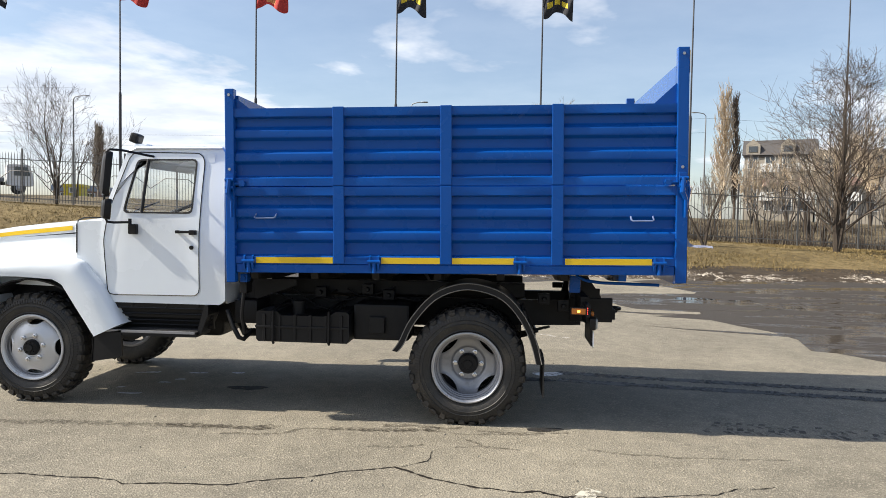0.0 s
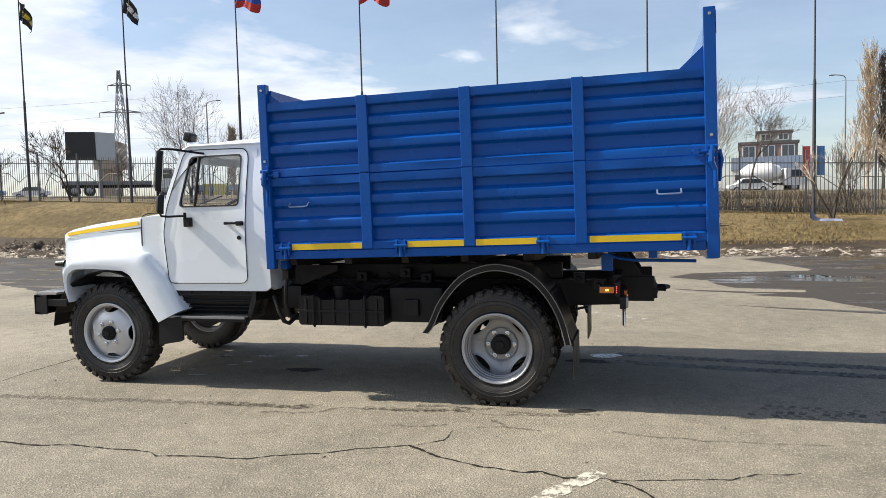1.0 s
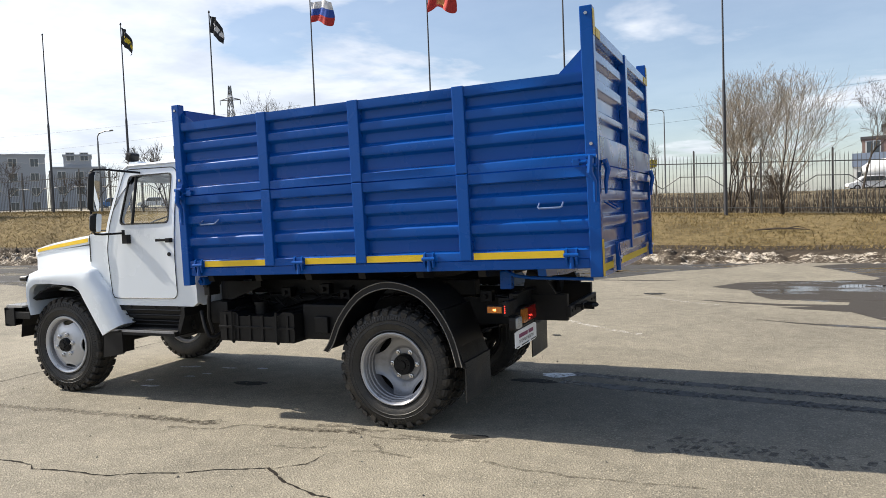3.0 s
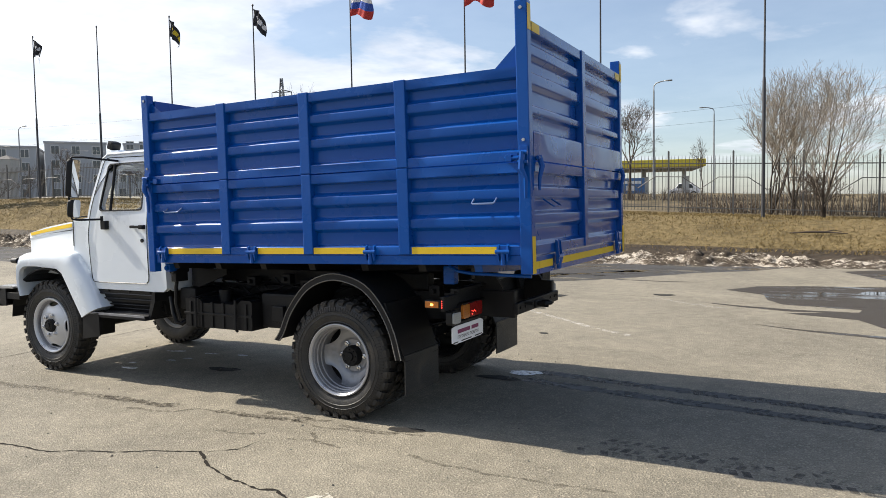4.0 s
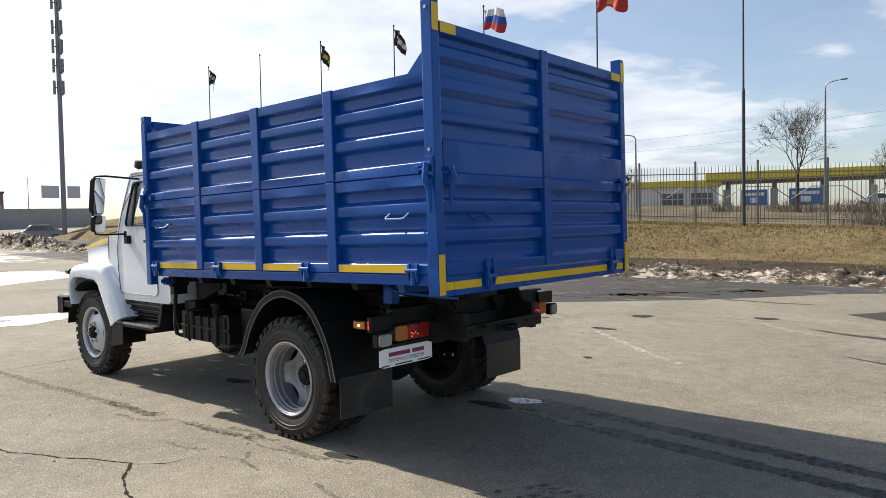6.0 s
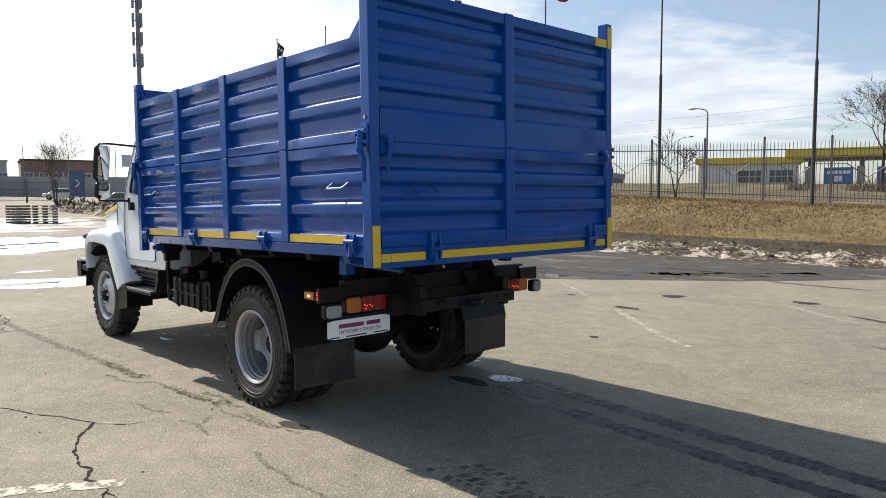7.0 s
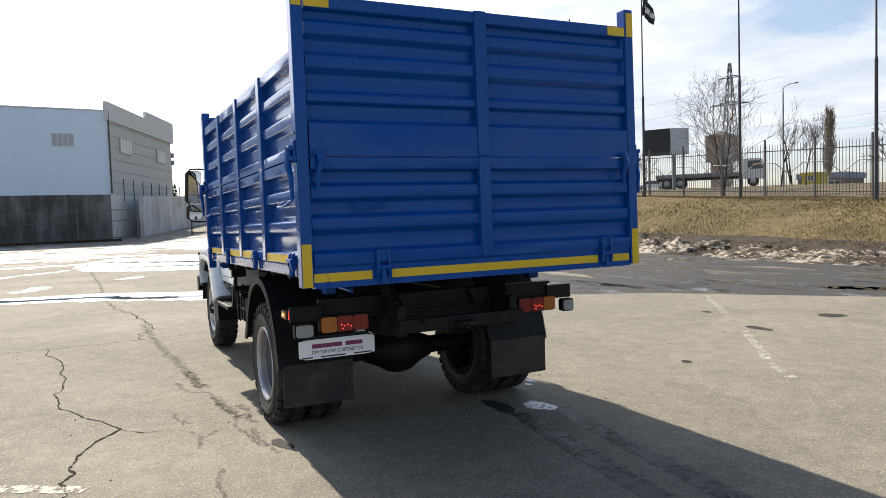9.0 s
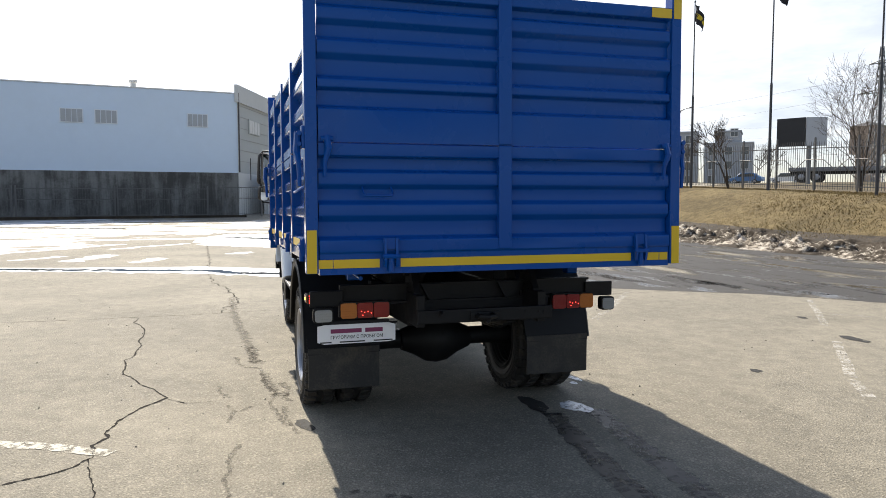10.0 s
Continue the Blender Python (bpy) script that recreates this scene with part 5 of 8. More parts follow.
# lamp on the roof edge
for s in (-1, 1):
    bm = bmesh.new()
    box(bm, -2.93, -2.80, s * 0.74 - 0.05, s * 0.74 + 0.05, 2.21, 2.245, 0.012)
    part("lamp_mount", bm, WHITE, truck)
    bm = bmesh.new()
    box(bm, -2.965, -2.885, s * 0.74 - 0.055, s * 0.74 + 0.055, 2.25, 2.335, 0.02, Matrix.Translation((-2.92, 0, 2.29)) @ Matrix.Rotation(radians(18), 4, "Y") @ Matrix.Translation((2.92, 0, -2.29)))
    rod(bm, (-2.91, s * 0.74, 2.24), (-2.91, s * 0.74, 2.27), 0.015)
    part("roof_lamp", bm, PLASTIC, truck, "small black lamp on the roof edge")

# cowl, bonnet and front
for s in (-1, 1):
    bm = bmesh.new()
    prism(bm, [(-3.365, 1.565), (-3.375, 1.25), (-3.13, 0.93), (-3.10, 0.90), (-3.12, 1.25), (-3.14, 1.58)], *sorted((s * 0.905, s * 0.875)))
    part("cowl_side", bm, WHITE, truck, "white cowl panel behind the bonnet")
bm = bmesh.new()
rings = []
for x, zc, hw, zs in ((-3.10, 1.610, 0.885, 1.57), (-3.20, 1.606, 0.890, 1.565), (-3.37, 1.596, 0.890, 1.555)):
    top = [(x, q * hw, zc - (zc - zs) * abs(q) ** 6) for q in np.linspace(-1, 1, 15)]
    rings.append(top + [(x, hw * 0.98, 1.25), (x, -hw * 0.98, 1.25)])
hull(bm, rings)
part("cowl_top", bm, WHITE, truck, "", 40)
# bonnet: narrower at the nose, with flat sides
bm = bmesh.new()
rings = []
for x, zc, hw, zs in ((-3.375, 1.592, 0.890, 1.540), (-3.62, 1.572, 0.845, 1.516), (-3.90, 1.545, 0.790, 1.488), (-4.20, 1.510, 0.735, 1.455), (-4.40, 1.478, 0.695, 1.423), (-4.455, 1.445, 0.665, 1.392)):
    top = [(x, q * hw, zs + (zc - zs) * (1 - abs(q) ** 5)) for q in np.linspace(-1, 1, 17)]
    rings.append(top + [(x, hw * 1.0, zs - 0.05 - 0.08 * (zc - 1.40)), (x, -hw * 1.0, zs - 0.05 - 0.08 * (zc - 1.40))])
hull(bm, rings)
bonnet = part("bonnet", bm, WHITE, truck, "white bonnet", 40)
for s in (-1, 1):
    bm = bmesh.new()
    pts = []
    for off in (0.003, 0.006):
        pts.append([(x, s * (hw + off), z) for x, hw, z in ((-3.42, 0.882, 1.492), (-4.00, 0.7717, 1.436), (-4.38, 0.6990, 1.392), (-4.38, 0.6990, 1.424), (-4.00, 0.7717, 1.470), (-3.42, 0.882, 1.530))])
    hull(bm, pts)
    part("bonnet_stripe", bm, YELLOW, bonnet, "yellow reflective stripe")
bm = bmesh.new()
rings = []
for x, hw in ((-3.375, 0.878), (-3.62, 0.835), (-3.90, 0.780), (-4.20, 0.725), (-4.42, 0.682)):
    rings.append([(x, -hw, 1.0), (x, -hw, 1.385 + 0.075 * (x + 4.42)), (x, hw, 1.385 + 0.075 * (x + 4.42)), (x, hw, 1.0)])
hull(bm, rings)
part("engine_bay_side", bm, WHITE, truck, "white panels below the bonnet", 30)
bm = bmesh.new()
prism(bm, [(-0.66, 0.93), (0.66, 0.93), (0.64, 1.40), (-0.64, 1.40)], -4.47, -4.41, "x")
grille = part("grille_panel", bm, WHITE, truck)
for k in range(6):
    bm = bmesh.new()
    box(bm, -4.485, -4.465, -0.40, 0.40, 1.02 + 0.052 * k, 1.045 + 0.052 * k, 0.004)
    part("grille_slat", bm, PLASTIC, grille)
for s in (-1, 1):
    bm = bmesh.new()
    rod(bm, (-4.46, s * 0.54, 1.13), (-4.50, s * 0.54, 1.13), 0.10, 0.095, 24)
    part("headlamp", bm, LENS, grille, "round headlamp", 40)

for s in (-1, 1):
    bm = bmesh.new()
    prism(bm, [(-3.378, 1.30), (-3.366, 1.30), (-3.364, 1.55), (-3.376, 1.55)], *sorted((s * 0.860, s * 0.9075)))
    tube(bm, [(-3.371, s * 0.899, 1.548), (-3.371, s * 0.880, 1.578), (-3.371, s * 0.80, 1.598), (-3.371, s * 0.4, 1.604)], 0.006, 6)
    part("bonnet_gap", bm, SEAL, bonnet)

# front mudguards
FO = [(-4.140, 0.775), (-4.215, 0.93), (-4.235, 1.10), (-4.195, 1.185), (-4.10, 1.222), (-3.76, 1.258), (-3.44, 1.262), (-3.30, 1.235), (-3.10, 1.005), (-2.935, 0.708)]
FI = [(-3.165, 0.600), (-3.30, 0.805), (-3.45, 1.035), (-3.53, 1.075), (-3.84, 1.092), (-4.06, 1.088), (-4.135, 1.045), (-4.155, 0.98), (-4.150, 0.88), (-4.125, 0.775)]
for s in (-1, 1):
    bm = bmesh.new()
    # the flat flank with its wheel arch
    fo = [Vector(p) for p in FO]
    fi = [Vector(p) for p in FI][::-1]

    def along(pl, n):
        ln = [(q - p).length for p, q in zip(pl, pl[1:])]
        out = []
        for i in range(n):
            d = sum(ln) * i / (n - 1)
            k = 0
            while k < len(ln) - 1 and d > ln[k]:
                d -= ln[k]
                k += 1
            out.append(pl[k].lerp(pl[k + 1], min(1, d / ln[k])))
        return out

    oo, ii = along(fo, 48), along(fi, 48)
    YO, YI = 1.005, 0.60
    rings = []
    for p, q in zip(oo, ii):
        n = (p - q)
        soft = p - n.normalized() * min(0.05, n.length * 0.45)
        rim = n.normalized() * min(0.014, n.length * 0.15)
        rings.append([(q.x, s * (YO - 0.05), q.y), (q.x, s * YO, q.y), (q.x + (soft.x - q.x) * 0.6, s * (YO + 0.012), q.y + (soft.y - q.y) * 0.6), (soft.x, s * (YO - 0.004), soft.y), (p.x - rim.x, s * (YO - 0.028), p.y - rim.y), (p.x, s * (YO - 0.075), p.y), (p.x, s * YI, p.y), (q.x, s * YI, q.y)])
    rings = [r[:7] + [(q.x - (q.x - p.x) * 0.55, s * YI, q.y + (p.y - q.y) * 0.55), (q.x - (q.x - p.x) * 0.45, s * (YO - 0.10), q.y + (p.y - q.y) * 0.45)] for r, p, q in zip(rings, oo, ii)]
    hull(bm, rings)
    fender = part("front_mudguard", bm, WHITE, truck, "white front mudguard", 40)
    bm = bmesh.new()
    rod(bm, (-4.17, s * 0.985, 1.142), (-4.27, s * 0.985, 1.142), 0.034, 0.026, 12)
    part("turn_signal", bm, PLASTIC, fender, "small black turn signal")
    bm = bmesh.new()
    prism(bm, [(-3.175, 0.62), (-2.93, 0.66), (-2.925, 0.44), (-2.95, 0.425), (-3.19, 0.385)], *sorted((s * 0.99, s * 0.965)))
    prism(bm, [(-3.18, 0.62), (-3.165, 0.62), (-3.18, 0.39), (-3.195, 0.39)], *sorted((s * 0.99, s * 0.62)))
    part("splash_guard", bm, PLASTIC, fender, "black splash guard")
    # inner wheel housing
    bm = bmesh.new()
    inner_arc = [Vector((-3.77, 0.50)) + Vector((0.60 * math.cos(a), 0.56 * math.sin(a))) for a in np.linspace(math.pi * 0.98, 0.02, 16)]
    hull(bm, [[(p.x, s * 0.60, p.y), (p.x, s * 0.96, p.y), (p.x, s * 0.96, p.y + 0.012), (p.x, s * 0.60, p.y + 0.012)] for p in inner_arc])
    prism(bm, [(-4.30, 0.66), (-3.15, 0.66), (-3.15, 1.2), (-4.30, 1.2)], *sorted((s * 0.60, s * 0.57)))
    part("wheel_housing", bm, BLACK, fender)
    # step below the door
    bm = bmesh.new()
    grooves = []
    for k in range(8):
        yy = 0.73 + 0.03 * k
        grooves += [(s * (yy - 0.006), 0.655), (s * (yy - 0.003), 0.662), (s * (yy + 0.003), 0.662), (s * (yy + 0.006), 0.655)]
    prism(bm, [(s * 0.985, 0.615), (s * 0.70, 0.615), (s * 0.70, 0.655)] + grooves + [(s * 0.985, 0.655)], -3.10, -2.28, "x")
    step = part("cab_step", bm, BLACK, truck, "black step plate below the door")
    bm = bmesh.new()
    prism(bm, [(s * 0.905, 0.895), (s * 0.90, 0.84), (s * 0.86, 0.835), (s * 0.855, 0.76), (s * 0.82, 0.755), (s * 0.80, 0.66), (s * 0.77, 0.66), (s * 0.84, 0.895)], -3.06, -2.20, "x")
    for bx in (-2.88, -2.58, -2.30):
        rod(bm, (bx, s * 0.90, 0.872), (bx, s * 0.915, 0.872), 0.013, seg=8)
    for rz, ry in ((0.842, 0.898), (0.790, 0.872), (0.730, 0.838), (0.690, 0.815)):
        rod(bm, (-3.05, s * ry, rz), (-2.21, s * ry, rz), 0.008, seg=6)
    part("step_apron", bm, PLASTIC, step, "black ribbed apron")
    bm = bmesh.new()
    box(bm, -3.09, -2.29, *sorted((s * 0.982, s * 0.990)), 0.640, 0.6625, 0.002)
    part("step_edge", bm, GRIMY, step, "worn grey edge of the step")
    bm = bmesh.new()
    prism(bm, [(-2.30, 0.625), (-2.26, 0.635), (-2.195, 0.80), (-2.195, 0.88), (-2.225, 0.88)], *sorted((s * 0.94, s * 0.70)))
    part("step_bracket", bm, BLACK, step)
    # mirrors on a tube frame
    bm = bmesh.new()
    tube(bm, [(-2.70, s * 0.875, 2.128), (-2.83, s * 1.15, 2.155), (-2.89, s * 1.225, 2.155), (-2.915, s * 1.245, 2.13), (-2.925, s * 1.25, 1.85), (-2.925, s * 1.25, 1.62), (-2.91, s * 1.235, 1.575), (-2.89, s * 1.17, 1.568), (-2.87, s * 0.97, 1.57)], 0.010, 8)
    mirror = part("mirror_frame", bm, PLASTIC, truck, "black tubular mirror arm", 60)
    bm = bmesh.new()
    box(bm, -2.885, -2.815, *sorted((s * 0.915, s * 0.965)), 1.47, 1.555, 0.008)
    rod(bm, (-2.87, s * 0.955, 1.54), (-2.87, s * 0.955, 1.60), 0.014)
    part("mirror_bracket", bm, PLASTIC, mirror)
    for mz0, mz1, mw, nm in ((1.775, 2.140, 0.20, "main_mirror"), (1.590, 1.760, 0.19, "wide_mirror")):
        bm = bmesh.new()
        out = shaped([(-mw / 2, mz0), (mw / 2, mz0), (mw / 2, mz1), (-mw / 2, mz1)], 32, 0.035)
        zm = (mz0 + mz1) / 2
        R3 = Matrix.Translation((-2.915, s * 1.185, zm)) @ Matrix.Rotation(radians(-s * 35), 4, "Z") @ Matrix.Rotation(radians(5), 4, "Y") @ Matrix.Translation((0, 0, -zm))
        hull(bm, [[R3 @ Vector((d, u * k, zc + (z - zc) * k)) for u, z in out] for zc in ((mz0 + mz1) / 2,) for d, k in ((0.0, 0.98), (-0.02, 1.0), (-0.05, 0.92), (-0.062, 0.7))])
        part(nm, bm, PLASTIC, mirror, "black-backed mirror", 40)
        bm = bmesh.new()
        hull(bm, [[R3 @ Vector((d, u * 0.92, (mz0 + mz1) / 2 + (z - (mz0 + mz1) / 2) * 0.95)) for u, z in out] for d in (-0.004, 0.0025)])
        part("mirror_glass", bm, MIRROR, mirror)
# bumper
bm = bmesh.new()
prism(bm, [(-4.545, 0.655), (-4.545, 0.84), (-4.52, 0.845), (-4.47, 0.835), (-4.47, 0.82), (-4.52, 0.82), (-4.53, 0.68), (-4.47, 0.665), (-4.47, 0.65)], -1.0, 1.0)
bumper = part("bumper", bm, BLACK, truck, "black steel channel bumper")
for s in (-1, 1):
    bm = bmesh.new()
    box(bm, -4.54, -4.40, *sorted((s * 1.0, s * 0.985)), 0.655, 0.84, 0.004)
    box(bm, -4.50, -4.18, *sorted((s * 0.99, s * 0.955)), 0.73, 0.80, 0.006)
    part("bumper_end", bm, BLACK, bumper)
    bm = bmesh.new()
    teeth = []
    for k in range(9):
        teeth += [(-4.525 + 0.025 * k, 0.862), (-4.522 + 0.025 * k, 0.869), (-4.512 + 0.025 * k, 0.869), (-4.509 + 0.025 * k, 0.862)]
    prism(bm, [(-4.30, 0.862), (-4.30, 0.842), (-4.535, 0.842), (-4.535, 0.862)] + teeth, *sorted((s * 0.985, s * 0.55)))
    part("step_tread", bm, STEEL, bumper, "checker-plate step on the bumper")


# ---- marks on the yard ----
def blot(name, x, y, rx, ry, material, label, seed, z=0.004, turn=0.0):
    rnd = random.Random(seed)
    bm = bmesh.new()
    n = 28
    ph = [rnd.uniform(0, 6.28) for _ in range(3)]
    ring = []
    for i in range(n):
        a = 2 * math.pi * i / n
        k = 1 + 0.14 * math.sin(2 * a + ph[0]) + 0.10 * math.sin(3 * a + ph[1]) + 0.07 * math.sin(7 * a + ph[2])
        u, v = rx * k * math.cos(a), ry * k * math.sin(a)
        c, s = math.cos(turn), math.sin(turn)
        ring.append(bm.verts.new((x + u * c - v * s, y + u * s + v * c, ground_z(x, y) + z)))
    bm.faces.new(ring)
    tagged(part(name, bm, material), label, "ground mark", kind="structure")


OIL = patchy("wet_oil_stain", (0.010, 0.009, 0.008), 0.26, 0.50, 9.0, 0.85, 0.92)
SLUSH = patchy("wet_white_slush", (0.62, 0.64, 0.66), 0.30, 0.56, 22.0, 0.35, 0.9)
WETDARK = wet_film("wet_dark_asphalt", 0.92, 0.20, 0.40, 0.7, 0.50, (0.044, 0.038, 0.032))
WETGREY = wet_film("damp_grey_asphalt", 0.90, 0.30, 0.52, 0.9, 0.56, (0.050, 0.047, 0.044))
PUDDLE = wet_film("patchy_melt_water", 0.95, 0.40, 0.50, 1.1, 0.42, (0.030, 0.028, 0.026))
POOL = surface("shallow_standing_water", (0.020, 0.020, 0.020), 0.05, var=0.1, spec=0.5)
# white base colour carries the glare of wet slush and water
GLARE = patchy("slush_water_painted_glare", (0.74, 0.75, 0.76), 0.30, 0.40, 1.3, 0.32, 1.0)


YARD = dict(category="ground mark", kind="structure")
JAGGED = dict(label="dark jagged crack in the asphalt", **YARD)
# the crack that runs along the lane, its fork and the spur towards the rear wheel
ribbon("crack", [(-4.75, -2.84), (-4.33, -2.85), (-4.04, -2.73), (-3.45, -2.63), (-3.05, -2.65), (-2.74, -2.60), (-2.10, -2.62), (-2.01, -2.68), (-1.67, -2.62), (-1.38, -2.61), (-1.22, -2.52), (-0.88, -2.40), (-0.69, -2.28), (-0.41, -2.15)], 0.012, CRACK, 0.003, 0.025, 0.03, 3, 0.8, **JAGGED)
ribbon("crack", [(-0.41, -2.15), (-0.30, -2.09), (-0.20, -2.02), (-0.19, -1.91), (-0.20, -1.80)], 0.008, CRACK, 0.003, 0.03, 0.03, 4, 0.8, label="thin side crack in the asphalt", **YARD)
ribbon("crack", [(-0.41, -2.15), (-0.22, -2.30), (0.02, -2.40), (0.20, -2.46), (0.42, -2.50), (0.52, -2.47), (0.66, -2.54), (0.90, -2.50), (1.04, -2.58), (1.14, -2.72), (1.24, -2.95), (1.5, -3.3), (1.9, -3.9)], 0.016, CRACK, 0.003, 0.025, 0.03, 5, 0.8, **JAGGED)
ribbon("crack", [(0.92, -2.50), (1.18, -2.49), (1.32, -2.44), (1.60, -2.37), (2.0, -2.2)], 0.007, CRACK, 0.003, 0.04, 0.03, 6, 0.9, label="thin side crack in the asphalt", **YARD)
ribbon("crack", [(-4.85, -1.75), (-5.35, -1.78), (-5.79, -1.50), (-7.0, -1.60), (-8.2, -1.76), (-8.7, -1.95), (-10.2, -2.02), (-11.2, -2.10), (-13.4, -2.10), (-18.9, -2.3), (-24.0, -2.4)], 0.016, CRACK, 0.003, 0.07, 0.04, 7, 0.8, **JAGGED)
ribbon("crack", [(-1.14, 7.32), (-0.18, 7.33), (0.73, 7.24), (1.5, 7.35)], 0.010, CRACK, 0.003, 0.03, 0.04, 8, 0.8, label="thin crack in the asphalt", **YARD)
ribbon("seam", [(-5.0, -9.0), (-4.80, -3.6), (-4.82, -2.2), (-4.95, -0.8), (-5.1, 3.5), (-5.2, 7.5)], 0.011, CRACK, 0.002, 0.02, 0.06, 9, 0.7, label="straight joint between two asphalt lanes", **YARD)
SILTLINES = (([(-6.5, -1.62), (-4.6, -1.59), (-3.2, -1.51), (-2.36, -1.45), (-1.85, -1.42), (-1.45, -1.40)], 0.10), ([(-2.36, -1.47), (-2.1, -1.45), (-1.85, -1.43), (-1.49, -1.43)], 0.09), ([(-1.83, -1.62), (-1.55, -1.58), (-1.36, -1.53), (-1.24, -1.38), (-0.97, -1.38), (-0.53, -1.36), (-0.19, -1.28)], 0.045),
             ([(-1.05, -1.36), (-0.62, -1.345), (-0.26, -1.30)], 0.08), ([(-0.30, -1.30), (0.04, -1.38), (0.30, -1.33), (0.6, -1.27)], 0.035), ([(-0.70, -1.76), (-0.47, -1.76), (-0.28, -1.66)], 0.03), ([(-0.05, -1.68), (0.13, -1.64), (0.42, -1.70)], 0.03), ([(0.02, -1.50), (0.10, -1.58), (0.16, -1.63)], 0.04),
             ([(-0.65, -1.24), (-0.42, -1.20), (-0.20, -1.24)], 0.06), ([(-0.28, -1.22), (-0.12, -1.26), (-0.02, -1.20)], 0.06), ([(0.1, -1.26), (0.45, -1.28), (0.8, -1.22)], 0.04), ([(0.9, -1.62), (1.5, -1.70), (2.3, -1.66)], 0.03))
for i, (pts, w) in enumerate(SILTLINES):
    ribbon("silt_line", pts, w, SILT, 0.0025, 0.030, 0.03, 9 + i, 0.60, label="streak of dark silt left by melt water", **YARD)
# wet ground: the pool behind the truck, its streaks, and the damp strip along the bank
patch("wet_patch", [(1.70, 8.75), (2.2, 9.55), (3.0, 9.85), (4.6, 10.15), (4.75, 10.5), (4.35, 11.7), (3.7, 13.3), (5.6, 14.7), (26, 14.9), (26, 5.5), (14, 3.6), (9, 2.4), (6.5, 1.8), (4.9, 2.25), (4.55, 2.8), (4.27, 2.9), (4.45, 3.8), (4.35, 4.5), (4.0, 5.1), (3.75, 5.68), (2.85, 6.0), (3.35, 6.25), (3.80, 6.45), (3.85, 6.72), (2.75, 7.0), (2.5, 7.5), (2.4, 8.2)], WETDARK, "dark wet patch of melt water on the asphalt", 0.002, 0.05, 3)
patch("wet_patch", [(1.52, 6.83), (2.3, 6.58), (3.0, 6.42), (3.7, 6.42), (3.4, 6.28), (2.9, 6.20), (2.2, 6.45)], WETDARK, "thin streak of melt water on the asphalt", 0.0022, 0.03, 4)
patch("wet_patch", [(2.48, 4.82), (3.1, 4.58), (3.76, 4.44), (4.4, 4.30), (4.4, 4.08), (3.7, 4.28), (3.0, 4.50)], WETDARK, "thin streak of melt water on the asphalt", 0.0024, 0.03, 5)
patch("wet_patch", [(-0.9, 10.05), (0.2, 9.95), (1.2, 9.95), (0.3, 9.80), (-0.6, 9.9)], WETDARK, "thin streak of melt water on the asphalt", 0.0024, 0.03, 6)
patch("wet_patch", [(-45, 11.4), (-32, 10.2), (-20, 8.6), (-13, 6.6), (-9, 4.5), (-6.0, 4.7), (-5.1, 5.9), (-4.4, 6.95), (-3.4, 7.7), (-2.6, 8.4), (-1.2, 9.6), (-0.2, 10.75), (0.65, 11.95), (1.9, 12.95), (2.9, 14.6), (-45, 14.9)], WETGREY, "damp strip of asphalt along the foot of the bank", 0.0022, 0.10, 7)
ribbon("puddle", [(-9.5, 4.4), (-7.4, 5.9), (-6.0, 7.4), (-4.7, 8.6), (-3.4, 9.8), (-2.4, 10.8), (-1.2, 11.8)], 1.7, PUDDLE, 0.0032, 0.30, 0.08, 31, 0.06, label="shallow puddle reflecting the fence and sky", **YARD)
for i, (pts, w) in enumerate((([(3.9, 8.95), (4.4, 9.15), (4.75, 9.1)], 0.28), ([(5.0, 8.9), (5.5, 8.95)], 0.2), ([(5.3, 7.6), (6.1, 7.8)], 0.16), ([(6.9, 6.6), (8.3, 6.9)], 0.2))):
    ribbon("puddle", pts, w, POOL, 0.0036, 0.20, 0.06, 71 + i, 0.5, label="small puddle of open melt water", **YARD)
ribbon("puddle", [(-3.04, 9.6), (-2.45, 10.38), (-1.9, 11.28), (-1.24, 11.97), (-0.57, 12.01)], 0.55, POOL, 0.0040, 0.40, 0.06, 76, 0.25, label="shallow puddle reflecting the snow bank", **YARD)
# slush and melt water ahead of the truck, with the glare painted white
patch("slush_sheet", [(-13.4, -8.2), (-13.05, -6.7), (-12.6, -5.2), (-12.05, -2.1), (-11.5, -1.2), (-10.75, 0.0), (-10.3, 1.2), (-9.5, 1.5), (-9.15, 0.6), (-8.95, -0.2), (-9.3, -0.6), (-10.35, -2.05), (-11.5, -4.6), (-12.1, -6.4), (-12.5, -8.2)], GLARE, "long band of slush and water across the lane, its glare painted white", 0.002, 0.12, 8)
ribbon("melt_channel", [(-12.95, -8.0), (-12.6, -6.6), (-12.05, -5.0), (-11.45, -3.3), (-11.2, -2.1), (-10.4, -1.5), (-10.05, -0.6), (-9.9, 0.2)], 0.30, POOL, 0.0045, 0.10, 0.06, 41, 0.5, label="dark run of open water in the slush", **YARD)
patch("slush_sheet", [(-19.6, -2.4), (-18.1, -0.6), (-17.4, 1.3), (-19.2, 3.6), (-20.5, 6.0), (-24.5, 6.4), (-26.4, 2.7), (-26.2, -1.7), (-23.7, -2.5)], GLARE, "broad sheet of slush and water on the yard, its glare painted white", 0.002, 0.5, 9)
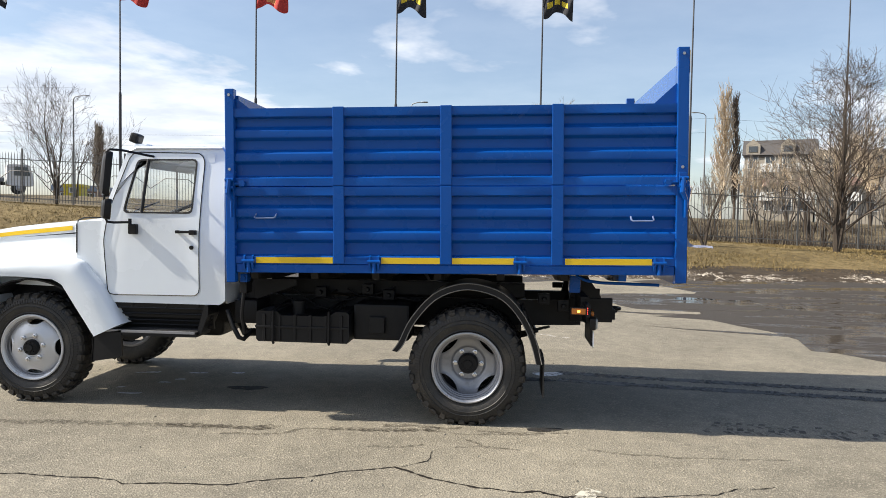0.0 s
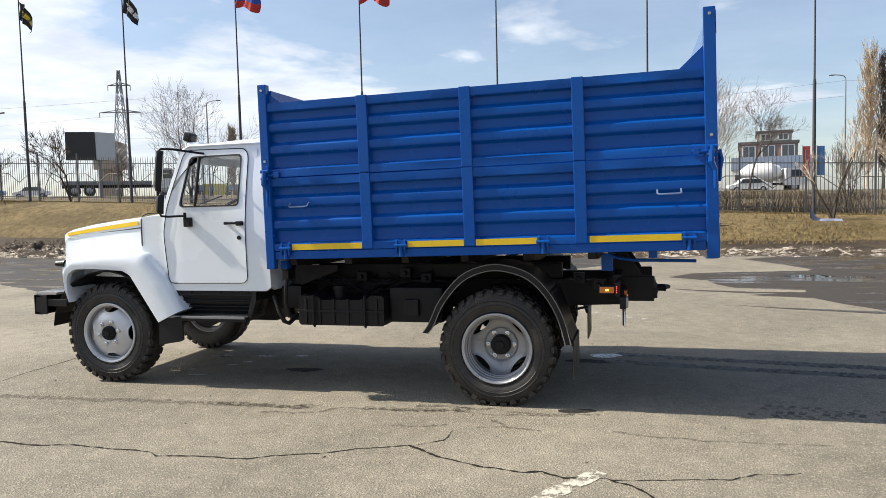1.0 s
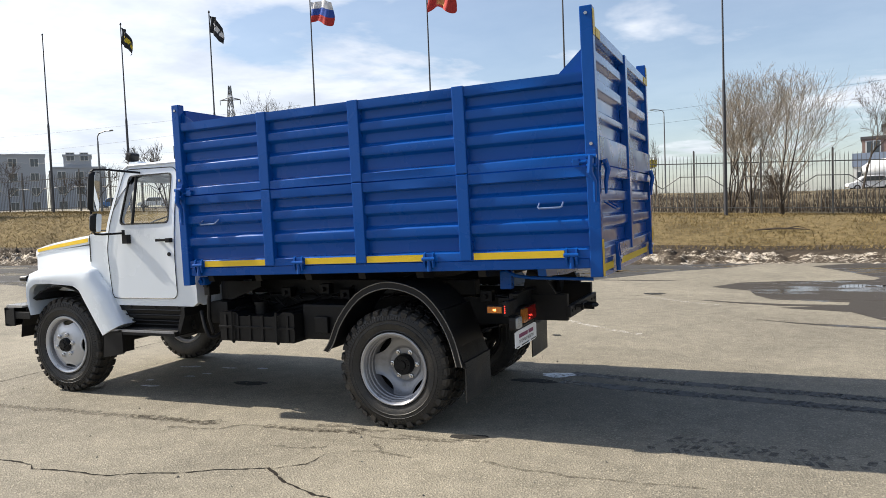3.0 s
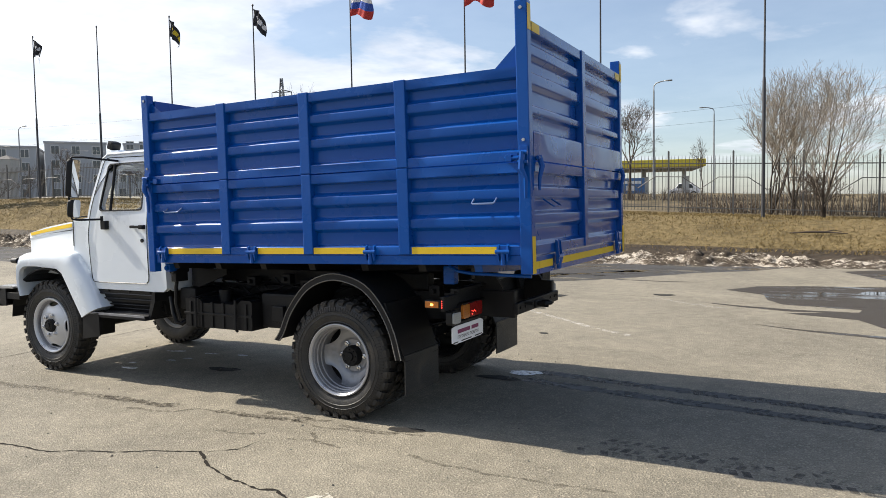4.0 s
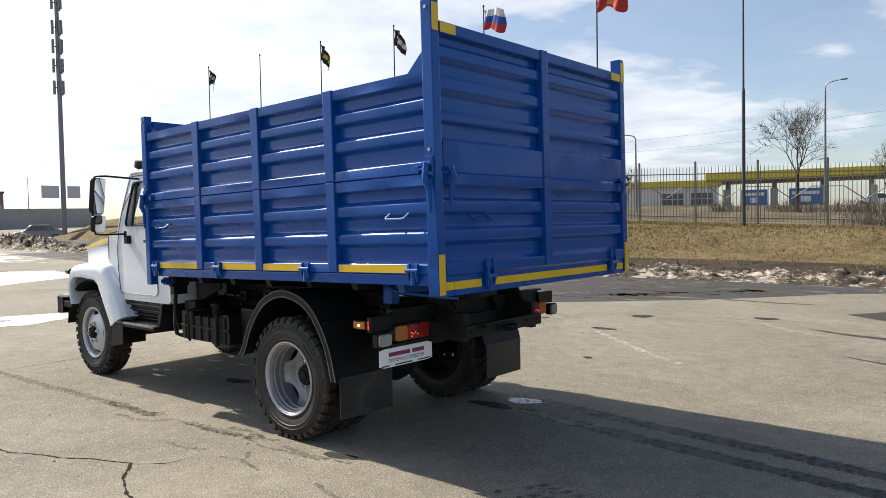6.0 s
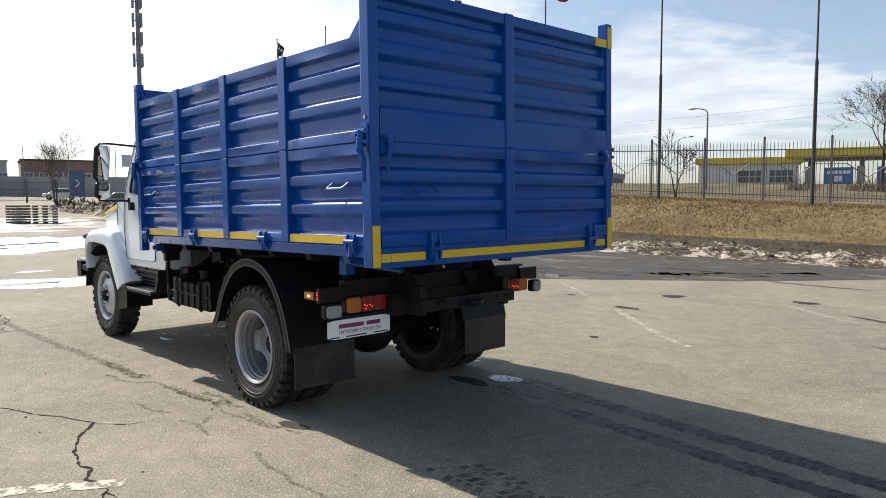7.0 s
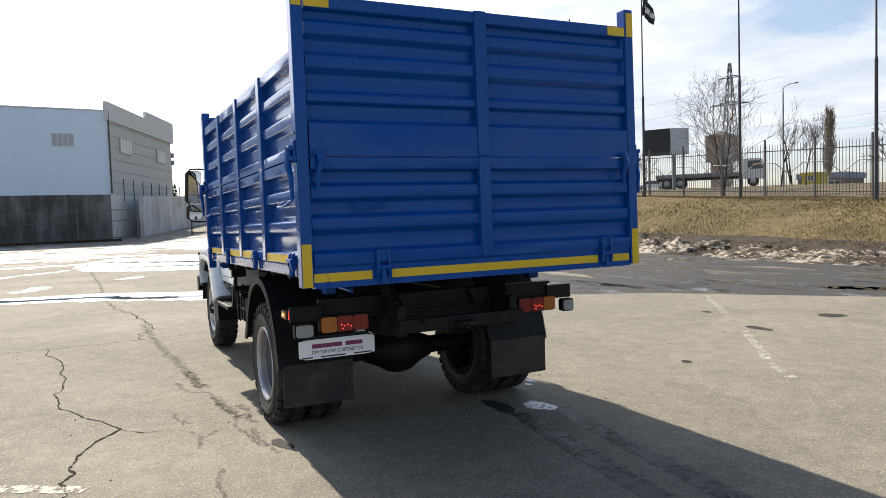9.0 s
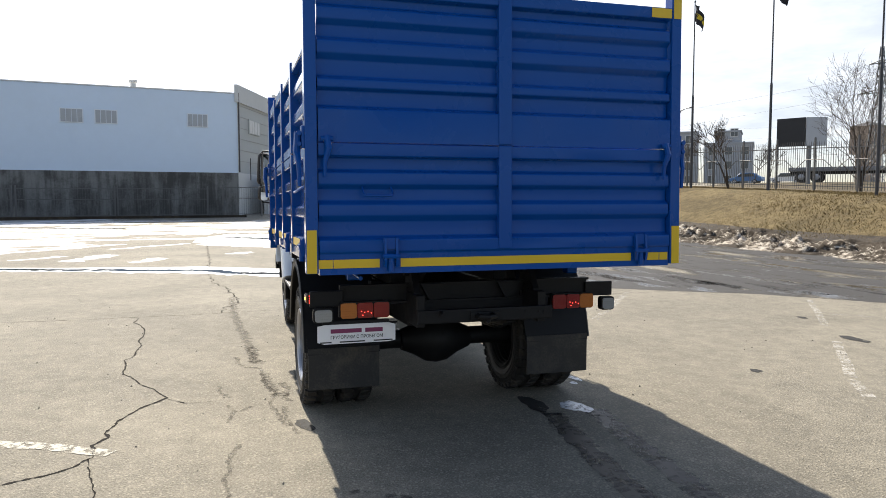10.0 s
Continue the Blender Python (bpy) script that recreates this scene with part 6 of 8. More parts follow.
for i, (pts, w) in enumerate((([(-24.2, -1.6), (-22.4, 0.2), (-21.6, 1.4), (-22.4, 3.6)], 0.45), ([(-20.6, -1.2), (-19.8, 0.6), (-20.4, 2.0)], 0.25), ([(-36.0, -13.5), (-34.0, -9.0), (-33.0, -6.5)], 0.5))):
    ribbon("melt_channel", pts, w, POOL, 0.0045, 0.25, 0.08, 44 + i, 0.6, label="dark run of open water in the slush", **YARD)
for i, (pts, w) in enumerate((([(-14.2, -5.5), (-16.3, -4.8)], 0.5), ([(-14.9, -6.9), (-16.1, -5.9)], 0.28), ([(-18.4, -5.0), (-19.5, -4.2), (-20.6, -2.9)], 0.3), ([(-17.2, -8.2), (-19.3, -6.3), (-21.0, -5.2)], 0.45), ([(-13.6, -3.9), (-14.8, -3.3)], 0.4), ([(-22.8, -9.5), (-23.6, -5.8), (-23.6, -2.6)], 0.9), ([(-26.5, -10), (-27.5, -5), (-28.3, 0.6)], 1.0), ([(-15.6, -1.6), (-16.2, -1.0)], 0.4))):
    ribbon("slush_sheet", pts, w, GLARE, 0.0024, 0.25, 0.08, 50 + i, 0.5, label="streak of slush and water on the yard, its glare painted white", **YARD)
blot("slush_spot", -12.3, 0.35, 0.16, 0.42, SLUSH, "small patch of white wet slush", 60, 0.004)
for i, (pts, w) in enumerate((([(0.36, -3.35), (0.62, -2.78), (0.86, -2.40)], 0.12), ([(-2.85, 3.02), (-4.0, 3.95), (-5.25, 4.95)], 0.10), ([(-3.55, 7.2), (-2.5, 6.35), (-1.6, 5.6)], 0.09), ([(-0.73, 4.92), (0.0, 4.28), (0.63, 3.72)], 0.10), ([(0.7, 3.66), (1.2, 3.32)], 0.10), ([(-2.42, 6.33), (-1.95, 6.78), (-1.60, 7.14)], 0.06), ([(0.72, 7.15), (1.45, 6.52), (2.0, 6.16)], 0.09), ([(-9.6, 6.0), (-7.2, 8.4)], 0.09))):
    ribbon("painted_line", pts, w, FRESHPAINT if i == 0 else OLDPAINT, 0.0035, 0.01, 0.06, 20 + i, 0.1, label="worn white parking line", **YARD)
TRACK = [(0.85, 0.65), (1.7, 0.53), (2.45, 0.45), (4.5, 0.22), (7.5, -0.05)]
for i, dy in enumerate((0.0, 0.36)):
    ribbon("tyre_track", [(x, y + dy) for x, y in TRACK], 0.15, DAMP, 0.0025, 0.01, 0.06, 30 + i, 0.25, label="damp tyre track on the asphalt", **YARD)


def tread_marks(name, pts, w, n, seed):
    """Wet blocks printed by a tyre."""
    rnd = random.Random(seed)
    bm = bmesh.new()
    (ax, ay), (bx, by) = pts
    d = Vector((bx - ax, by - ay, 0)).normalized()
    s = Vector((-d.y, d.x, 0))
    for i in range(n):
        for side in (-1, 1):
            if rnd.random() < 0.25:
                continue
            c = Vector((ax, ay, 0)).lerp(Vector((bx, by, 0)), (i + 0.5 * (side > 0)) / n)
            p = [c + d * a + s * b for a, b in ((-0.03, side * 0.01), (0.02, side * 0.01), (0.045, side * w / 2), (-0.005, side * w / 2))]
            bm.faces.new([bm.verts.new((q.x, q.y, 0.0032)) for q in (p if side > 0 else p[::-1])])
    tagged(part(name, bm, PRINT), "wet print of a tyre's tread blocks", kind="stuff", category="ground mark")


for (ax, ay), (bx, by) in zip(TRACK, TRACK[1:]):
    for dy in (0.0, 0.36):
        tread_marks("tread_print", ((ax, ay + dy), (bx, by + dy)), 0.19, int((bx - ax) / 0.075), int(ax * 10) + int(dy * 10))
tread_marks("tread_print", ((1.9, -0.98), (4.6, -1.02)), 0.20, 34, 2)
tread_marks("tread_print", ((2.0, -0.80), (3.4, -0.86)), 0.14, 16, 5)


blot("oil_stain", -2.13, -0.19, 0.17, 0.09, OIL, "dark oil spot on the asphalt under the frame", 1)
blot("slush_spot", 0.76, 0.90, 0.16, 0.10, SLUSH, "small patch of white wet slush", 2, 0.005)
blot("oil_stain", 0.60, 0.62, 0.20, 0.09, OIL, "dark wet spot on the asphalt", 3)
blot("oil_stain", 0.62, -1.16, 0.13, 0.06, OIL, "dark wet spot behind the wheel", 4, turn=0.2)
blot("oil_stain", 0.17, 3.07, 0.07, 0.05, OIL, "small dark spot on the asphalt", 5)
blot("oil_stain", -0.94, 6.82, 0.20, 0.15, OIL, "round dark repair spot in the asphalt", 6)
blot("oil_stain", -0.80, 5.23, 0.19, 0.10, OIL, "round dark repair spot in the asphalt", 7)
blot("oil_stain", 0.81, 7.57, 0.17, 0.15, OIL, "round dark repair spot in the asphalt", 8)
blot("oil_stain", -2.2, 5.8, 0.09, 0.06, OIL, "small dark spot on the asphalt", 9)
for i, (x, y, rx, ry) in enumerate(((-3.1, -0.55, 0.10, 0.035), (-2.85, 0.35, 0.09, 0.025), (-2.45, 0.42, 0.07, 0.03), (-3.35, 0.30, 0.12, 0.04), (-3.0, -0.1, 0.06, 0.03), (-2.9, 0.05, 0.05, 0.025), (-3.3, -0.35, 0.05, 0.02), (-0.05, 1.30, 0.10, 0.04), (0.1, 1.22, 0.05, 0.03))):
    blot("slush_spot", x, y, rx, ry, SLUSH, "fleck of white slush under the truck", 40 + i, 0.005, 0.2)
rnd = random.Random(77)
bm = bmesh.new()
for _ in range(420):
    x, y = rnd.uniform(-7, 7), rnd.uniform(-5.2, 9)
    r = rnd.uniform(0.004, 0.013)
    a = rnd.uniform(0, 3)
    vs = [bm.verts.new((x + r * k * math.cos(a + q), y + r * k * math.sin(a + q), 0.001 + h)) for q, k, h in ((0, 1, 0), (2.1, 0.8, 0), (4.2, 1.1, 0), (0.4, 0.2, r * 0.9))]
    for f in ((0, 1, 3), (1, 2, 3), (2, 0, 3)):
        bm.faces.new([vs[i] for i in f])
GRIT = surface("loose_grit", (0.16, 0.145, 0.12), 0.9, var=0.3, island=1.0)
tagged(part("grit", bm, GRIT), "loose crumbs of stone on the asphalt", "grit", kind="stuff")

# ---- flagpoles ----
POLE = surface("galvanised_pole", (0.055, 0.055, 0.06), 0.5, metal=0.3, var=0.2)
FENCE = surface("grey_fence_paint", (0.115, 0.112, 0.108), 0.6, var=0.25)
FLAG = {k: surface(f"flag_{k}", c, 0.85, var=0.12, bump=0.1) for k, c in dict(red=(0.42, 0.035, 0.03), white=(0.62, 0.62, 0.64), blue=(0.03, 0.08, 0.36), black=(0.016, 0.017, 0.022), yellow=(0.55, 0.42, 0.03), gold=(0.50, 0.20, 0.07)).items()}


def flagpole(x, kind):
    y = 21.0
    z = ground_z(x, y)
    pole = thing("flagpole", (x, y, z), label="tall stepped steel flagpole on the bank" + (" with a flag" if kind else ", without a flag"), category="flagpole", group="flagpoles along the bank")
    bm = bmesh.new()
    rod(bm, (0, 0, -0.1), (0, 0, 4.6), 0.062, 0.055, 10)
    part("lower_tube", bm, POLE, pole, smooth=50)
    bm = bmesh.new()
    rod(bm, (0, 0, 4.6), (0, 0, 9.25), 0.036, 0.026, 8)
    rod(bm, (0, 0, 4.52), (0, 0, 4.68), 0.06, 0.045, 10)
    part("upper_tube", bm, POLE, pole, smooth=50)
    bm = bmesh.new()
    lathe(bm, [(0.001, 9.25), (0.045, 9.28), (0.05, 9.32), (0.03, 9.37), (0.001, 9.38)], (0, 0, 0), 10, "z")
    part("finial", bm, POLE, pole)
    if not kind:
        return
    rnd = random.Random(int(x * 7))
    nx, nz = 16, 9
    lx, lz = 1.30, {"red": 1.0, "tricolour": 0.92, "memo": 0.95}.get(kind, 0.85)
    droop = {"red": 0.10, "tricolour": 0.25, "dark": 1.1, "darkyellow": 1.3, "memo": 0.22}[kind]
    bm = bmesh.new()
    grid = []
    for i in range(nx + 1):
        u = i / nx
        col = []
        for j in range(nz + 1):
            v = j / nz
            fall = droop * u * u * 0.55
            shrink = 1 / (1 + droop * 0.9)
            px = 0.03 + u * lx * shrink
            py = 0.16 * u * math.sin(u * 9 + v * 2.2 + x) + 0.05 * math.sin(u * 17 + v * 5)
            pz = 9.15 - v * lz * (1 + 0.12 * math.sin(u * 6 + x)) - fall - 0.05 * math.sin(u * 8 + v)
            col.append(bm.verts.new((px, py, pz)))
        grid.append(col)
    pal = {"red": ["red", "gold"], "tricolour": ["white", "blue", "red"], "dark": ["black", "white"], "darkyellow": ["black", "yellow"], "memo": ["black", "yellow"]}[kind]
    for i in range(nx):
        for j in range(nz):
            f = bm.faces.new((grid[i][j], grid[i + 1][j], grid[i + 1][j + 1], grid[i][j + 1]))
            if kind == "tricolour":
                f.material_index = j * 3 // nz
            elif kind == "red":
                f.material_index = 1 if (5 <= i <= 9 and 3 <= j <= 7) or (i in (7, 8) and j in (1, 2)) else 0
            elif kind == "memo":
                f.material_index = 1 if 4 <= j <= 5 and 2 <= i <= 13 and i % 4 != 1 else 0
            else:
                f.material_index = 1 if (j in (3, 4, 5) and i > 3 and (i + j) % 4) else 0
            f.smooth = True
    part("flag", bm, [FLAG[p] for p in pal], pole, {"red": "red flag with a golden figure", "tricolour": "white, blue and red flag", "dark": "black and white flag, hanging", "darkyellow": "black and yellow flag, hanging", "memo": "black flag with a yellow band"}[kind])


for k, kind in ((-2, ""), (-1, ""), (0, "memo"), (1, "memo"), (2, "red"), (3, "tricolour"), (4, "dark"), (5, "darkyellow"), (6, ""), (7, "dark")):
    flagpole(1.49 - 5.53 * k, kind)

# ---- fence along the bank ----


bm = bmesh.new()
hull(bm, [[(-k, -k, z), (k, -k, z), (k, k, z), (-k, k, z)] for z, k in ((0.10, 0.009), (2.18, 0.009), (2.30, 0.002))])
PICKET = bpy.data.meshes.new("picket")
bm.to_mesh(PICKET)
bm.free()
PICKET.materials.append(FENCE)


def fence_bay(x, w, y):
    z0, z1 = ground_z(x, y), ground_z(x + w, y)
    bay = thing("fence_bay", (x, y, z0), label="grey steel picket fence bay with a zigzag rail", category="fence", group="fence along the bank")
    s = (z1 - z0) / w
    bm = bmesh.new()
    box(bm, -0.032, 0.032, -0.032, 0.032, -0.15, 2.44)
    prism(bm, [(-0.036, 2.44), (0.036, 2.44), (0, 2.48)], -0.036, 0.036)
    part("post", bm, FENCE, bay)
    for h in (0.22, 1.95):
        bm = bmesh.new()
        hull(bm, [[(0.04, -0.015, h + s * 0.04), (0.04, 0.015, h), (0.04, 0.015, h + 0.04), (0.04, -0.015, h + 0.04)], [(w - 0.04, -0.015, h + s * w), (w - 0.04, 0.015, h + s * w), (w - 0.04, 0.015, h + 0.04 + s * w), (w - 0.04, -0.015, h + 0.04 + s * w)]])
        part("rail", bm, FENCE, bay)
    bm = bmesh.new()
    zig = [(0.04, 1.45), (w * 0.22, 1.45), (w * 0.5, 0.98), (w * 0.78, 1.45), (w - 0.04, 1.45)]
    for (a, b), (c, d) in zip(zig, zig[1:]):
        rod(bm, (a, -0.02, b + s * a), (c, -0.02, d + s * c), 0.018, seg=5)
    part("zigzag_rail", bm, FENCE, bay)
    n = 17
    for i in range(n):
        px = 0.10 + (w - 0.20) * i / (n - 1)
        ob = new("picket", PICKET)
        ob.parent = bay
        ob.location = (px, 0, s * px)


for k in range(-20, 10):
    fence_bay(0.2 + 2.42 * k, 2.42, 24.35)

# ---- bare trees ----
BARK = surface("bark", (0.070, 0.057, 0.046), 0.95, var=0.4, grain=30, stain=5, bump=0.4, spec=0.1)
TWIG = surface("bare_twigs", (0.112, 0.090, 0.072), 0.95, var=0.3, island=0.4, spec=0.1)
THICKET = surface("pale_grey_twigs", (0.30, 0.26, 0.21), 0.95, var=0.3, island=0.5, spec=0.1)
POPLAR = surface("poplar_twigs", (0.50, 0.41, 0.30), 0.95, var=0.3, island=0.5, spec=0.1)


def stick(verts, faces, p, q, r0, r1, seg):
    d = q - p
    u, v = frame_of(d)
    i0 = len(verts)
    for c, r in ((p, r0), (q, r1)):
        for k in range(seg):
            a = 2 * math.pi * k / seg
            verts.append(c + (u * math.cos(a) + v * math.sin(a)) * r)
    for k in range(seg):
        j = (k + 1) % seg
        faces.append((i0 + k, i0 + j, i0 + seg + j, i0 + seg + k))


def tree(x, y, height, spread=0.5, stems=1, seed=1, upright=0.25, fork=0.25, levels=5, twig=TWIG, name="bare_tree", label="leafless deciduous tree with a fine crown of twigs", z=None, thick=1.0, kids=(3, 4), leader=False, least=0.006):
    rnd = random.Random(seed)
    base = Vector((x, y, ground_z(x, y) - 0.05 if z is None else z))
    t = thing(name, base, label=label, category="tree")
    wood, fine = ([], []), ([], [])

    def grow(p, d, length, r, level):
        steps = 3 if level < 2 else 2
        cut = wood if level <= 1 else fine
        for i in range(steps):
            bend = Vector((rnd.gauss(0, 1), rnd.gauss(0, 1), rnd.gauss(0, 0.6) + 2.2 * upright)) * (0.09 + 0.025 * level)
            d = (d + bend).normalized()
            q = p + d * (length / steps)
            r2 = r * (0.86 if level < 2 else 0.75)
            stick(*cut, p, q, r, r2, 6 if level <= 1 else (4 if level == 2 else 3))
            if level > 0 and level < levels and i < steps - 1 and rnd.random() < 0.75:
                side(q, d, length * rnd.uniform(0.45, 0.7), r2 * 0.6, level + 1)
            p, r = q, r2
        if level < levels:
            for _ in range(rnd.randint(*kids)):
                side(p, d, length * rnd.uniform(0.55, 0.82), r * rnd.uniform(0.55, 0.8), level + 1)

    def side(p, d, length, r, level):
        u, v = frame_of(d)
        a, k = rnd.uniform(0, 2 * math.pi), spread * rnd.uniform(0.45, 1.15)
        grow(p, (d + (u * math.cos(a) + v * math.sin(a)) * k).normalized(), length, max(r, least), level)

    def lead(p, d, r):
        """One trunk to the top, with rising side branches all along it."""
        n = 13
        for i in range(n):
            d = (d + Vector((rnd.gauss(0, 0.07), rnd.gauss(0, 0.07), 0.12))).normalized()
            q = p + d * (height / n)
            stick(*(wood if i < 9 else fine), p, q, r, r * 0.86, 6)
            p, r = q, r * 0.86
            if i >= 1:
                for _ in range(rnd.randint(2, 3)):
                    side(p - d * rnd.uniform(0, height / n), d, height * (0.42 - 0.026 * i) * rnd.uniform(0.6, 1.1), r * rnd.uniform(0.35, 0.6), 2)

    if leader:
        for s in range(stems):
            lead(Vector((0, 0, 0)), Vector((rnd.gauss(0, 0.10), rnd.gauss(0, 0.10), 1)).normalized(), 0.0125 * height * thick)
        stems = 0
    for s in range(stems):
        a = rnd.uniform(0, 6.28)
        lean = 0.0 if stems == 1 else rnd.uniform(0.12, 0.5)
        d = Vector((math.cos(a) * lean + rnd.gauss(0, 0.04), math.sin(a) * lean + rnd.gauss(0, 0.04), 1)).normalized()
        grow(Vector((0, 0, 0)), d, height * fork * (1.0 if stems == 1 else rnd.uniform(0.7, 1.1)), 0.0135 * height * thick / math.sqrt(stems), 0)
    top = max(v.z for v in fine[0]) if fine[0] else height
    k = height / top
    for nm, (vs, fs), mt in (("trunk", wood, BARK), ("crown", fine, twig)):
        me = bpy.data.meshes.new(nm)
        me.from_pydata([v * k for v in vs], [], fs)
        me.materials.append(mt)
        ob = new(nm, me)
        ob.parent = t
    return t


def poplar(x, y, height, width, seed, twig, label="slender leafless poplar beyond the fence"):
    """A column of steep twigs round one trunk."""
    rnd = random.Random(seed)
    t = thing("poplar", (x, y, ground_z(x, y) - 0.05), label=label, category="tree")
    fine = ([], [])
    spine = [Vector((0, 0, 0))]
    for i in range(10):
        spine.append(spine[-1] + Vector((rnd.gauss(0, 0.04), rnd.gauss(0, 0.04), height / 10)))
    bm = bmesh.new()
    tube(bm, spine, [0.013 * height * 0.82 ** i for i in range(11)], 6)
    part("trunk", bm, twig, t)
    for _ in range(230):
        u = rnd.uniform(0.12, 0.97)
        k = min(9, int(u * 10))
        p = spine[k].lerp(spine[k + 1], u * 10 - k)
        a = rnd.uniform(0, 6.28)
        w = width * (1 - 0.55 * abs(u - 0.35) / 0.65) * rnd.uniform(0.35, 1.0)
        ln = height * rnd.uniform(0.10, 0.20) * (1.15 - 0.5 * u)
        d = Vector((math.cos(a), math.sin(a), 0))
        m = p + d * w * 0.7 + Vector((0, 0, ln * 0.45))
        q = p + d * w + Vector((rnd.gauss(0, 0.06), rnd.gauss(0, 0.06), ln))
        stick(*fine, p, m, 0.034, 0.026, 3)
        stick(*fine, m, q, 0.026, 0.014, 3)
        for _ in range(5):
            s0 = p.lerp(m, rnd.uniform(0.3, 1.0)) if rnd.random() < 0.5 else m.lerp(q, rnd.random())
            stick(*fine, s0, s0 + Vector((rnd.gauss(0, 0.13), rnd.gauss(0, 0.13), rnd.uniform(0.3, 0.8))), 0.019, 0.011, 3)
    me = bpy.data.meshes.new("crown")
    me.from_pydata(fine[0], [], fine[1])
    me.materials.append(twig)
    new("crown", me).parent = t


tree(11.87, 19.76, 7.2, 1.05, 3, 11, 0.20, 0.20, 5, leader=True, kids=(2, 3), thick=1.45, least=0.0065, label="large many-stemmed leafless tree at the foot of the bank")
tree(7.22, 19.3, 3.6, 0.50, 2, 12, 0.45, 0.22, 4, twig=POPLAR, name="bare_shrub", kids=(2, 3), least=0.004, label="small leafless shrub beside a flagpole")
tree(1.50, 24.9, 5.6, 0.42, 6, 13, 0.34, 0.22, 5, twig=THICKET, name="bare_shrub", kids=(2, 3), least=0.005, label="tall many-stemmed leafless shrub by the fence")
tree(2.25, 26.2, 6.0, 0.62, 3, 16, 0.30, 0.28, 5, twig=THICKET, leader=True, kids=(2, 3), least=0.005, label="leafless tree just behind the fence")
tree(3.25, 22.6, 5.3, 0.72, 2, 14, 0.30, 0.25, 5, twig=THICKET, leader=True, kids=(2, 3), thick=1.2, least=0.005, label="leafless tree with low bushy branches before the fence")
tree(3.35, 22.5, 1.9, 0.8, 5, 17, 0.05, 0.30, 4, name="bare_shrub", kids=(2, 3), label="low tangle of bare shoots round a trunk")
tree(8.6, 47.5, 7.4, 0.62, 1, 15, 0.14, 0.36, 5, label="spreading leafless tree beyond the fence")
poplar(19.55, 60.7, 11.3, 1.35, 30, POPLAR)
poplar(21.1, 62.0, 10.8, 0.65, 31, TWIG, "thin dark leafless poplar beyond the fence")
poplar(-36.0, 55.0, 5.9, 0.70, 32, THICKET, "small leafless poplar beyond the fence")
tree(-39.6, 55.0, 7.2, 0.34, 2, 33, 0.8, 0.3, 4, kids=(2, 2), name="poplar", label="leafless poplar with two lopped stems")
for i, (tx, ty, th, st) in enumerate(((13.9, 25.6, 2.6, 3), (16.6, 25.4, 3.0, 3), (9.6, 27.2, 2.6, 3), (19.5, 26.4, 3.8, 3), (15.2, 30.5, 4.6, 3), (12.4, 29.0, 3.6, 3))):
    tree(tx, ty, th * 1.25, 0.40, st + 3, 50 + i, 0.55, 0.16, 4, kids=(2, 3), twig=THICKET, least=0.004, name="bare_shrub", label="leafless thicket along the fence")
for i, (tx, ty, th) in enumerate(((22.0, 44.0, 6.4), (25.5, 46.0, 8.2), (28.5, 45.0, 7.4), (18.5, 42.0, 4.8), (31.5, 48.0, 8.0), (16.5, 43.0, 4.4), (24.0, 40.0, 6.0), (27.0, 41.0, 6.8), (33.5, 45.0, 7.2))):
    tree(tx, ty, th, 0.42, 6, 70 + i, 0.50, 0.17, 4, twig=POPLAR, kids=(2, 3), least=0.011, name="bare_shrub", label="tall pale thicket before the houses")
tree(-22.06, 27.58, 6.9, 0.80, 2, 21, 0.26, 0.26, 5, leader=True, kids=(2, 2), thick=1.2, least=0.008, label="leafless tree behind the fence, forked near its foot")
tree(-30.4, 44.8, 5.6, 0.5, 1, 22, 0.25, 0.35, 5)
tree(-29.0, 40.5, 5.0, 0.5, 1, 29, 0.25, 0.35, 4)
tree(-40.2, 36.5, 3.2, 0.6, 1, 23, 0.15, 0.4, 4, label="small leafless tree behind the fence")
tree(-25.3, 22.6, 3.8, 0.6, 2, 24, 0.2, 0.28, 4, label="small leafless tree by the fence")
tree(-22.4, 22.4, 2.4, 0.6, 1, 25, 0.15, 0.36, 4, label="small leafless tree by the fence")
tree(-35.8, 21.5, 3.1, 0.62, 1, 26, 0.1, 0.36, 4, label="small leafless tree on the bank")
tree(-30.8, 22.8, 2.9, 0.65, 2, 27, 0.1, 0.36, 4, label="small leafless tree on the bank")
tree(-33.3, 22.8, 2.2, 0.62, 1, 28, 0.1, 0.36, 4, label="small leafless tree on the bank")
tree(-7.6, 40.5, 6.5, 0.70, 1, 31, 0.18, 0.26, 5, least=0.006, label="spreading leafless tree before the filling station")
tree(-3.9, 45.0, 4.0, 0.55, 1, 32, 0.2, 0.34, 4)
tree(-10.4, 23.8, 3.0, 0.6, 2, 33, 0.15, 0.3, 4, name="bare_shrub", label="small leafless shrub behind the fence")
tree(-62.6, 14.5, 7.4, 0.55, 3, 34, 0.24, 0.26, 5, least=0.008, kids=(2, 3), label="leafless tree by the yard gate")
tree(-58.0, 30.0, 4.4, 0.55, 2, 35, 0.2, 0.3, 4)
tree(-66.0, 38.0, 5.0, 0.55, 2, 36, 0.2, 0.3, 4)

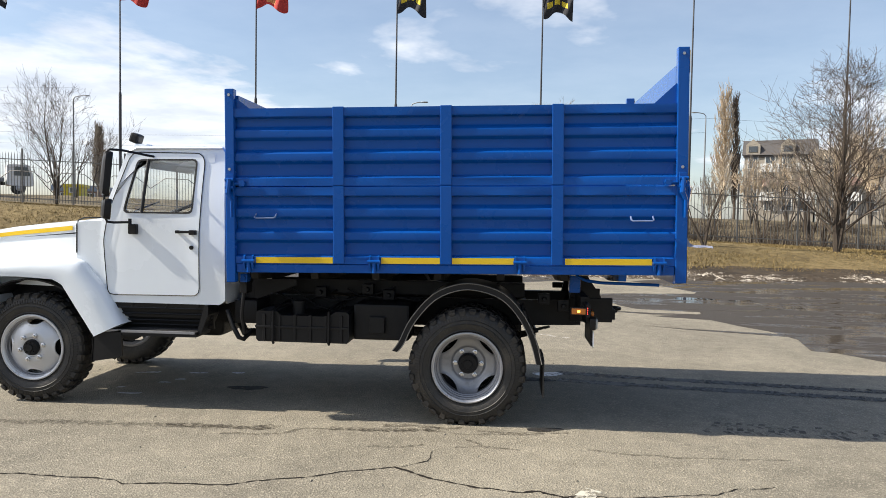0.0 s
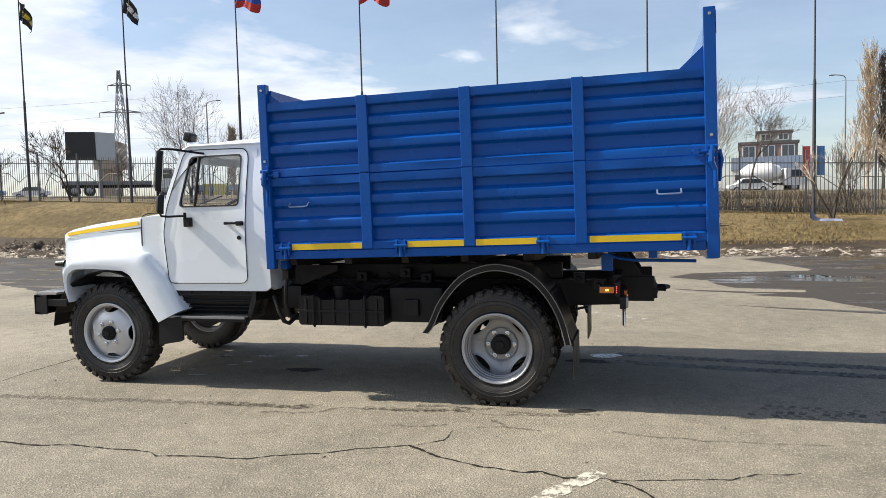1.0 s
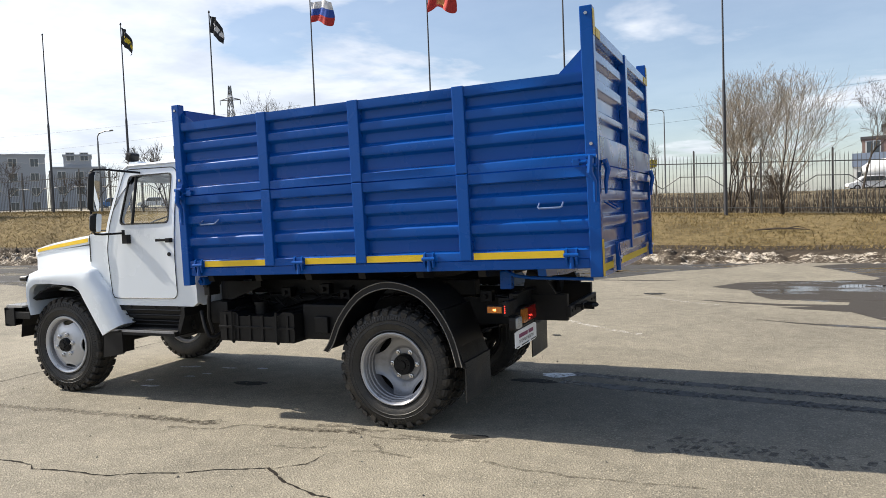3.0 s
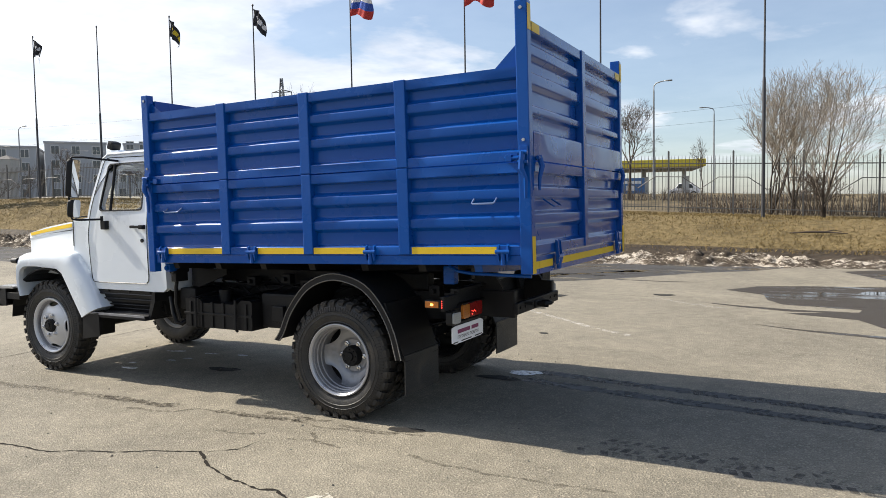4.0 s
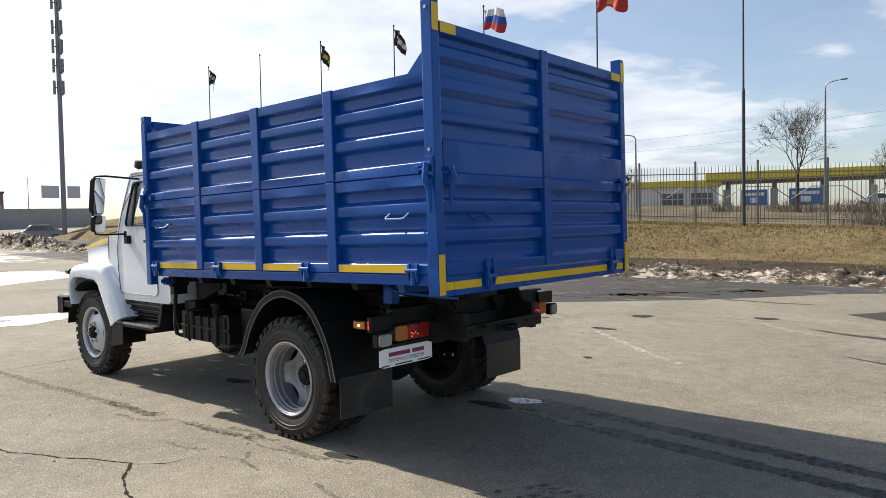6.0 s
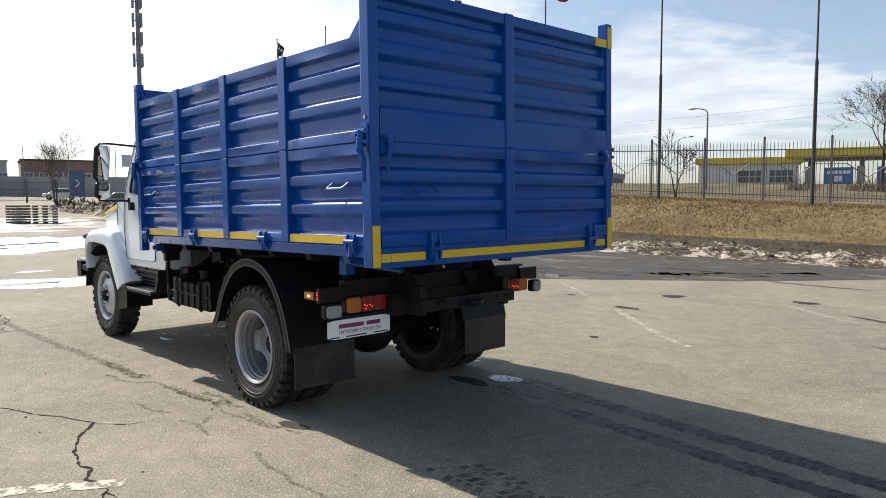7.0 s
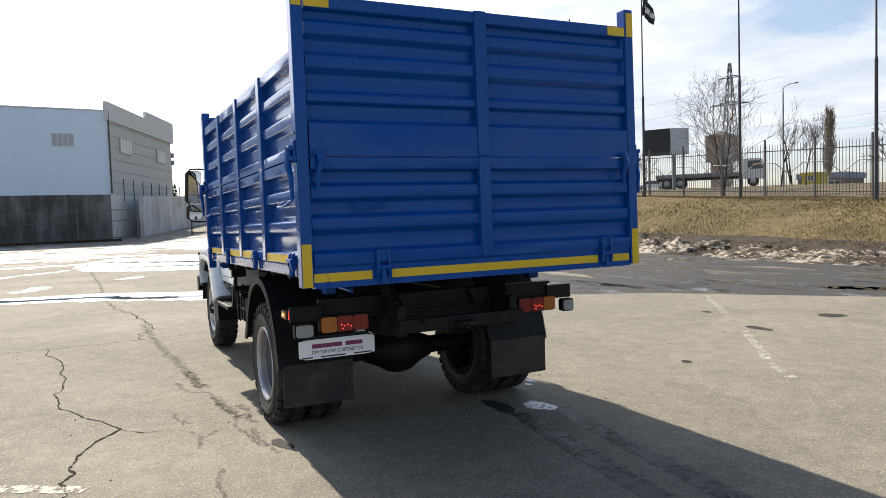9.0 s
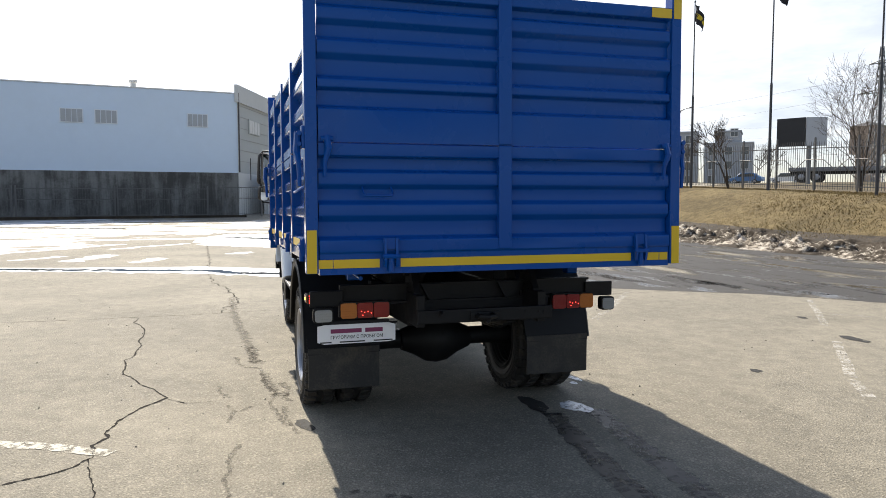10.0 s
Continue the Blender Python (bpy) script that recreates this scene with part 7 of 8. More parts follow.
def brush(name, x0, x1, y0, y1, n, tall, seed, label):
    """Dead weeds and bare shoots, too many to count."""
    rnd = random.Random(seed)
    verts, faces = [], []
    for _ in range(n):
        x, y = rnd.uniform(x0, x1), rnd.uniform(y0, y1)
        dense = 0.5 + 0.9 * noise.noise(Vector((x * 0.5, y * 0.5, seed)))
        if rnd.random() > dense:
            continue
        p = Vector((x, y, ground_z(x, y) - 0.02))
        h = tall * rnd.uniform(0.3, 1.0) * (0.5 + 0.5 * dense)
        lean = Vector((rnd.gauss(0, 0.22), rnd.gauss(0, 0.22), 1)) * h
        m = p + lean * 0.55
        stick(verts, faces, p, m, 0.010, 0.008, 3)
        stick(verts, faces, m, p + lean + Vector((rnd.gauss(0, 0.12), rnd.gauss(0, 0.12), 0)) * h, 0.008, 0.004, 3)
        stick(verts, faces, m, m + Vector((rnd.gauss(0, 0.25), rnd.gauss(0, 0.25), rnd.uniform(0.1, 0.4))) * h, 0.007, 0.003, 3)
    me = bpy.data.meshes.new(name)
    me.from_pydata(verts, [], faces)
    me.materials.append(TWIG)
    tagged(new(name, me), label, "undergrowth", kind="stuff")


brush("undergrowth", -2.0, 26.0, 24.6, 29.5, 5200, 1.0, 91, "brown dead weeds and bare shoots behind the fence")
brush("hedge", -12.0, 34.0, 38.0, 39.6, 5200, 0.9, 92, "low dark leafless hedge beyond the fence")
CONIFER = surface("conifer_needles", (0.035, 0.050, 0.035), 0.95, var=0.3, island=0.5, spec=0.1)
for i, (tx, ty) in enumerate(((-112, 11.6), (-118, 14.6), (-113, 13.6), (-121, 16.8), (-116, 12.4), (-124, 19.5), (-106, 9.2))):
    z0 = ground_z(tx, ty)
    t = thing("young_conifer", (tx, ty, z0), label="small dark conifer behind the wall", category="tree")
    rnd = random.Random(90 + i)
    bm = bmesh.new()
    rod(bm, (0, 0, 0), (0, 0, 5.2), 0.08, 0.02, 6)
    part("trunk", bm, BARK, t)
    bm = bmesh.new()
    for _ in range(340):
        h = rnd.uniform(0.6, 5.2)
        a, r = rnd.uniform(0, 6.28), (5.5 - h) * 0.36 * rnd.uniform(0.5, 1)
        p = Vector((0, 0, h))
        q = Vector((math.cos(a) * r, math.sin(a) * r, h - 0.12))
        w = Vector((-math.sin(a), math.cos(a), 0)) * 0.16
        bm.faces.new([bm.verts.new(c) for c in (p, q * 0.7 + w + Vector((0, 0, 0.3 * h)), q, q * 0.7 - w + Vector((0, 0, 0.3 * h)))])
    part("crown", bm, CONIFER, t)

CLOTH = surface("grey_blue_cloth", (0.20, 0.22, 0.30), 0.9, var=0.3, grain=30, stain=6, bump=0.3)
bm = bmesh.new()
rows = []
for i in range(13):
    row = []
    for k in range(7):
        cx, cy = 6.55 + 0.075 * i, 19.02 + 0.05 * k
        lift = 0.05 + 0.07 * abs(noise.noise(Vector((i * 0.45, k * 0.6, 3)))) + 0.30 * smooth01((0.25 - i / 12) / 0.25)
        row.append(bm.verts.new((cx, cy + 0.05 * math.sin(i * 0.9), ground_z(cx, cy) + lift * math.sin(math.pi * (k + 0.2) / 6.4))))
    rows.append(row)
for a, b in zip(rows, rows[1:]):
    for k in range(6):
        bm.faces.new((a[k], b[k], b[k + 1], a[k + 1]))
tagged(part("discarded_cloth", bm, CLOTH, smooth=60), "crumpled grey-blue cloth lying by the shrub", "cloth")

bm = bmesh.new()
bz = ground_z(3.17, 18.06) + 0.05
tube(bm, [(3.17 - 0.75, 18.06 + 0.1, bz), (3.17 - 0.2, 18.06, bz + 0.04), (3.17 + 0.3, 18.06 - 0.03, bz + 0.03), (3.17 + 0.75, 18.06 - 0.2, bz)], [0.02, 0.035, 0.03, 0.012], 6)
tube(bm, [(3.17 + 0.1, 18.06, bz + 0.03), (3.17 + 0.4, 18.06 + 0.12, bz + 0.09), (3.17 + 0.62, 18.06 + 0.1, bz + 0.04)], [0.02, 0.015, 0.008], 5)
tagged(part("fallen_branch", bm, BARK), "dark dead branch lying on the grass", "branch")

# ---- street lamps and wires ----
LAMPGREY = surface("street_lamp_paint", (0.20, 0.21, 0.22), 0.5, metal=0.3, var=0.15)


def street_lamp(x, y, top, arm=(1, 0), reach=0.65):
    z = ground_z(x, y)
    t = thing("street_lamp", (x, y, z), label="grey street lamp with a curved arm", category="street lamp", group="street lamps")
    h = top - z
    a = Vector((arm[0], arm[1], 0)).normalized()
    bm = bmesh.new()
    rod(bm, (0, 0, -0.1), (0, 0, h - 0.5), 0.075, 0.045, 8)
    part("post", bm, LAMPGREY, t, smooth=50)
    bm = bmesh.new()
    tube(bm, [(0, 0, h - 0.5), (0, 0, h - 0.25), Vector((0, 0, h - 0.08)) + a * 0.12, Vector((0, 0, h)) + a * 0.4, Vector((0, 0, h + 0.03)) + a * reach], 0.035, 6)
    part("arm", bm, LAMPGREY, t, smooth=60)
    bm = bmesh.new()
    c = Vector((0, 0, h + 0.03)) + a * (reach + 0.22)
    lathe(bm, [(0.001, -0.28), (0.05, -0.24), (0.085, 0.0), (0.07, 0.2), (0.001, 0.26)], (0, 0, 0), 10, "x")
    bmesh.ops.transform(bm, matrix=Matrix.Translation(c) @ Matrix.Rotation(math.atan2(a.y, a.x), 4, "Z") @ Matrix.Diagonal((1, 1, 0.6, 1)), verts=bm.verts)
    part("lamp_head", bm, LAMPGREY, t, smooth=50)


LAMPS = ((-6.0, 40.0, 9.0, (1, 0)), (-4.4, 54.7, 9.0, (-1, -0.3)), (-15.6, 36.5, 6.7, (-1, -0.2)), (-30.5, 42.6, 9.8, (1, 0.2)), (-31.5, 23.9, 6.8, (1, 0.1)), (15.6, 51.6, 10.1, (-1, 0)), (-20.5, 42, 5.6, (1, 0)), (24, 46, 9.5, (-1, 0)), (-58, 33, 9.0, (1, 0)), (-118, 25, 9.4, (1, 0)), (-117, 31, 9.6, (1, 0)), (-114, 37, 9.6, (-1, 0)))
for lx, ly, lt, la in LAMPS:
    street_lamp(lx, ly, lt, la)
CABLE = surface("black_cable", (0.02, 0.02, 0.022), 0.6, var=0.1)
for i, (a, b, sag) in enumerate((((-95, 62, 12.5), (15.6, 51.6, 9.7), 2.4), ((-95, 62, 10.8), (15.6, 51.6, 8.6), 2.0), ((15.6, 51.6, 9.7), (75, 48, 12.0), 1.6), ((-110, 30, 9.0), (-30.5, 42.6, 9.4), 1.2), ((-110, 28, 10.6), (-30.5, 42.6, 10.4), 1.0))):
    bm = bmesh.new()
    pa, pb = Vector(a), Vector(b)
    tube(bm, [pa.lerp(pb, s) - Vector((0, 0, sag * 4 * s * (1 - s))) for s in np.linspace(0, 1, 17)], 0.007, 4)
    tagged(part("overhead_cable", bm, CABLE), "thin black overhead cable", "cable", group="overhead cables")

# ---- distant buildings ----
CONCRETE = surface("grey_concrete", (0.34, 0.34, 0.33), 0.9, var=0.2, grain=3, stain=0.4, dirt=(0.16, 0.15, 0.14), dirt_amount=0.4)
PALECON = surface("pale_concrete_panels", (0.36, 0.38, 0.41), 0.85, var=0.12, grain=3, stain=0.4)
BRICK = surface("brown_brick", (0.23, 0.155, 0.13), 0.9, var=0.2, grain=4, stain=0.4)
BEIGE = surface("beige_render", (0.29, 0.26, 0.215), 0.9, var=0.12, grain=3, stain=0.3)
ROOFDARK = surface("dark_roofing", (0.075, 0.07, 0.07), 0.8, var=0.2, grain=3, stain=0.5)
SHOPWHITE = surface("white_cladding", (0.62, 0.62, 0.60), 0.6, var=0.08, grain=3, stain=0.5)
SHOPYELLOW = surface("yellow_fascia", (0.62, 0.50, 0.04), 0.5, var=0.1, grain=3, stain=0.5)
DARKGLASS = surface("dark_window_glass", (0.05, 0.06, 0.07), 0.10, var=0.2, spec=0.7)
BLUEBAND = surface("blue_grey_cladding", (0.22, 0.27, 0.36), 0.6, var=0.1, grain=3, stain=0.5)
SIGNRED = surface("red_sign", (0.45, 0.05, 0.05), 0.6, var=0.1)


def house(name, p, q, depth, z0, z1, wall, roof, floors, cols, label, parapet=0.3, win=(1.3, 1.4), pitch=0.0, base=0.9):
    """A block whose front runs from p to q (seen from the yard), with its windows."""
    pa, pb = Vector((*p, 0)), Vector((*q, 0))
    L = (pb - pa).length
    ang = math.degrees(math.atan2(pb.y - pa.y, pb.x - pa.x))
    t = thing(name, (p[0], p[1], z0), ang, label=label, category="building")
    H = z1 - z0
    bm = bmesh.new()
    box(bm, 0, L, 0, depth, -1.5, H)
    wl = part("wall", bm, wall, t)
    bm = bmesh.new()
    if pitch:
        prism(bm, [(-0.4, H), (depth + 0.4, H), (depth * 0.5 + 0.8, H + pitch), (depth * 0.5 - 0.8, H + pitch)], -0.4, L + 0.4, "x")
    else:
        box(bm, -0.15, L + 0.15, -0.15, depth + 0.15, H, H + parapet)
    part("roof", bm, roof, t)
    fh = (H - base) / floors
    for f in range(floors):
        for c in range(cols):
            cx = L * (c + 0.5) / cols
            zz = base + fh * f + fh * 0.25
            bm = bmesh.new()
            box(bm, cx - win[0] / 2 - 0.08, cx + win[0] / 2 + 0.08, -0.06, 0.05, zz - 0.08, zz + win[1] + 0.08)
            wd = part("window", bm, SHOPWHITE, t)
            bm = bmesh.new()
            for k in (0, 1):
                a = cx - win[0] / 2 + k * win[0] / 2
                box(bm, a + 0.04, a + win[0] / 2 - 0.04, -0.075, -0.055, zz, zz + win[1])
            part("pane", bm, DARKGLASS, wd)
    return t


def mansard_house(p, q, depth, z0, eaves, top, floors, cols, label):
    """A block of flats: rendered storeys, balconies, and a steep dark roof with dormers."""
    t = house("apartment_house", p, q, depth, z0, eaves, BEIGE, ROOFDARK, floors, cols, label, win=(1.2, 1.5))
    L = math.hypot(q[0] - p[0], q[1] - p[1])
    H = eaves - z0
    bm = bmesh.new()
    prism(bm, [(-0.35, H + 0.3), (depth + 0.35, H + 0.3), (depth - 1.0, top - z0), (1.0, top - z0)], -0.3, L + 0.3, "x")
    rf = part("mansard_roof", bm, ROOFDARK, t)
    for c in range(cols):
        cx = L * (c + 0.5) / cols
        if c % 2 == 0:
            bm = bmesh.new()
            prism(bm, [(cx - 0.9, H + 0.4), (cx + 0.9, H + 0.4), (cx + 0.9, top - z0 - 0.7), (cx, top - z0 + 0.1), (cx - 0.9, top - z0 - 0.7)], -0.3, 1.6)
            part("dormer", bm, BEIGE, rf)
            bm = bmesh.new()
            box(bm, cx - 0.55, cx + 0.55, -0.36, -0.29, H + 0.7, top - z0 - 0.9)
            part("dormer_window", bm, DARKGLASS, rf)
        else:
            for f in range(1, floors):
                zz = 0.9 + (H - 0.9) / floors * f
                bm = bmesh.new()
                box(bm, cx - 1.2, cx + 1.2, -1.0, 0.0, zz - 0.15, zz)
                for a in (-1.2, 1.15):
                    box(bm, cx + a, cx + a + 0.05, -1.0, 0.0, zz, zz + 1.0)
                box(bm, cx - 1.2, cx + 1.2, -1.0, -0.95, zz, zz + 1.0)
                part("balcony", bm, SHOPWHITE if f % 2 else BRICK, t)


mansard_house((33.0, 97.4), (41.0, 94.0), 14, 2.0, 10.6, 13.0, 4, 4, "four-storey beige house with a dark mansard roof")
mansard_house((41.3, 93.8), (76.0, 79.0), 14, 2.0, 8.7, 11.5, 3, 14, "long beige house with dormers in a dark mansard roof")
house("brick_building", (12.8, 85.6), (19.0, 84.8), 12, 2.3, 7.6, BRICK, ROOFDARK, 2, 3, "brown brick works building")
house("brick_building", (14.9, 86.6), (18.6, 86.1), 8, 7.8, 8.9, CONCRETE, ROOFDARK, 1, 2, "grey upper storey of the works", base=0.1, win=(1.0, 0.6))
house("shop", (11.5, 80.8), (19.5, 79.8), 4, 2.1, 4.5, SHOPWHITE, BLUEBAND, 1, 6, "low white building with a blue roof", parapet=1.4, win=(0.9, 0.6))
house("office_block", (-122.0, 78.0), (-116.0, 86.2), 14, 3.0, 14.3, PALECON, PALECON, 4, 3, "grey concrete office block")
house("office_block", (-115.2, 87.0), (-109.6, 93.7), 14, 3.0, 12.0, PALECON, PALECON, 3, 3, "grey concrete office block")
house("office_block", (-114.6, 88.9), (-111.6, 92.4), 8, 12.3, 14.3, PALECON, PALECON, 1, 2, "grey rooftop storey of the offices")
house("office_block", (-132.0, 66.0), (-123.0, 77.0), 14, 3.0, 13.4, PALECON, PALECON, 4, 4, "grey concrete office block")
house("brick_building", (-128.0, 27.0), (-126.0, 37.5), 10, 2.2, 7.6, BRICK, ROOFDARK, 1, 5, "long brown brick building beyond the wall")
house("storehouse", (-126.0, 20.5), (-125.4, 24.4), 8, 2.2, 7.2, CONCRETE, CONCRETE, 1, 3, "grey storehouse beyond the wall")
house("shed", (-42.0, 59.4), (-40.5, 60.0), 3, 2.4, 3.9, SHOPYELLOW, SHOPYELLOW, 1, 1, "low yellow kiosk beyond the fence", win=(0.5, 0.4))
house("shed", (-46.6, 64.8), (-42.2, 66.4), 6, 2.4, 3.7, BRICK, BLUEBAND, 1, 2, "low grey shed with a blue roof", parapet=0.6, win=(0.9, 0.5), base=0.3)

# filling station
t = thing("filling_station", (-25.3, 54.2, 2.55), 24.0, label="filling station with a yellow canopy and white shop", category="building")
bm = bmesh.new()
box(bm, 0, 7.6, 0, 6, -1, 1.75)
part("wall", bm, SHOPWHITE, t)
bm = bmesh.new()
box(bm, -0.3, 7.9, -0.3, 6.3, 1.75, 2.25, 0.03)
part("fascia", bm, SHOPYELLOW, t)
for k in range(2):
    bm = bmesh.new()
    box(bm, 3.0 + 2.4 * k, 4.9 + 2.4 * k, -0.06, 0.05, 0.15, 1.25)
    wd = part("window", bm, SHOPWHITE, t)
    for a in range(4):
        for b in range(2):
            bm = bmesh.new()
            box(bm, 3.06 + 2.4 * k + 0.45 * a, 3.44 + 2.4 * k + 0.45 * a, -0.08, -0.055, 0.20 + 0.52 * b, 0.66 + 0.52 * b)
            part("pane", bm, DARKGLASS, wd)
canopy = thing("canopy", (-19.0, 56.2, 2.5), 15.0, label="yellow flat canopy over the fuel pumps", category="canopy")
bm = bmesh.new()
box(bm, 0, 13.8, 0, 8.5, 2.25, 2.88, 0.05)
part("canopy_roof", bm, SHOPYELLOW, canopy)
bm = bmesh.new()
box(bm, 0.3, 13.5, 0.3, 8.2, 2.15, 2.25)
part("soffit", bm, SHOPWHITE, canopy)
for cx in (1.5, 5.2, 8.9, 12.4):
    bm = bmesh.new()
    box(bm, cx - 0.18, cx + 0.18, 3.8, 4.2, -0.2, 2.16, 0.02)
    part("column", bm, SHOPWHITE, canopy)
    bm = bmesh.new()
    box(bm, cx - 0.28, cx + 0.28, 2.2, 2.8, 0.0, 1.5, 0.04)
    part("fuel_pump", bm, SHOPWHITE, canopy)

# billboard
bb = thing("billboard", (-36.6, 38.1, ground_z(-36.6, 38.1)), 0, label="wedge-shaped grey billboard on one steel column", category="billboard")
zb = ground_z(-36.6, 38.1)
bm = bmesh.new()
rod(bm, (0, 0, -0.2), (0, 0, 5.4 - zb), 0.14, 0.14, 12)
part("column", bm, LAMPGREY, bb, smooth=50)
BBGREY = surface("blank_billboard_sheet", (0.52, 0.54, 0.57), 0.7, var=0.15, grain=4, stain=1)
BBDARK = surface("billboard_back", (0.040, 0.040, 0.042), 0.8, var=0.2, grain=4, stain=1)
for a, b, mt, nm in (((-1.75, -1.3), (0.05, -0.4), BBDARK, "dark_panel"), ((0.05, -0.4), (0.55, 1.0), BBGREY, "white_panel"), ((0.55, 1.0), (-1.75, -1.3), BBDARK, "rear_panel")):
    bm = bmesh.new()
    d = Vector((b[0] - a[0], b[1] - a[1], 0)).normalized()
    n = Vector((d.y, -d.x, 0)) * 0.04
    pa, pb = Vector((*a, 0)) + d * 0.02, Vector((*b, 0)) - d * 0.02
    hull(bm, [[pa - n + Vector((0, 0, z)), pb - n + Vector((0, 0, z)), pb + n + Vector((0, 0, z)), pa + n + Vector((0, 0, z))] for z in (5.35 - zb, 7.35 - zb)])
    part(nm, bm, mt, bb)

# lattice pylon
py = thing("pylon", (-58.6, 68.2, 2.4), 20, label="steel lattice power pylon", category="pylon")
bm = bmesh.new()
H, w0, w1 = 16.0, 1.1, 0.12
for k in range(11):
    za, zc = H * k / 11, H * (k + 1) / 11
    wa, wc = w0 + (w1 - w0) * k / 11, w0 + (w1 - w0) * (k + 1) / 11
    for i in range(4):
        c = [(1, 1), (-1, 1), (-1, -1), (1, -1)]
        (ax, ay), (bx, by) = c[i], c[(i + 1) % 4]
        rod(bm, (ax * wa, ay * wa, za), (ax * wc, ay * wc, zc), 0.055, seg=4, caps=False)
        rod(bm, (ax * wa, ay * wa, za), (bx * wc, by * wc, zc), 0.035, seg=4, caps=False)
        rod(bm, (bx * wa, by * wa, za), (ax * wc, ay * wc, zc), 0.035, seg=4, caps=False)
for z, r in ((11.0, 2.4), (14.2, 1.3)):
    for s in (-1, 1):
        rod(bm, (0, 0, z + 0.35), (s * r, 0, z), 0.06, seg=4)
        rod(bm, (0, 0, z), (s * r, 0, z), 0.06, seg=4)
        rod(bm, (s * r, 0, z), (s * r, 0, z - 0.6), 0.05, seg=5)
part("lattice", bm, LAMPGREY, py)

# water towers
TOWERBRICK = surface("weathered_tower_brick", (0.33, 0.265, 0.21), 0.9, var=0.25, grain=3, stain=0.5)
for x, y, w, ztop, zneck, mt, turn in ((-63.7, 72.3, 1.50, 10.2, 6.9, TOWERBRICK, 15), (-93.2, 46.4, 1.15, 10.9, 8.6, CONCRETE, 25), (-99.0, 57.0, 1.3, 9.2, 7.4, CONCRETE, 25)):
    t = thing("water_tower", (x, y, 2.3), turn, label="square masonry water tower with a wider head", category="tower")
    bm = bmesh.new()
    box(bm, -w * 0.68, w * 0.68, -w * 0.68, w * 0.68, -0.5, zneck - 2.3)
    part("shaft", bm, mt, t)
    bm = bmesh.new()
    box(bm, -w, w, -w, w, zneck - 2.3, ztop - 2.3)
    part("tank_head", bm, mt, t)
    bm = bmesh.new()
    vs = hull(bm, [[(-w * 1.05, -w * 1.05, ztop - 2.3), (w * 1.05, -w * 1.05, ztop - 2.3), (w * 1.05, w * 1.05, ztop - 2.3), (-w * 1.05, w * 1.05, ztop - 2.3)], [(-0.1, -0.1, ztop - 1.7), (0.1, -0.1, ztop - 1.7), (0.1, 0.1, ztop - 1.7), (-0.1, 0.1, ztop - 1.7)]])
    part("roof", bm, ROOFDARK, t)

# radio mast
ms = thing("radio_mast", (-52.0, 17.7, ground_z(-52, 17.7)), 0, label="tall tubular radio mast with antenna panels", category="mast")
bm = bmesh.new()
rod(bm, (0, 0, -0.2), (0, 0, 10.5), 0.18, 0.16, 12)
rod(bm, (0, 0, 10.5), (0, 0, 24), 0.18, 0.10, 10)
part("tube", bm, LAMPGREY, ms, smooth=50)
for z in (10.8, 12.4, 13.8, 15.2, 17.0):
    for a in (0.3, 2.4, 4.5):
        bm = bmesh.new()
        box(bm, 0.24, 0.42, -0.13, 0.13, z - 0.5, z + 0.5, 0.03, Matrix.Rotation(a, 4, "Z"))
        rod(bm, Matrix.Rotation(a, 4, "Z") @ Vector((0.1, 0, z)), Matrix.Rotation(a, 4, "Z") @ Vector((0.26, 0, z)), 0.04, seg=6)
        part("antenna", bm, LAMPGREY, ms)
for a, b in ((-1.5, -0.3), (0.3, 1.2)):
    bm = bmesh.new()
    box(bm, -0.05, 0.05, a, b, 2.7, 3.6)
    part("sign_board", bm, BBGREY, ms)

# ---- warehouse at the end of the yard ----
def streaked(name, base, stain):
    """Damp-stained concrete: dark runs drawn downwards over blotches."""
    m = bpy.data.materials.new(name)
    m.use_nodes = True
    t = m.node_tree
    t.nodes.clear()
    co = node(t, "ShaderNodeTexCoord").outputs["Object"]
    mp = node(t, "ShaderNodeMapping", None, Vector=co)
    mp.inputs["Scale"].default_value = (1.3, 1.3, 0.16)
    run = noise_at(t, mp.outputs[0], 1.1, 6.0, 0.65, 0.3)
    big, fine = noise_at(t, co, 0.45, 5.0, 0.6, 0.4), noise_at(t, co, 7.0, 5.0, 0.7)
    f = ramp01(t, m_op(t, "ADD", m_op(t, "MULTIPLY", run, 0.6), m_op(t, "ADD", m_op(t, "MULTIPLY", big, 0.45), m_op(t, "MULTIPLY", fine, 0.15))), 0.50, 0.72)
    p = node(t, "ShaderNodeBsdfPrincipled", None, Base_Color=mixc(t, f, base, stain), Roughness=0.85, Specular_IOR_Level=0.25)
    node(t, "ShaderNodeOutputMaterial", None, Surface=p.outputs[0])
    return m


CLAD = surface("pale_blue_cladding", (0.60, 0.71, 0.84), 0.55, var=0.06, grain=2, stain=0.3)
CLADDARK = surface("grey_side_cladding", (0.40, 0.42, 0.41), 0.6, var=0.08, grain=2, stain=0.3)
PLINTH = streaked("stained_dark_concrete", (0.215, 0.215, 0.205), (0.075, 0.074, 0.070))
PARAPET = surface("pale_grey_fascia", (0.56, 0.57, 0.56), 0.7, var=0.1, grain=2, stain=0.4)
WHITEWASH = streaked("weathered_whitewash", (0.56, 0.57, 0.58), (0.36, 0.36, 0.35))
WINFRAME = surface("white_window_frame", (0.70, 0.75, 0.80), 0.5, var=0.05)
SHOPPANE = surface("dull_window_pane", (0.36, 0.38, 0.40), 0.3, var=0.2, grain=3)
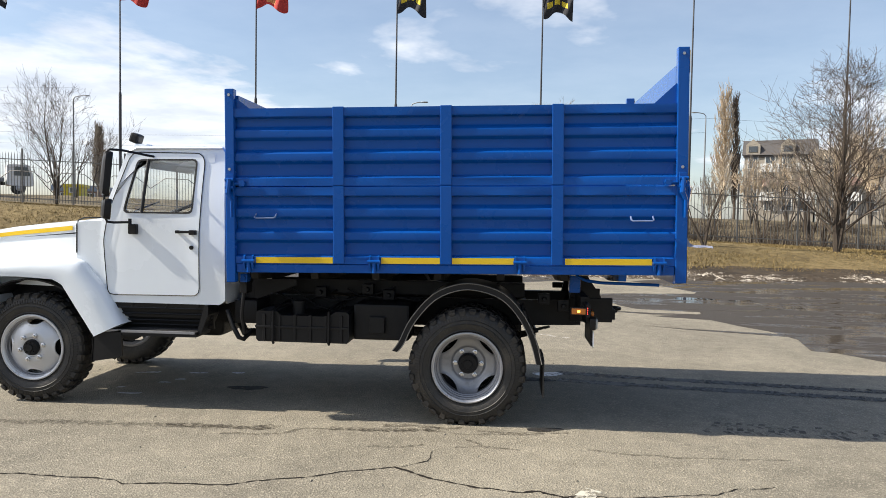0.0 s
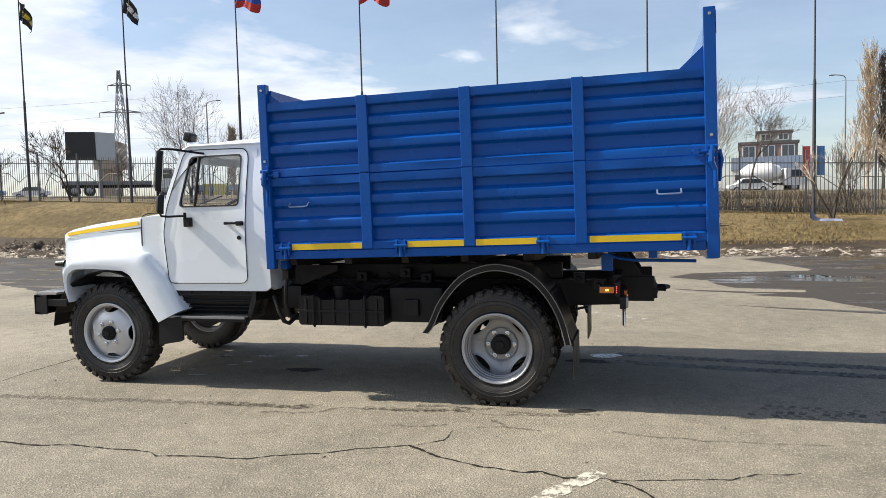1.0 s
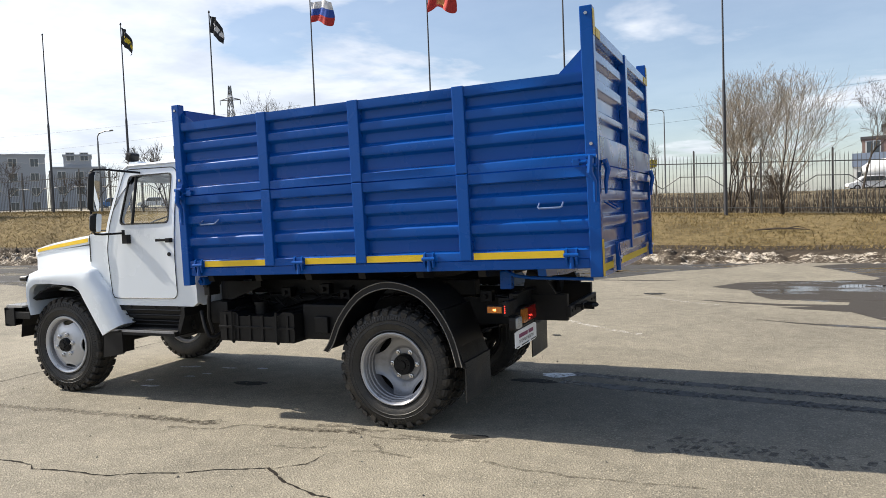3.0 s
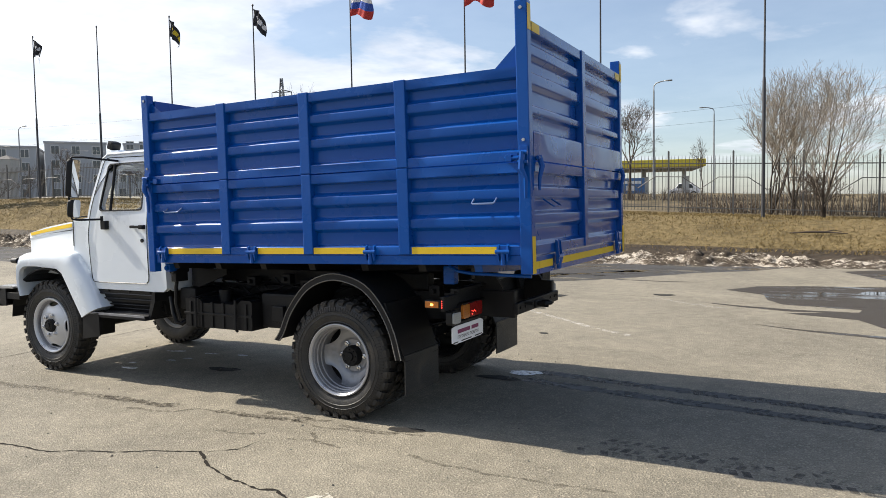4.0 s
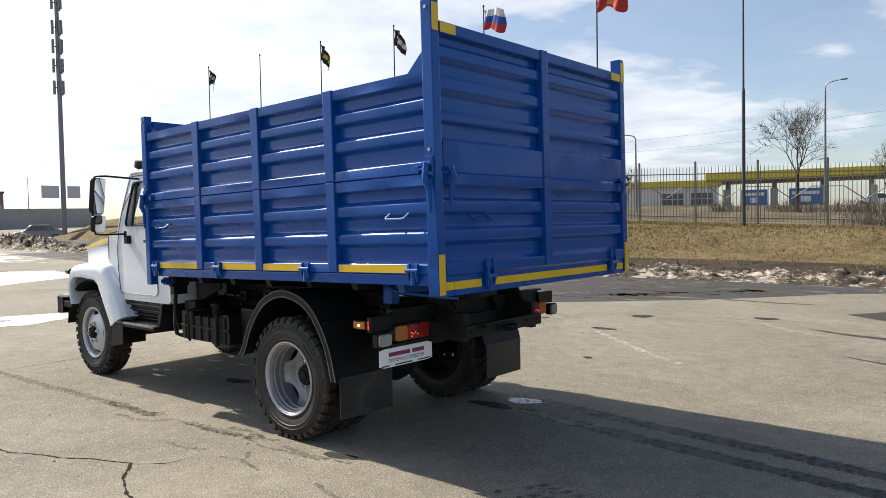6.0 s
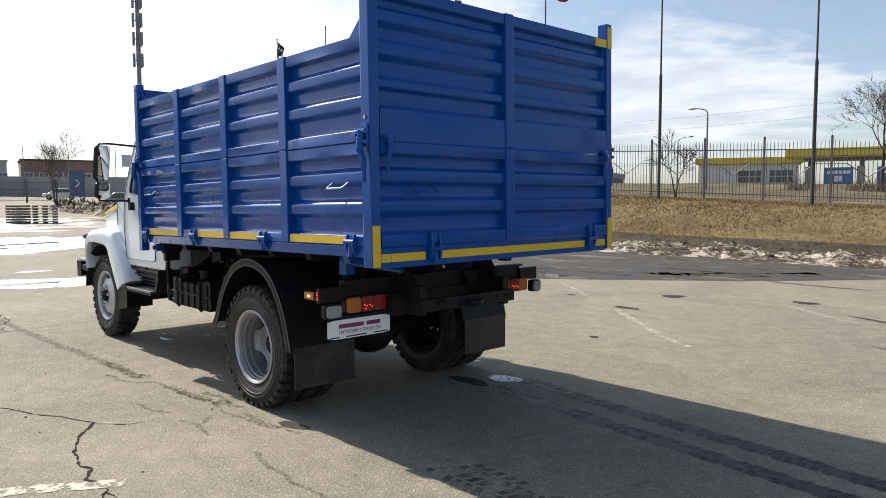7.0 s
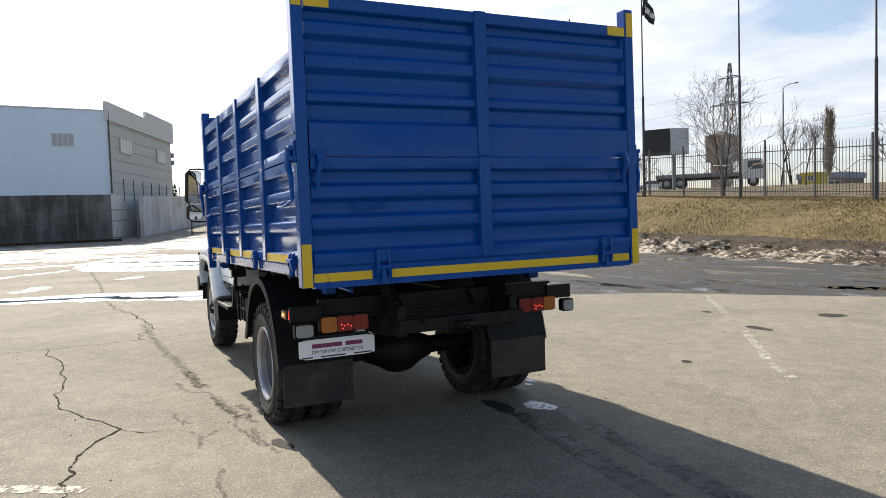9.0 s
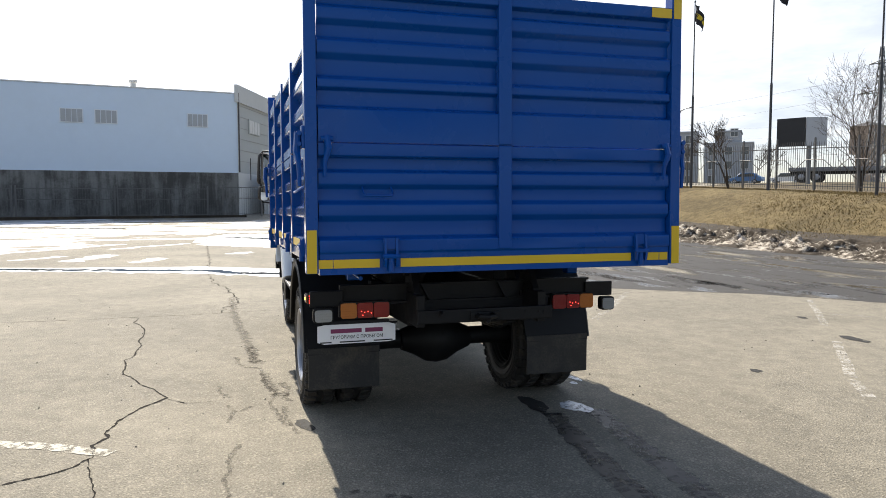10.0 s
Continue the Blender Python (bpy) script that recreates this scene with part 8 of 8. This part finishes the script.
wh = thing("warehouse", (-52.3, -0.75, -0.28), 0, label="pale blue sheet-clad warehouse on a dark stained concrete plinth", category="building")


def slab(bm, a, b, th, z0, z1, za=None, zb_=None):
    """An upright wall from a to b in plan, th thick to its right, with its top from z1 (or za to zb_)."""
    pa, pb = Vector((*a, 0)), Vector((*b, 0))
    d = (pb - pa).normalized()
    n = Vector((d.y, -d.x, 0)) * th
    ta, tb = (z1 if za is None else za), (z1 if zb_ is None else zb_)
    hull(bm, [[pa + Vector((0, 0, z0)), pa + n + Vector((0, 0, z0)), pa + n + Vector((0, 0, ta)), pa + Vector((0, 0, ta))], [pb + Vector((0, 0, z0)), pb + n + Vector((0, 0, z0)), pb + n + Vector((0, 0, tb)), pb + Vector((0, 0, tb))]])


CORN, LEFT, RIGHT = (0.0, 0.0), (3.5, -27.0), (-16.7, 5.9)
bm = bmesh.new()
slab(bm, LEFT, CORN, -0.5, 3.85, 9.85)
part("front_cladding", bm, CLAD, wh)
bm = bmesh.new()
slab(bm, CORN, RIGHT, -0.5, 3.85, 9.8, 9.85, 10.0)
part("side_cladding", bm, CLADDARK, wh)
bm = bmesh.new()
slab(bm, LEFT, CORN, -0.7, -0.5, 3.85)
part("plinth", bm, PLINTH, wh)
bm = bmesh.new()
slab(bm, CORN, RIGHT, -0.7, -0.5, 3.85)
part("side_plinth", bm, SHOPWHITE, wh)
bm = bmesh.new()
hull(bm, [[(x, y, z) for x, y in (LEFT, CORN, RIGHT, (-34, -2), (-22, -40))] for z in (9.80, 9.93)])
part("roof", bm, SHOPWHITE, wh)
bm = bmesh.new()
slab(bm, (0.3, -0.2), (-9.0, 3.1), 0.25, 9.2, 10.5)
slab(bm, (-9.0, 3.1), (-17.0, 6.0), 0.25, 9.2, 11.1)
part("parapet", bm, PARAPET, wh)
fd = Vector((3.5, -27.0, 0)).normalized()
fn = Vector((-fd.y, fd.x, 0))
for d in (2.9, 9.1, 11.3, 18.0, 22.0, 26.0):
    M = Matrix.Translation(fd * d + fn * 0.04) @ Matrix.Rotation(math.atan2(fd.y, fd.x), 4, "Z")
    bm = bmesh.new()
    box(bm, -0.75, 0.75, -0.05, 0.05, 7.2, 8.2, 0, M)
    wd = part("window", bm, WINFRAME, wh)
    for k in range(4):
        bm = bmesh.new()
        box(bm, -0.68 + 0.35 * k, -0.37 + 0.35 * k, -0.07, 0.07, 7.26, 8.14, 0, M)
        part("pane", bm, SHOPPANE, wd)
sd = Vector((-16.7, 5.9, 0)).normalized()
sn = Vector((sd.y, -sd.x, 0)) * -1
for d in (3.9, 14.0):
    M = Matrix.Translation(sd * d - sn * 0.04) @ Matrix.Rotation(math.atan2(sd.y, sd.x), 4, "Z")
    bm = bmesh.new()
    box(bm, -1.4, 1.4, -0.06, 0.06, 7.05, 8.2, 0, M)
    wd = part("window", bm, CLADDARK, wh)
    for k in range(4):
        bm = bmesh.new()
        box(bm, -1.34 + 0.68 * k, -0.74 + 0.68 * k, -0.08, 0.08, 7.12, 8.13, 0, M)
        part("pane", bm, SHOPWHITE, wd)
bm = bmesh.new()
rod(bm, (0.0, -7.3, 10.0), (0.0, -7.3, 10.35), 0.20, seg=14)
rod(bm, (0.0, -7.3, 10.35), (0.0, -7.3, 10.52), 0.30, seg=14)
part("roof_vent", bm, SHOPWHITE, wh)
bm = bmesh.new()
rod(bm, tuple(Vector((0.12, 0.1, 3.9))), tuple(Vector((0.12, 0.1, 9.9))), 0.055, seg=8)
part("downpipe", bm, ROOFDARK, wh)
for k in range(1, 7):
    bm = bmesh.new()
    slab(bm, (0.02, 0.03), (-16.7, 5.93), -0.03, 3.9 + 0.85 * k, 3.93 + 0.85 * k)
    part("panel_joint", bm, CONCRETE, wh)
for k in range(9):
    q = sd * (1.0 + 2.4 * k)
    bm = bmesh.new()
    rod(bm, (q.x + 0.3, q.y + 0.6, 3.3), (q.x + 0.3, q.y + 0.6, 5.0), 0.035, seg=6)
    part("wall_spike", bm, ROOFDARK, wh)
bm = bmesh.new()
rod(bm, (3.9, -21.0, 0.6), (3.6, -25.0, 4.2), 0.14, seg=4)
part("brace", bm, CONCRETE, wh, "grey raking brace")
# old tyres along the foot of the long wall
for k in range(7):
    px, py = -58.0 - 3.3 * k, 1.75 + 0.955 * k
    t = thing("old_tyre", (px, py, ground_z(px, py)), 20 * k, label="half-buried black tyre at the foot of the wall", category="tyre", group="tyres along the wall")
    bm = bmesh.new()
    lathe(bm, [(0.30 + 0.14 * math.cos(a), 0.13 * math.sin(a)) for a in np.linspace(0, 2 * math.pi, 9)], (0, 0, 0.12), 18, "y")
    part("casing", bm, RUBBER, t, smooth=50)
# dark verge, low kerb, wire fences and gates before it
bm = bmesh.new()
slab(bm, (-46.4, -27.2), (-49.8, -0.4), 0.9, 0.0, 0.40)
tagged(part("kerb_wall", bm, MUD), "dark muddy verge before the warehouse", "kerb", kind="structure")


def wire_gate(x, y, turn, w, h, label):
    z = ground_z(x, y)
    t = thing("wire_fence", (x, y, z), turn, label=label, category="fence", group="steel fences at the yard's end")
    for px in (0.0, w):
        bm = bmesh.new()
        box(bm, px - 0.05, px + 0.05, -0.05, 0.05, -0.2, h + 0.15)
        part("post", bm, FENCE, t)
    bm = bmesh.new()
    box(bm, -0.007, 0.007, -0.007, 0.007, 0.1, h)
    bar = part("bar", bm, FENCE, t)
    for k in range(int(w / 0.16)):
        ob = bar if k == 0 else new("bar", bar.data)
        ob.parent = t
        ob.location = (0.08 + 0.16 * k, 0, 0)
    for hz in (0.15, h * 0.6, h - 0.1):
        bm = bmesh.new()
        box(bm, 0.05, w - 0.05, -0.02, 0.02, hz, hz + 0.05)
        part("rail", bm, FENCE, t)


for x, y, turn, w, h, lb in ((-50.0, -2.97, -82.6, 6.0, 2.1, "dark steel bar fence before the plinth"), (-49.2, -9.1, -82.6, 6.0, 2.1, "dark steel bar fence before the plinth"), (-48.4, -15.3, -82.6, 6.0, 2.1, "dark steel bar fence before the plinth"), (-50.6, -1.9, 78, 2.8, 2.2, "steel bar gate beside the warehouse"), (-54.5, 5.0, 70, 2.2, 2.2, "open steel gate leaf"), (-87.2, 15.3, 75, 2.6, 2.3, "steel bar fence at the yard's entrance"), (-86.5, 17.9, 75, 2.6, 2.3, "steel bar fence at the yard's entrance"), (-85.8, 20.5, 75, 2.6, 2.3, "steel bar fence at the yard's entrance")):
    wire_gate(x, y, turn, w, h, lb)
bm = bmesh.new()
slab(bm, (-54.0, 1.2), (-120.0, 20.3), 0.3, 0.0, 3.5, 3.5, 5.0)
tagged(part("concrete_wall", bm, WHITEWASH), "long whitewashed concrete wall beyond the yard", "wall", kind="structure")
bm = bmesh.new()
slab(bm, (-120.3, 20.6), (-110.0, 46.0), 0.3, 1.0, 4.8)
tagged(part("concrete_wall", bm, CONCRETE), "grey concrete wall across the road's end", "wall", kind="structure")
fl = thing("floodlight_mast", (-79.0, 6.1, 0.8), 0, label="mast with a cluster of floodlights", category="lamp")
bm = bmesh.new()
rod(bm, (0, 0, 0), (0, 0, 8.2), 0.13, 0.09, 8)
part("post", bm, LAMPGREY, fl)
for z in (7.0, 7.8):
    bm = bmesh.new()
    box(bm, -0.2, 0.3, -0.36, 0.36, z - 0.24, z + 0.24, 0.04)
    part("floodlight", bm, LAMPGREY, fl)

# pallets stacked in the yard
WOODGREY = surface("weathered_pallet_wood", (0.20, 0.185, 0.165), 0.9, var=0.3, grain=15, stain=3, each=0.4)
for i, (px, py, turn) in enumerate(((-41.2, 6.65, 15), (-40.1, 7.75, 62))):
    st = thing("pallet_stack", (px, py, ground_z(px, py)), turn, label="grey wooden pallet crates standing on the yard", category="pallet", group="pallets in the yard")
    for lv in range(7):
        bm = bmesh.new()
        box(bm, -0.55, -0.45, -0.4, 0.4, 0.15 * lv, 0.15 * lv + 0.09)
        pal = part("pallet", bm, WOODGREY, st)
        for k in (1, 2):
            bm = bmesh.new()
            box(bm, -0.55 + 0.5 * k, -0.45 + 0.5 * k, -0.4, 0.4, 0.15 * lv, 0.15 * lv + 0.09)
            part("bearer", bm, WOODGREY, pal)
        for k in range(5):
            yy = -0.4 + 0.165 * k
            bm = bmesh.new()
            box(bm, -0.6, 0.6, yy, yy + 0.10, 0.15 * lv + 0.09, 0.15 * lv + 0.112)
            part("board", bm, WOODGREY, pal)

# ---- parked vehicles beyond the fence ----
CARWHITE = surface("white_car_paint", (0.70, 0.70, 0.70), 0.3, var=0.04)
CARGREY = surface("grey_car_paint", (0.20, 0.21, 0.23), 0.3, var=0.06)
CARBLUE = surface("blue_lorry_paint", (0.05, 0.15, 0.34), 0.35, var=0.06)


def car_wheel(parent, x, y, r, w):
    bm = bmesh.new()
    lathe(bm, [(0.001, -w / 2), (r * 0.6, -w / 2), (r * 0.95, -w / 2), (r, -w / 4), (r, w / 4), (r * 0.95, w / 2), (r * 0.6, w / 2), (0.001, w / 2)], (x, y, r), 18)
    wl = part("wheel", bm, RUBBER, parent, smooth=40)
    bm = bmesh.new()
    s = -1 if y < 0 else 1
    lathe(bm, [(0.001, s * w * 0.53), (r * 0.5, s * w * 0.53), (r * 0.58, s * w * 0.45)], (x, y, r), 18)
    part("hub_cap", bm, SILVER, wl, smooth=40)


def car(x, y, turn, paint, label, L=4.2, tall=1.45, van=False):
    t = thing("car" if not van else "van", (x, y, ground_z(x, y)), turn, label=label, category="car" if not van else "van", group="parked vehicles")
    h = tall
    prof = [(-L / 2, 0.35), (-L / 2 + 0.02, 0.75), (-L * 0.30, 0.88), (-L * 0.16, h), (L * 0.22, h), (L * 0.40, 0.95), (L / 2, 0.90), (L / 2, 0.35)] if not van else [(-L / 2, 0.35), (-L / 2, 1.0), (-L * 0.36, h), (L / 2 - 0.05, h), (L / 2, 0.35)]
    pts = shaped(prof, 48, 0.16)
    bm = bmesh.new()
    rings = []
    for yy, k in ((-0.86, 0.97), (-0.80, 1.0), (0.80, 1.0), (0.86, 0.97)):
        rings.append([(px * (k if pz > 0.5 else 1), yy * (1 - 0.16 * smooth01((pz - 0.85) / (h - 0.85))), 0.35 + (pz - 0.35) * k) for px, pz in pts])
    hull(bm, rings)
    part("body", bm, paint, t, smooth=40)
    a, b = (-L * 0.20, L * 0.26) if not van else (-L * 0.40, L * 0.1)
    for s in (-1, 1):
        bm = bmesh.new()
        y0, y1 = sorted((s * 0.70, s * 0.845))
        prism(bm, [(a - 0.12, 0.93), (b + 0.1, 0.95), (b - 0.12, h - 0.10), (a + 0.18, h - 0.10)], y0, y1)
        part("side_window", bm, DARKGLASS, t)
    for wx in (-L * 0.31, L * 0.30):
        for s in (-1, 1):
            car_wheel(t, wx, s * 0.78, 0.31, 0.2)


def lorry(x, y, turn, cab_paint, bed, label, L=8.0, bed_h=0.7, tank=False):
    t = thing("lorry", (x, y, ground_z(x, y)), turn, label=label, category="truck", group="parked vehicles")
    bm = bmesh.new()
    pts = shaped([(L / 2 - 2.0, 0.7), (L / 2 - 2.0, 2.5), (L / 2 - 0.35, 2.5), (L / 2 - 0.05, 1.6), (L / 2, 0.7)], 40, 0.15)
    prism(bm, pts, -1.15, 1.15)
    part("cab", bm, cab_paint, t, smooth=40)
    for s in (-1, 1):
        bm = bmesh.new()
        prism(bm, [(L / 2 - 1.5, 1.55), (L / 2 - 0.25, 1.55), (L / 2 - 0.5, 2.3), (L / 2 - 1.5, 2.3)], *sorted((s * 1.10, s * 1.17)))
        part("side_window", bm, DARKGLASS, t)
    bm = bmesh.new()
    box(bm, -L / 2, L / 2 - 2.1, -0.4, 0.4, 0.75, 1.0, 0.02)
    part("chassis", bm, BLACK, t)
    bm = bmesh.new()
    if tank:
        lathe(bm, [(0.3, -L / 2 + 0.1), (0.95, -L / 2 + 1.0), (1.15, 0.0), (1.0, L / 2 - 3.2), (0.7, L / 2 - 2.3)], (0, 0, 2.1), 24, "x")
    else:
        box(bm, -L / 2, L / 2 - 2.2, -1.2, 1.2, 1.0, 1.0 + bed_h, 0.03)
    part("tank" if tank else "load_bed", bm, bed, t, smooth=40)
    for wx in (-L / 2 + 1.0, -L / 2 + 2.2, L / 2 - 1.1):
        for s in (-1, 1):
            car_wheel(t, wx, s * 0.98, 0.5, 0.3)


lorry(-44.6, 50.2, 40, CARWHITE, CARGREY, "long flatbed lorry with a white cab on the road", 9.6, 0.35)
lorry(14.8, 77.0, 5, CARWHITE, CARWHITE, "white concrete-mixer lorry parked beyond the fence", 6.4, 0.9, True)
car(-11.3, 83.0, 8, CARWHITE, "white saloon car parked beyond the fence", 3.6, 1.5)
car(12.2, 74.0, 5, CARWHITE, "white saloon car parked beyond the fence")
for bx, by, bw in ((-16.4, 57.2, 2.0), (-12.9, 58.0, 2.4)):
    t = thing("advert_board", (bx, by, 2.5), 15, label="blue and white advertising board under the canopy", category="sign")
    bm = bmesh.new()
    box(bm, 0, bw, 0, 0.12, 0.0, 1.35, 0.02)
    part("panel", bm, CARBLUE, t)
    bm = bmesh.new()
    box(bm, bw * 0.1, bw * 0.9, -0.014, -0.004, 0.85, 1.1)
    part("print_bar", bm, CARWHITE, t)
    bm = bmesh.new()
    box(bm, bw * 0.35, bw * 0.65, -0.014, -0.004, 0.25, 0.7)
    part("print_bar", bm, CARWHITE, t)
for bx, col in ((17.0, SIGNRED), (18.3, CARBLUE)):
    t = thing("banner", (bx, 72.5, ground_z(bx, 72.5)), 0, label="narrow upright advertising banner on a pole", category="banner")
    bm = bmesh.new()
    rod(bm, (0, 0, -0.1), (0, 0, 4.6), 0.04, seg=6)
    part("pole", bm, LAMPGREY, t)
    bm = bmesh.new()
    box(bm, 0.04, 0.70, -0.01, 0.01, 1.6, 4.5)
    part("cloth", bm, col, t)
car(-66.0, 21.0, 70, CARGREY, "dark car parked by the wall")
car(-60.5, 30.5, 70, CARWHITE, "white car parked beyond the fence")
for i, (cx, cy) in enumerate(((-84, 60), (-80, 62.5), (-76, 65), (-72, 68), (-88, 57.5))):
    car(cx, cy, 35, (CARWHITE, CARGREY, CARBLUE)[i % 3], "parked car before the office blocks")
car(-98.0, 24.5, 70, CARWHITE, "white car parked beyond the yard's entrance")
sg = thing("sign_board", (-85.3, 22.0, ground_z(-85.3, 22.0)), 76, label="dark blue sign board on two posts by the entrance", category="sign")
for px in (0.0, 1.5):
    bm = bmesh.new()
    box(bm, px - 0.06, px + 0.06, -0.05, 0.05, -0.2, 3.6)
    part("post", bm, LAMPGREY, sg)
bm = bmesh.new()
box(bm, -0.05, 1.55, -0.10, -0.05, 0.7, 3.7, 0.01)
part("panel", bm, surface("dark_blue_sign", (0.07, 0.11, 0.20), 0.5, var=0.1), sg)
bm = bmesh.new()
for a in (-1, 1):
    rod(bm, (0.6, -0.11, 2.2 + 0.45 * a), (1.0, -0.11, 2.2), 0.07, seg=4)
part("arrow", bm, CARWHITE, sg)
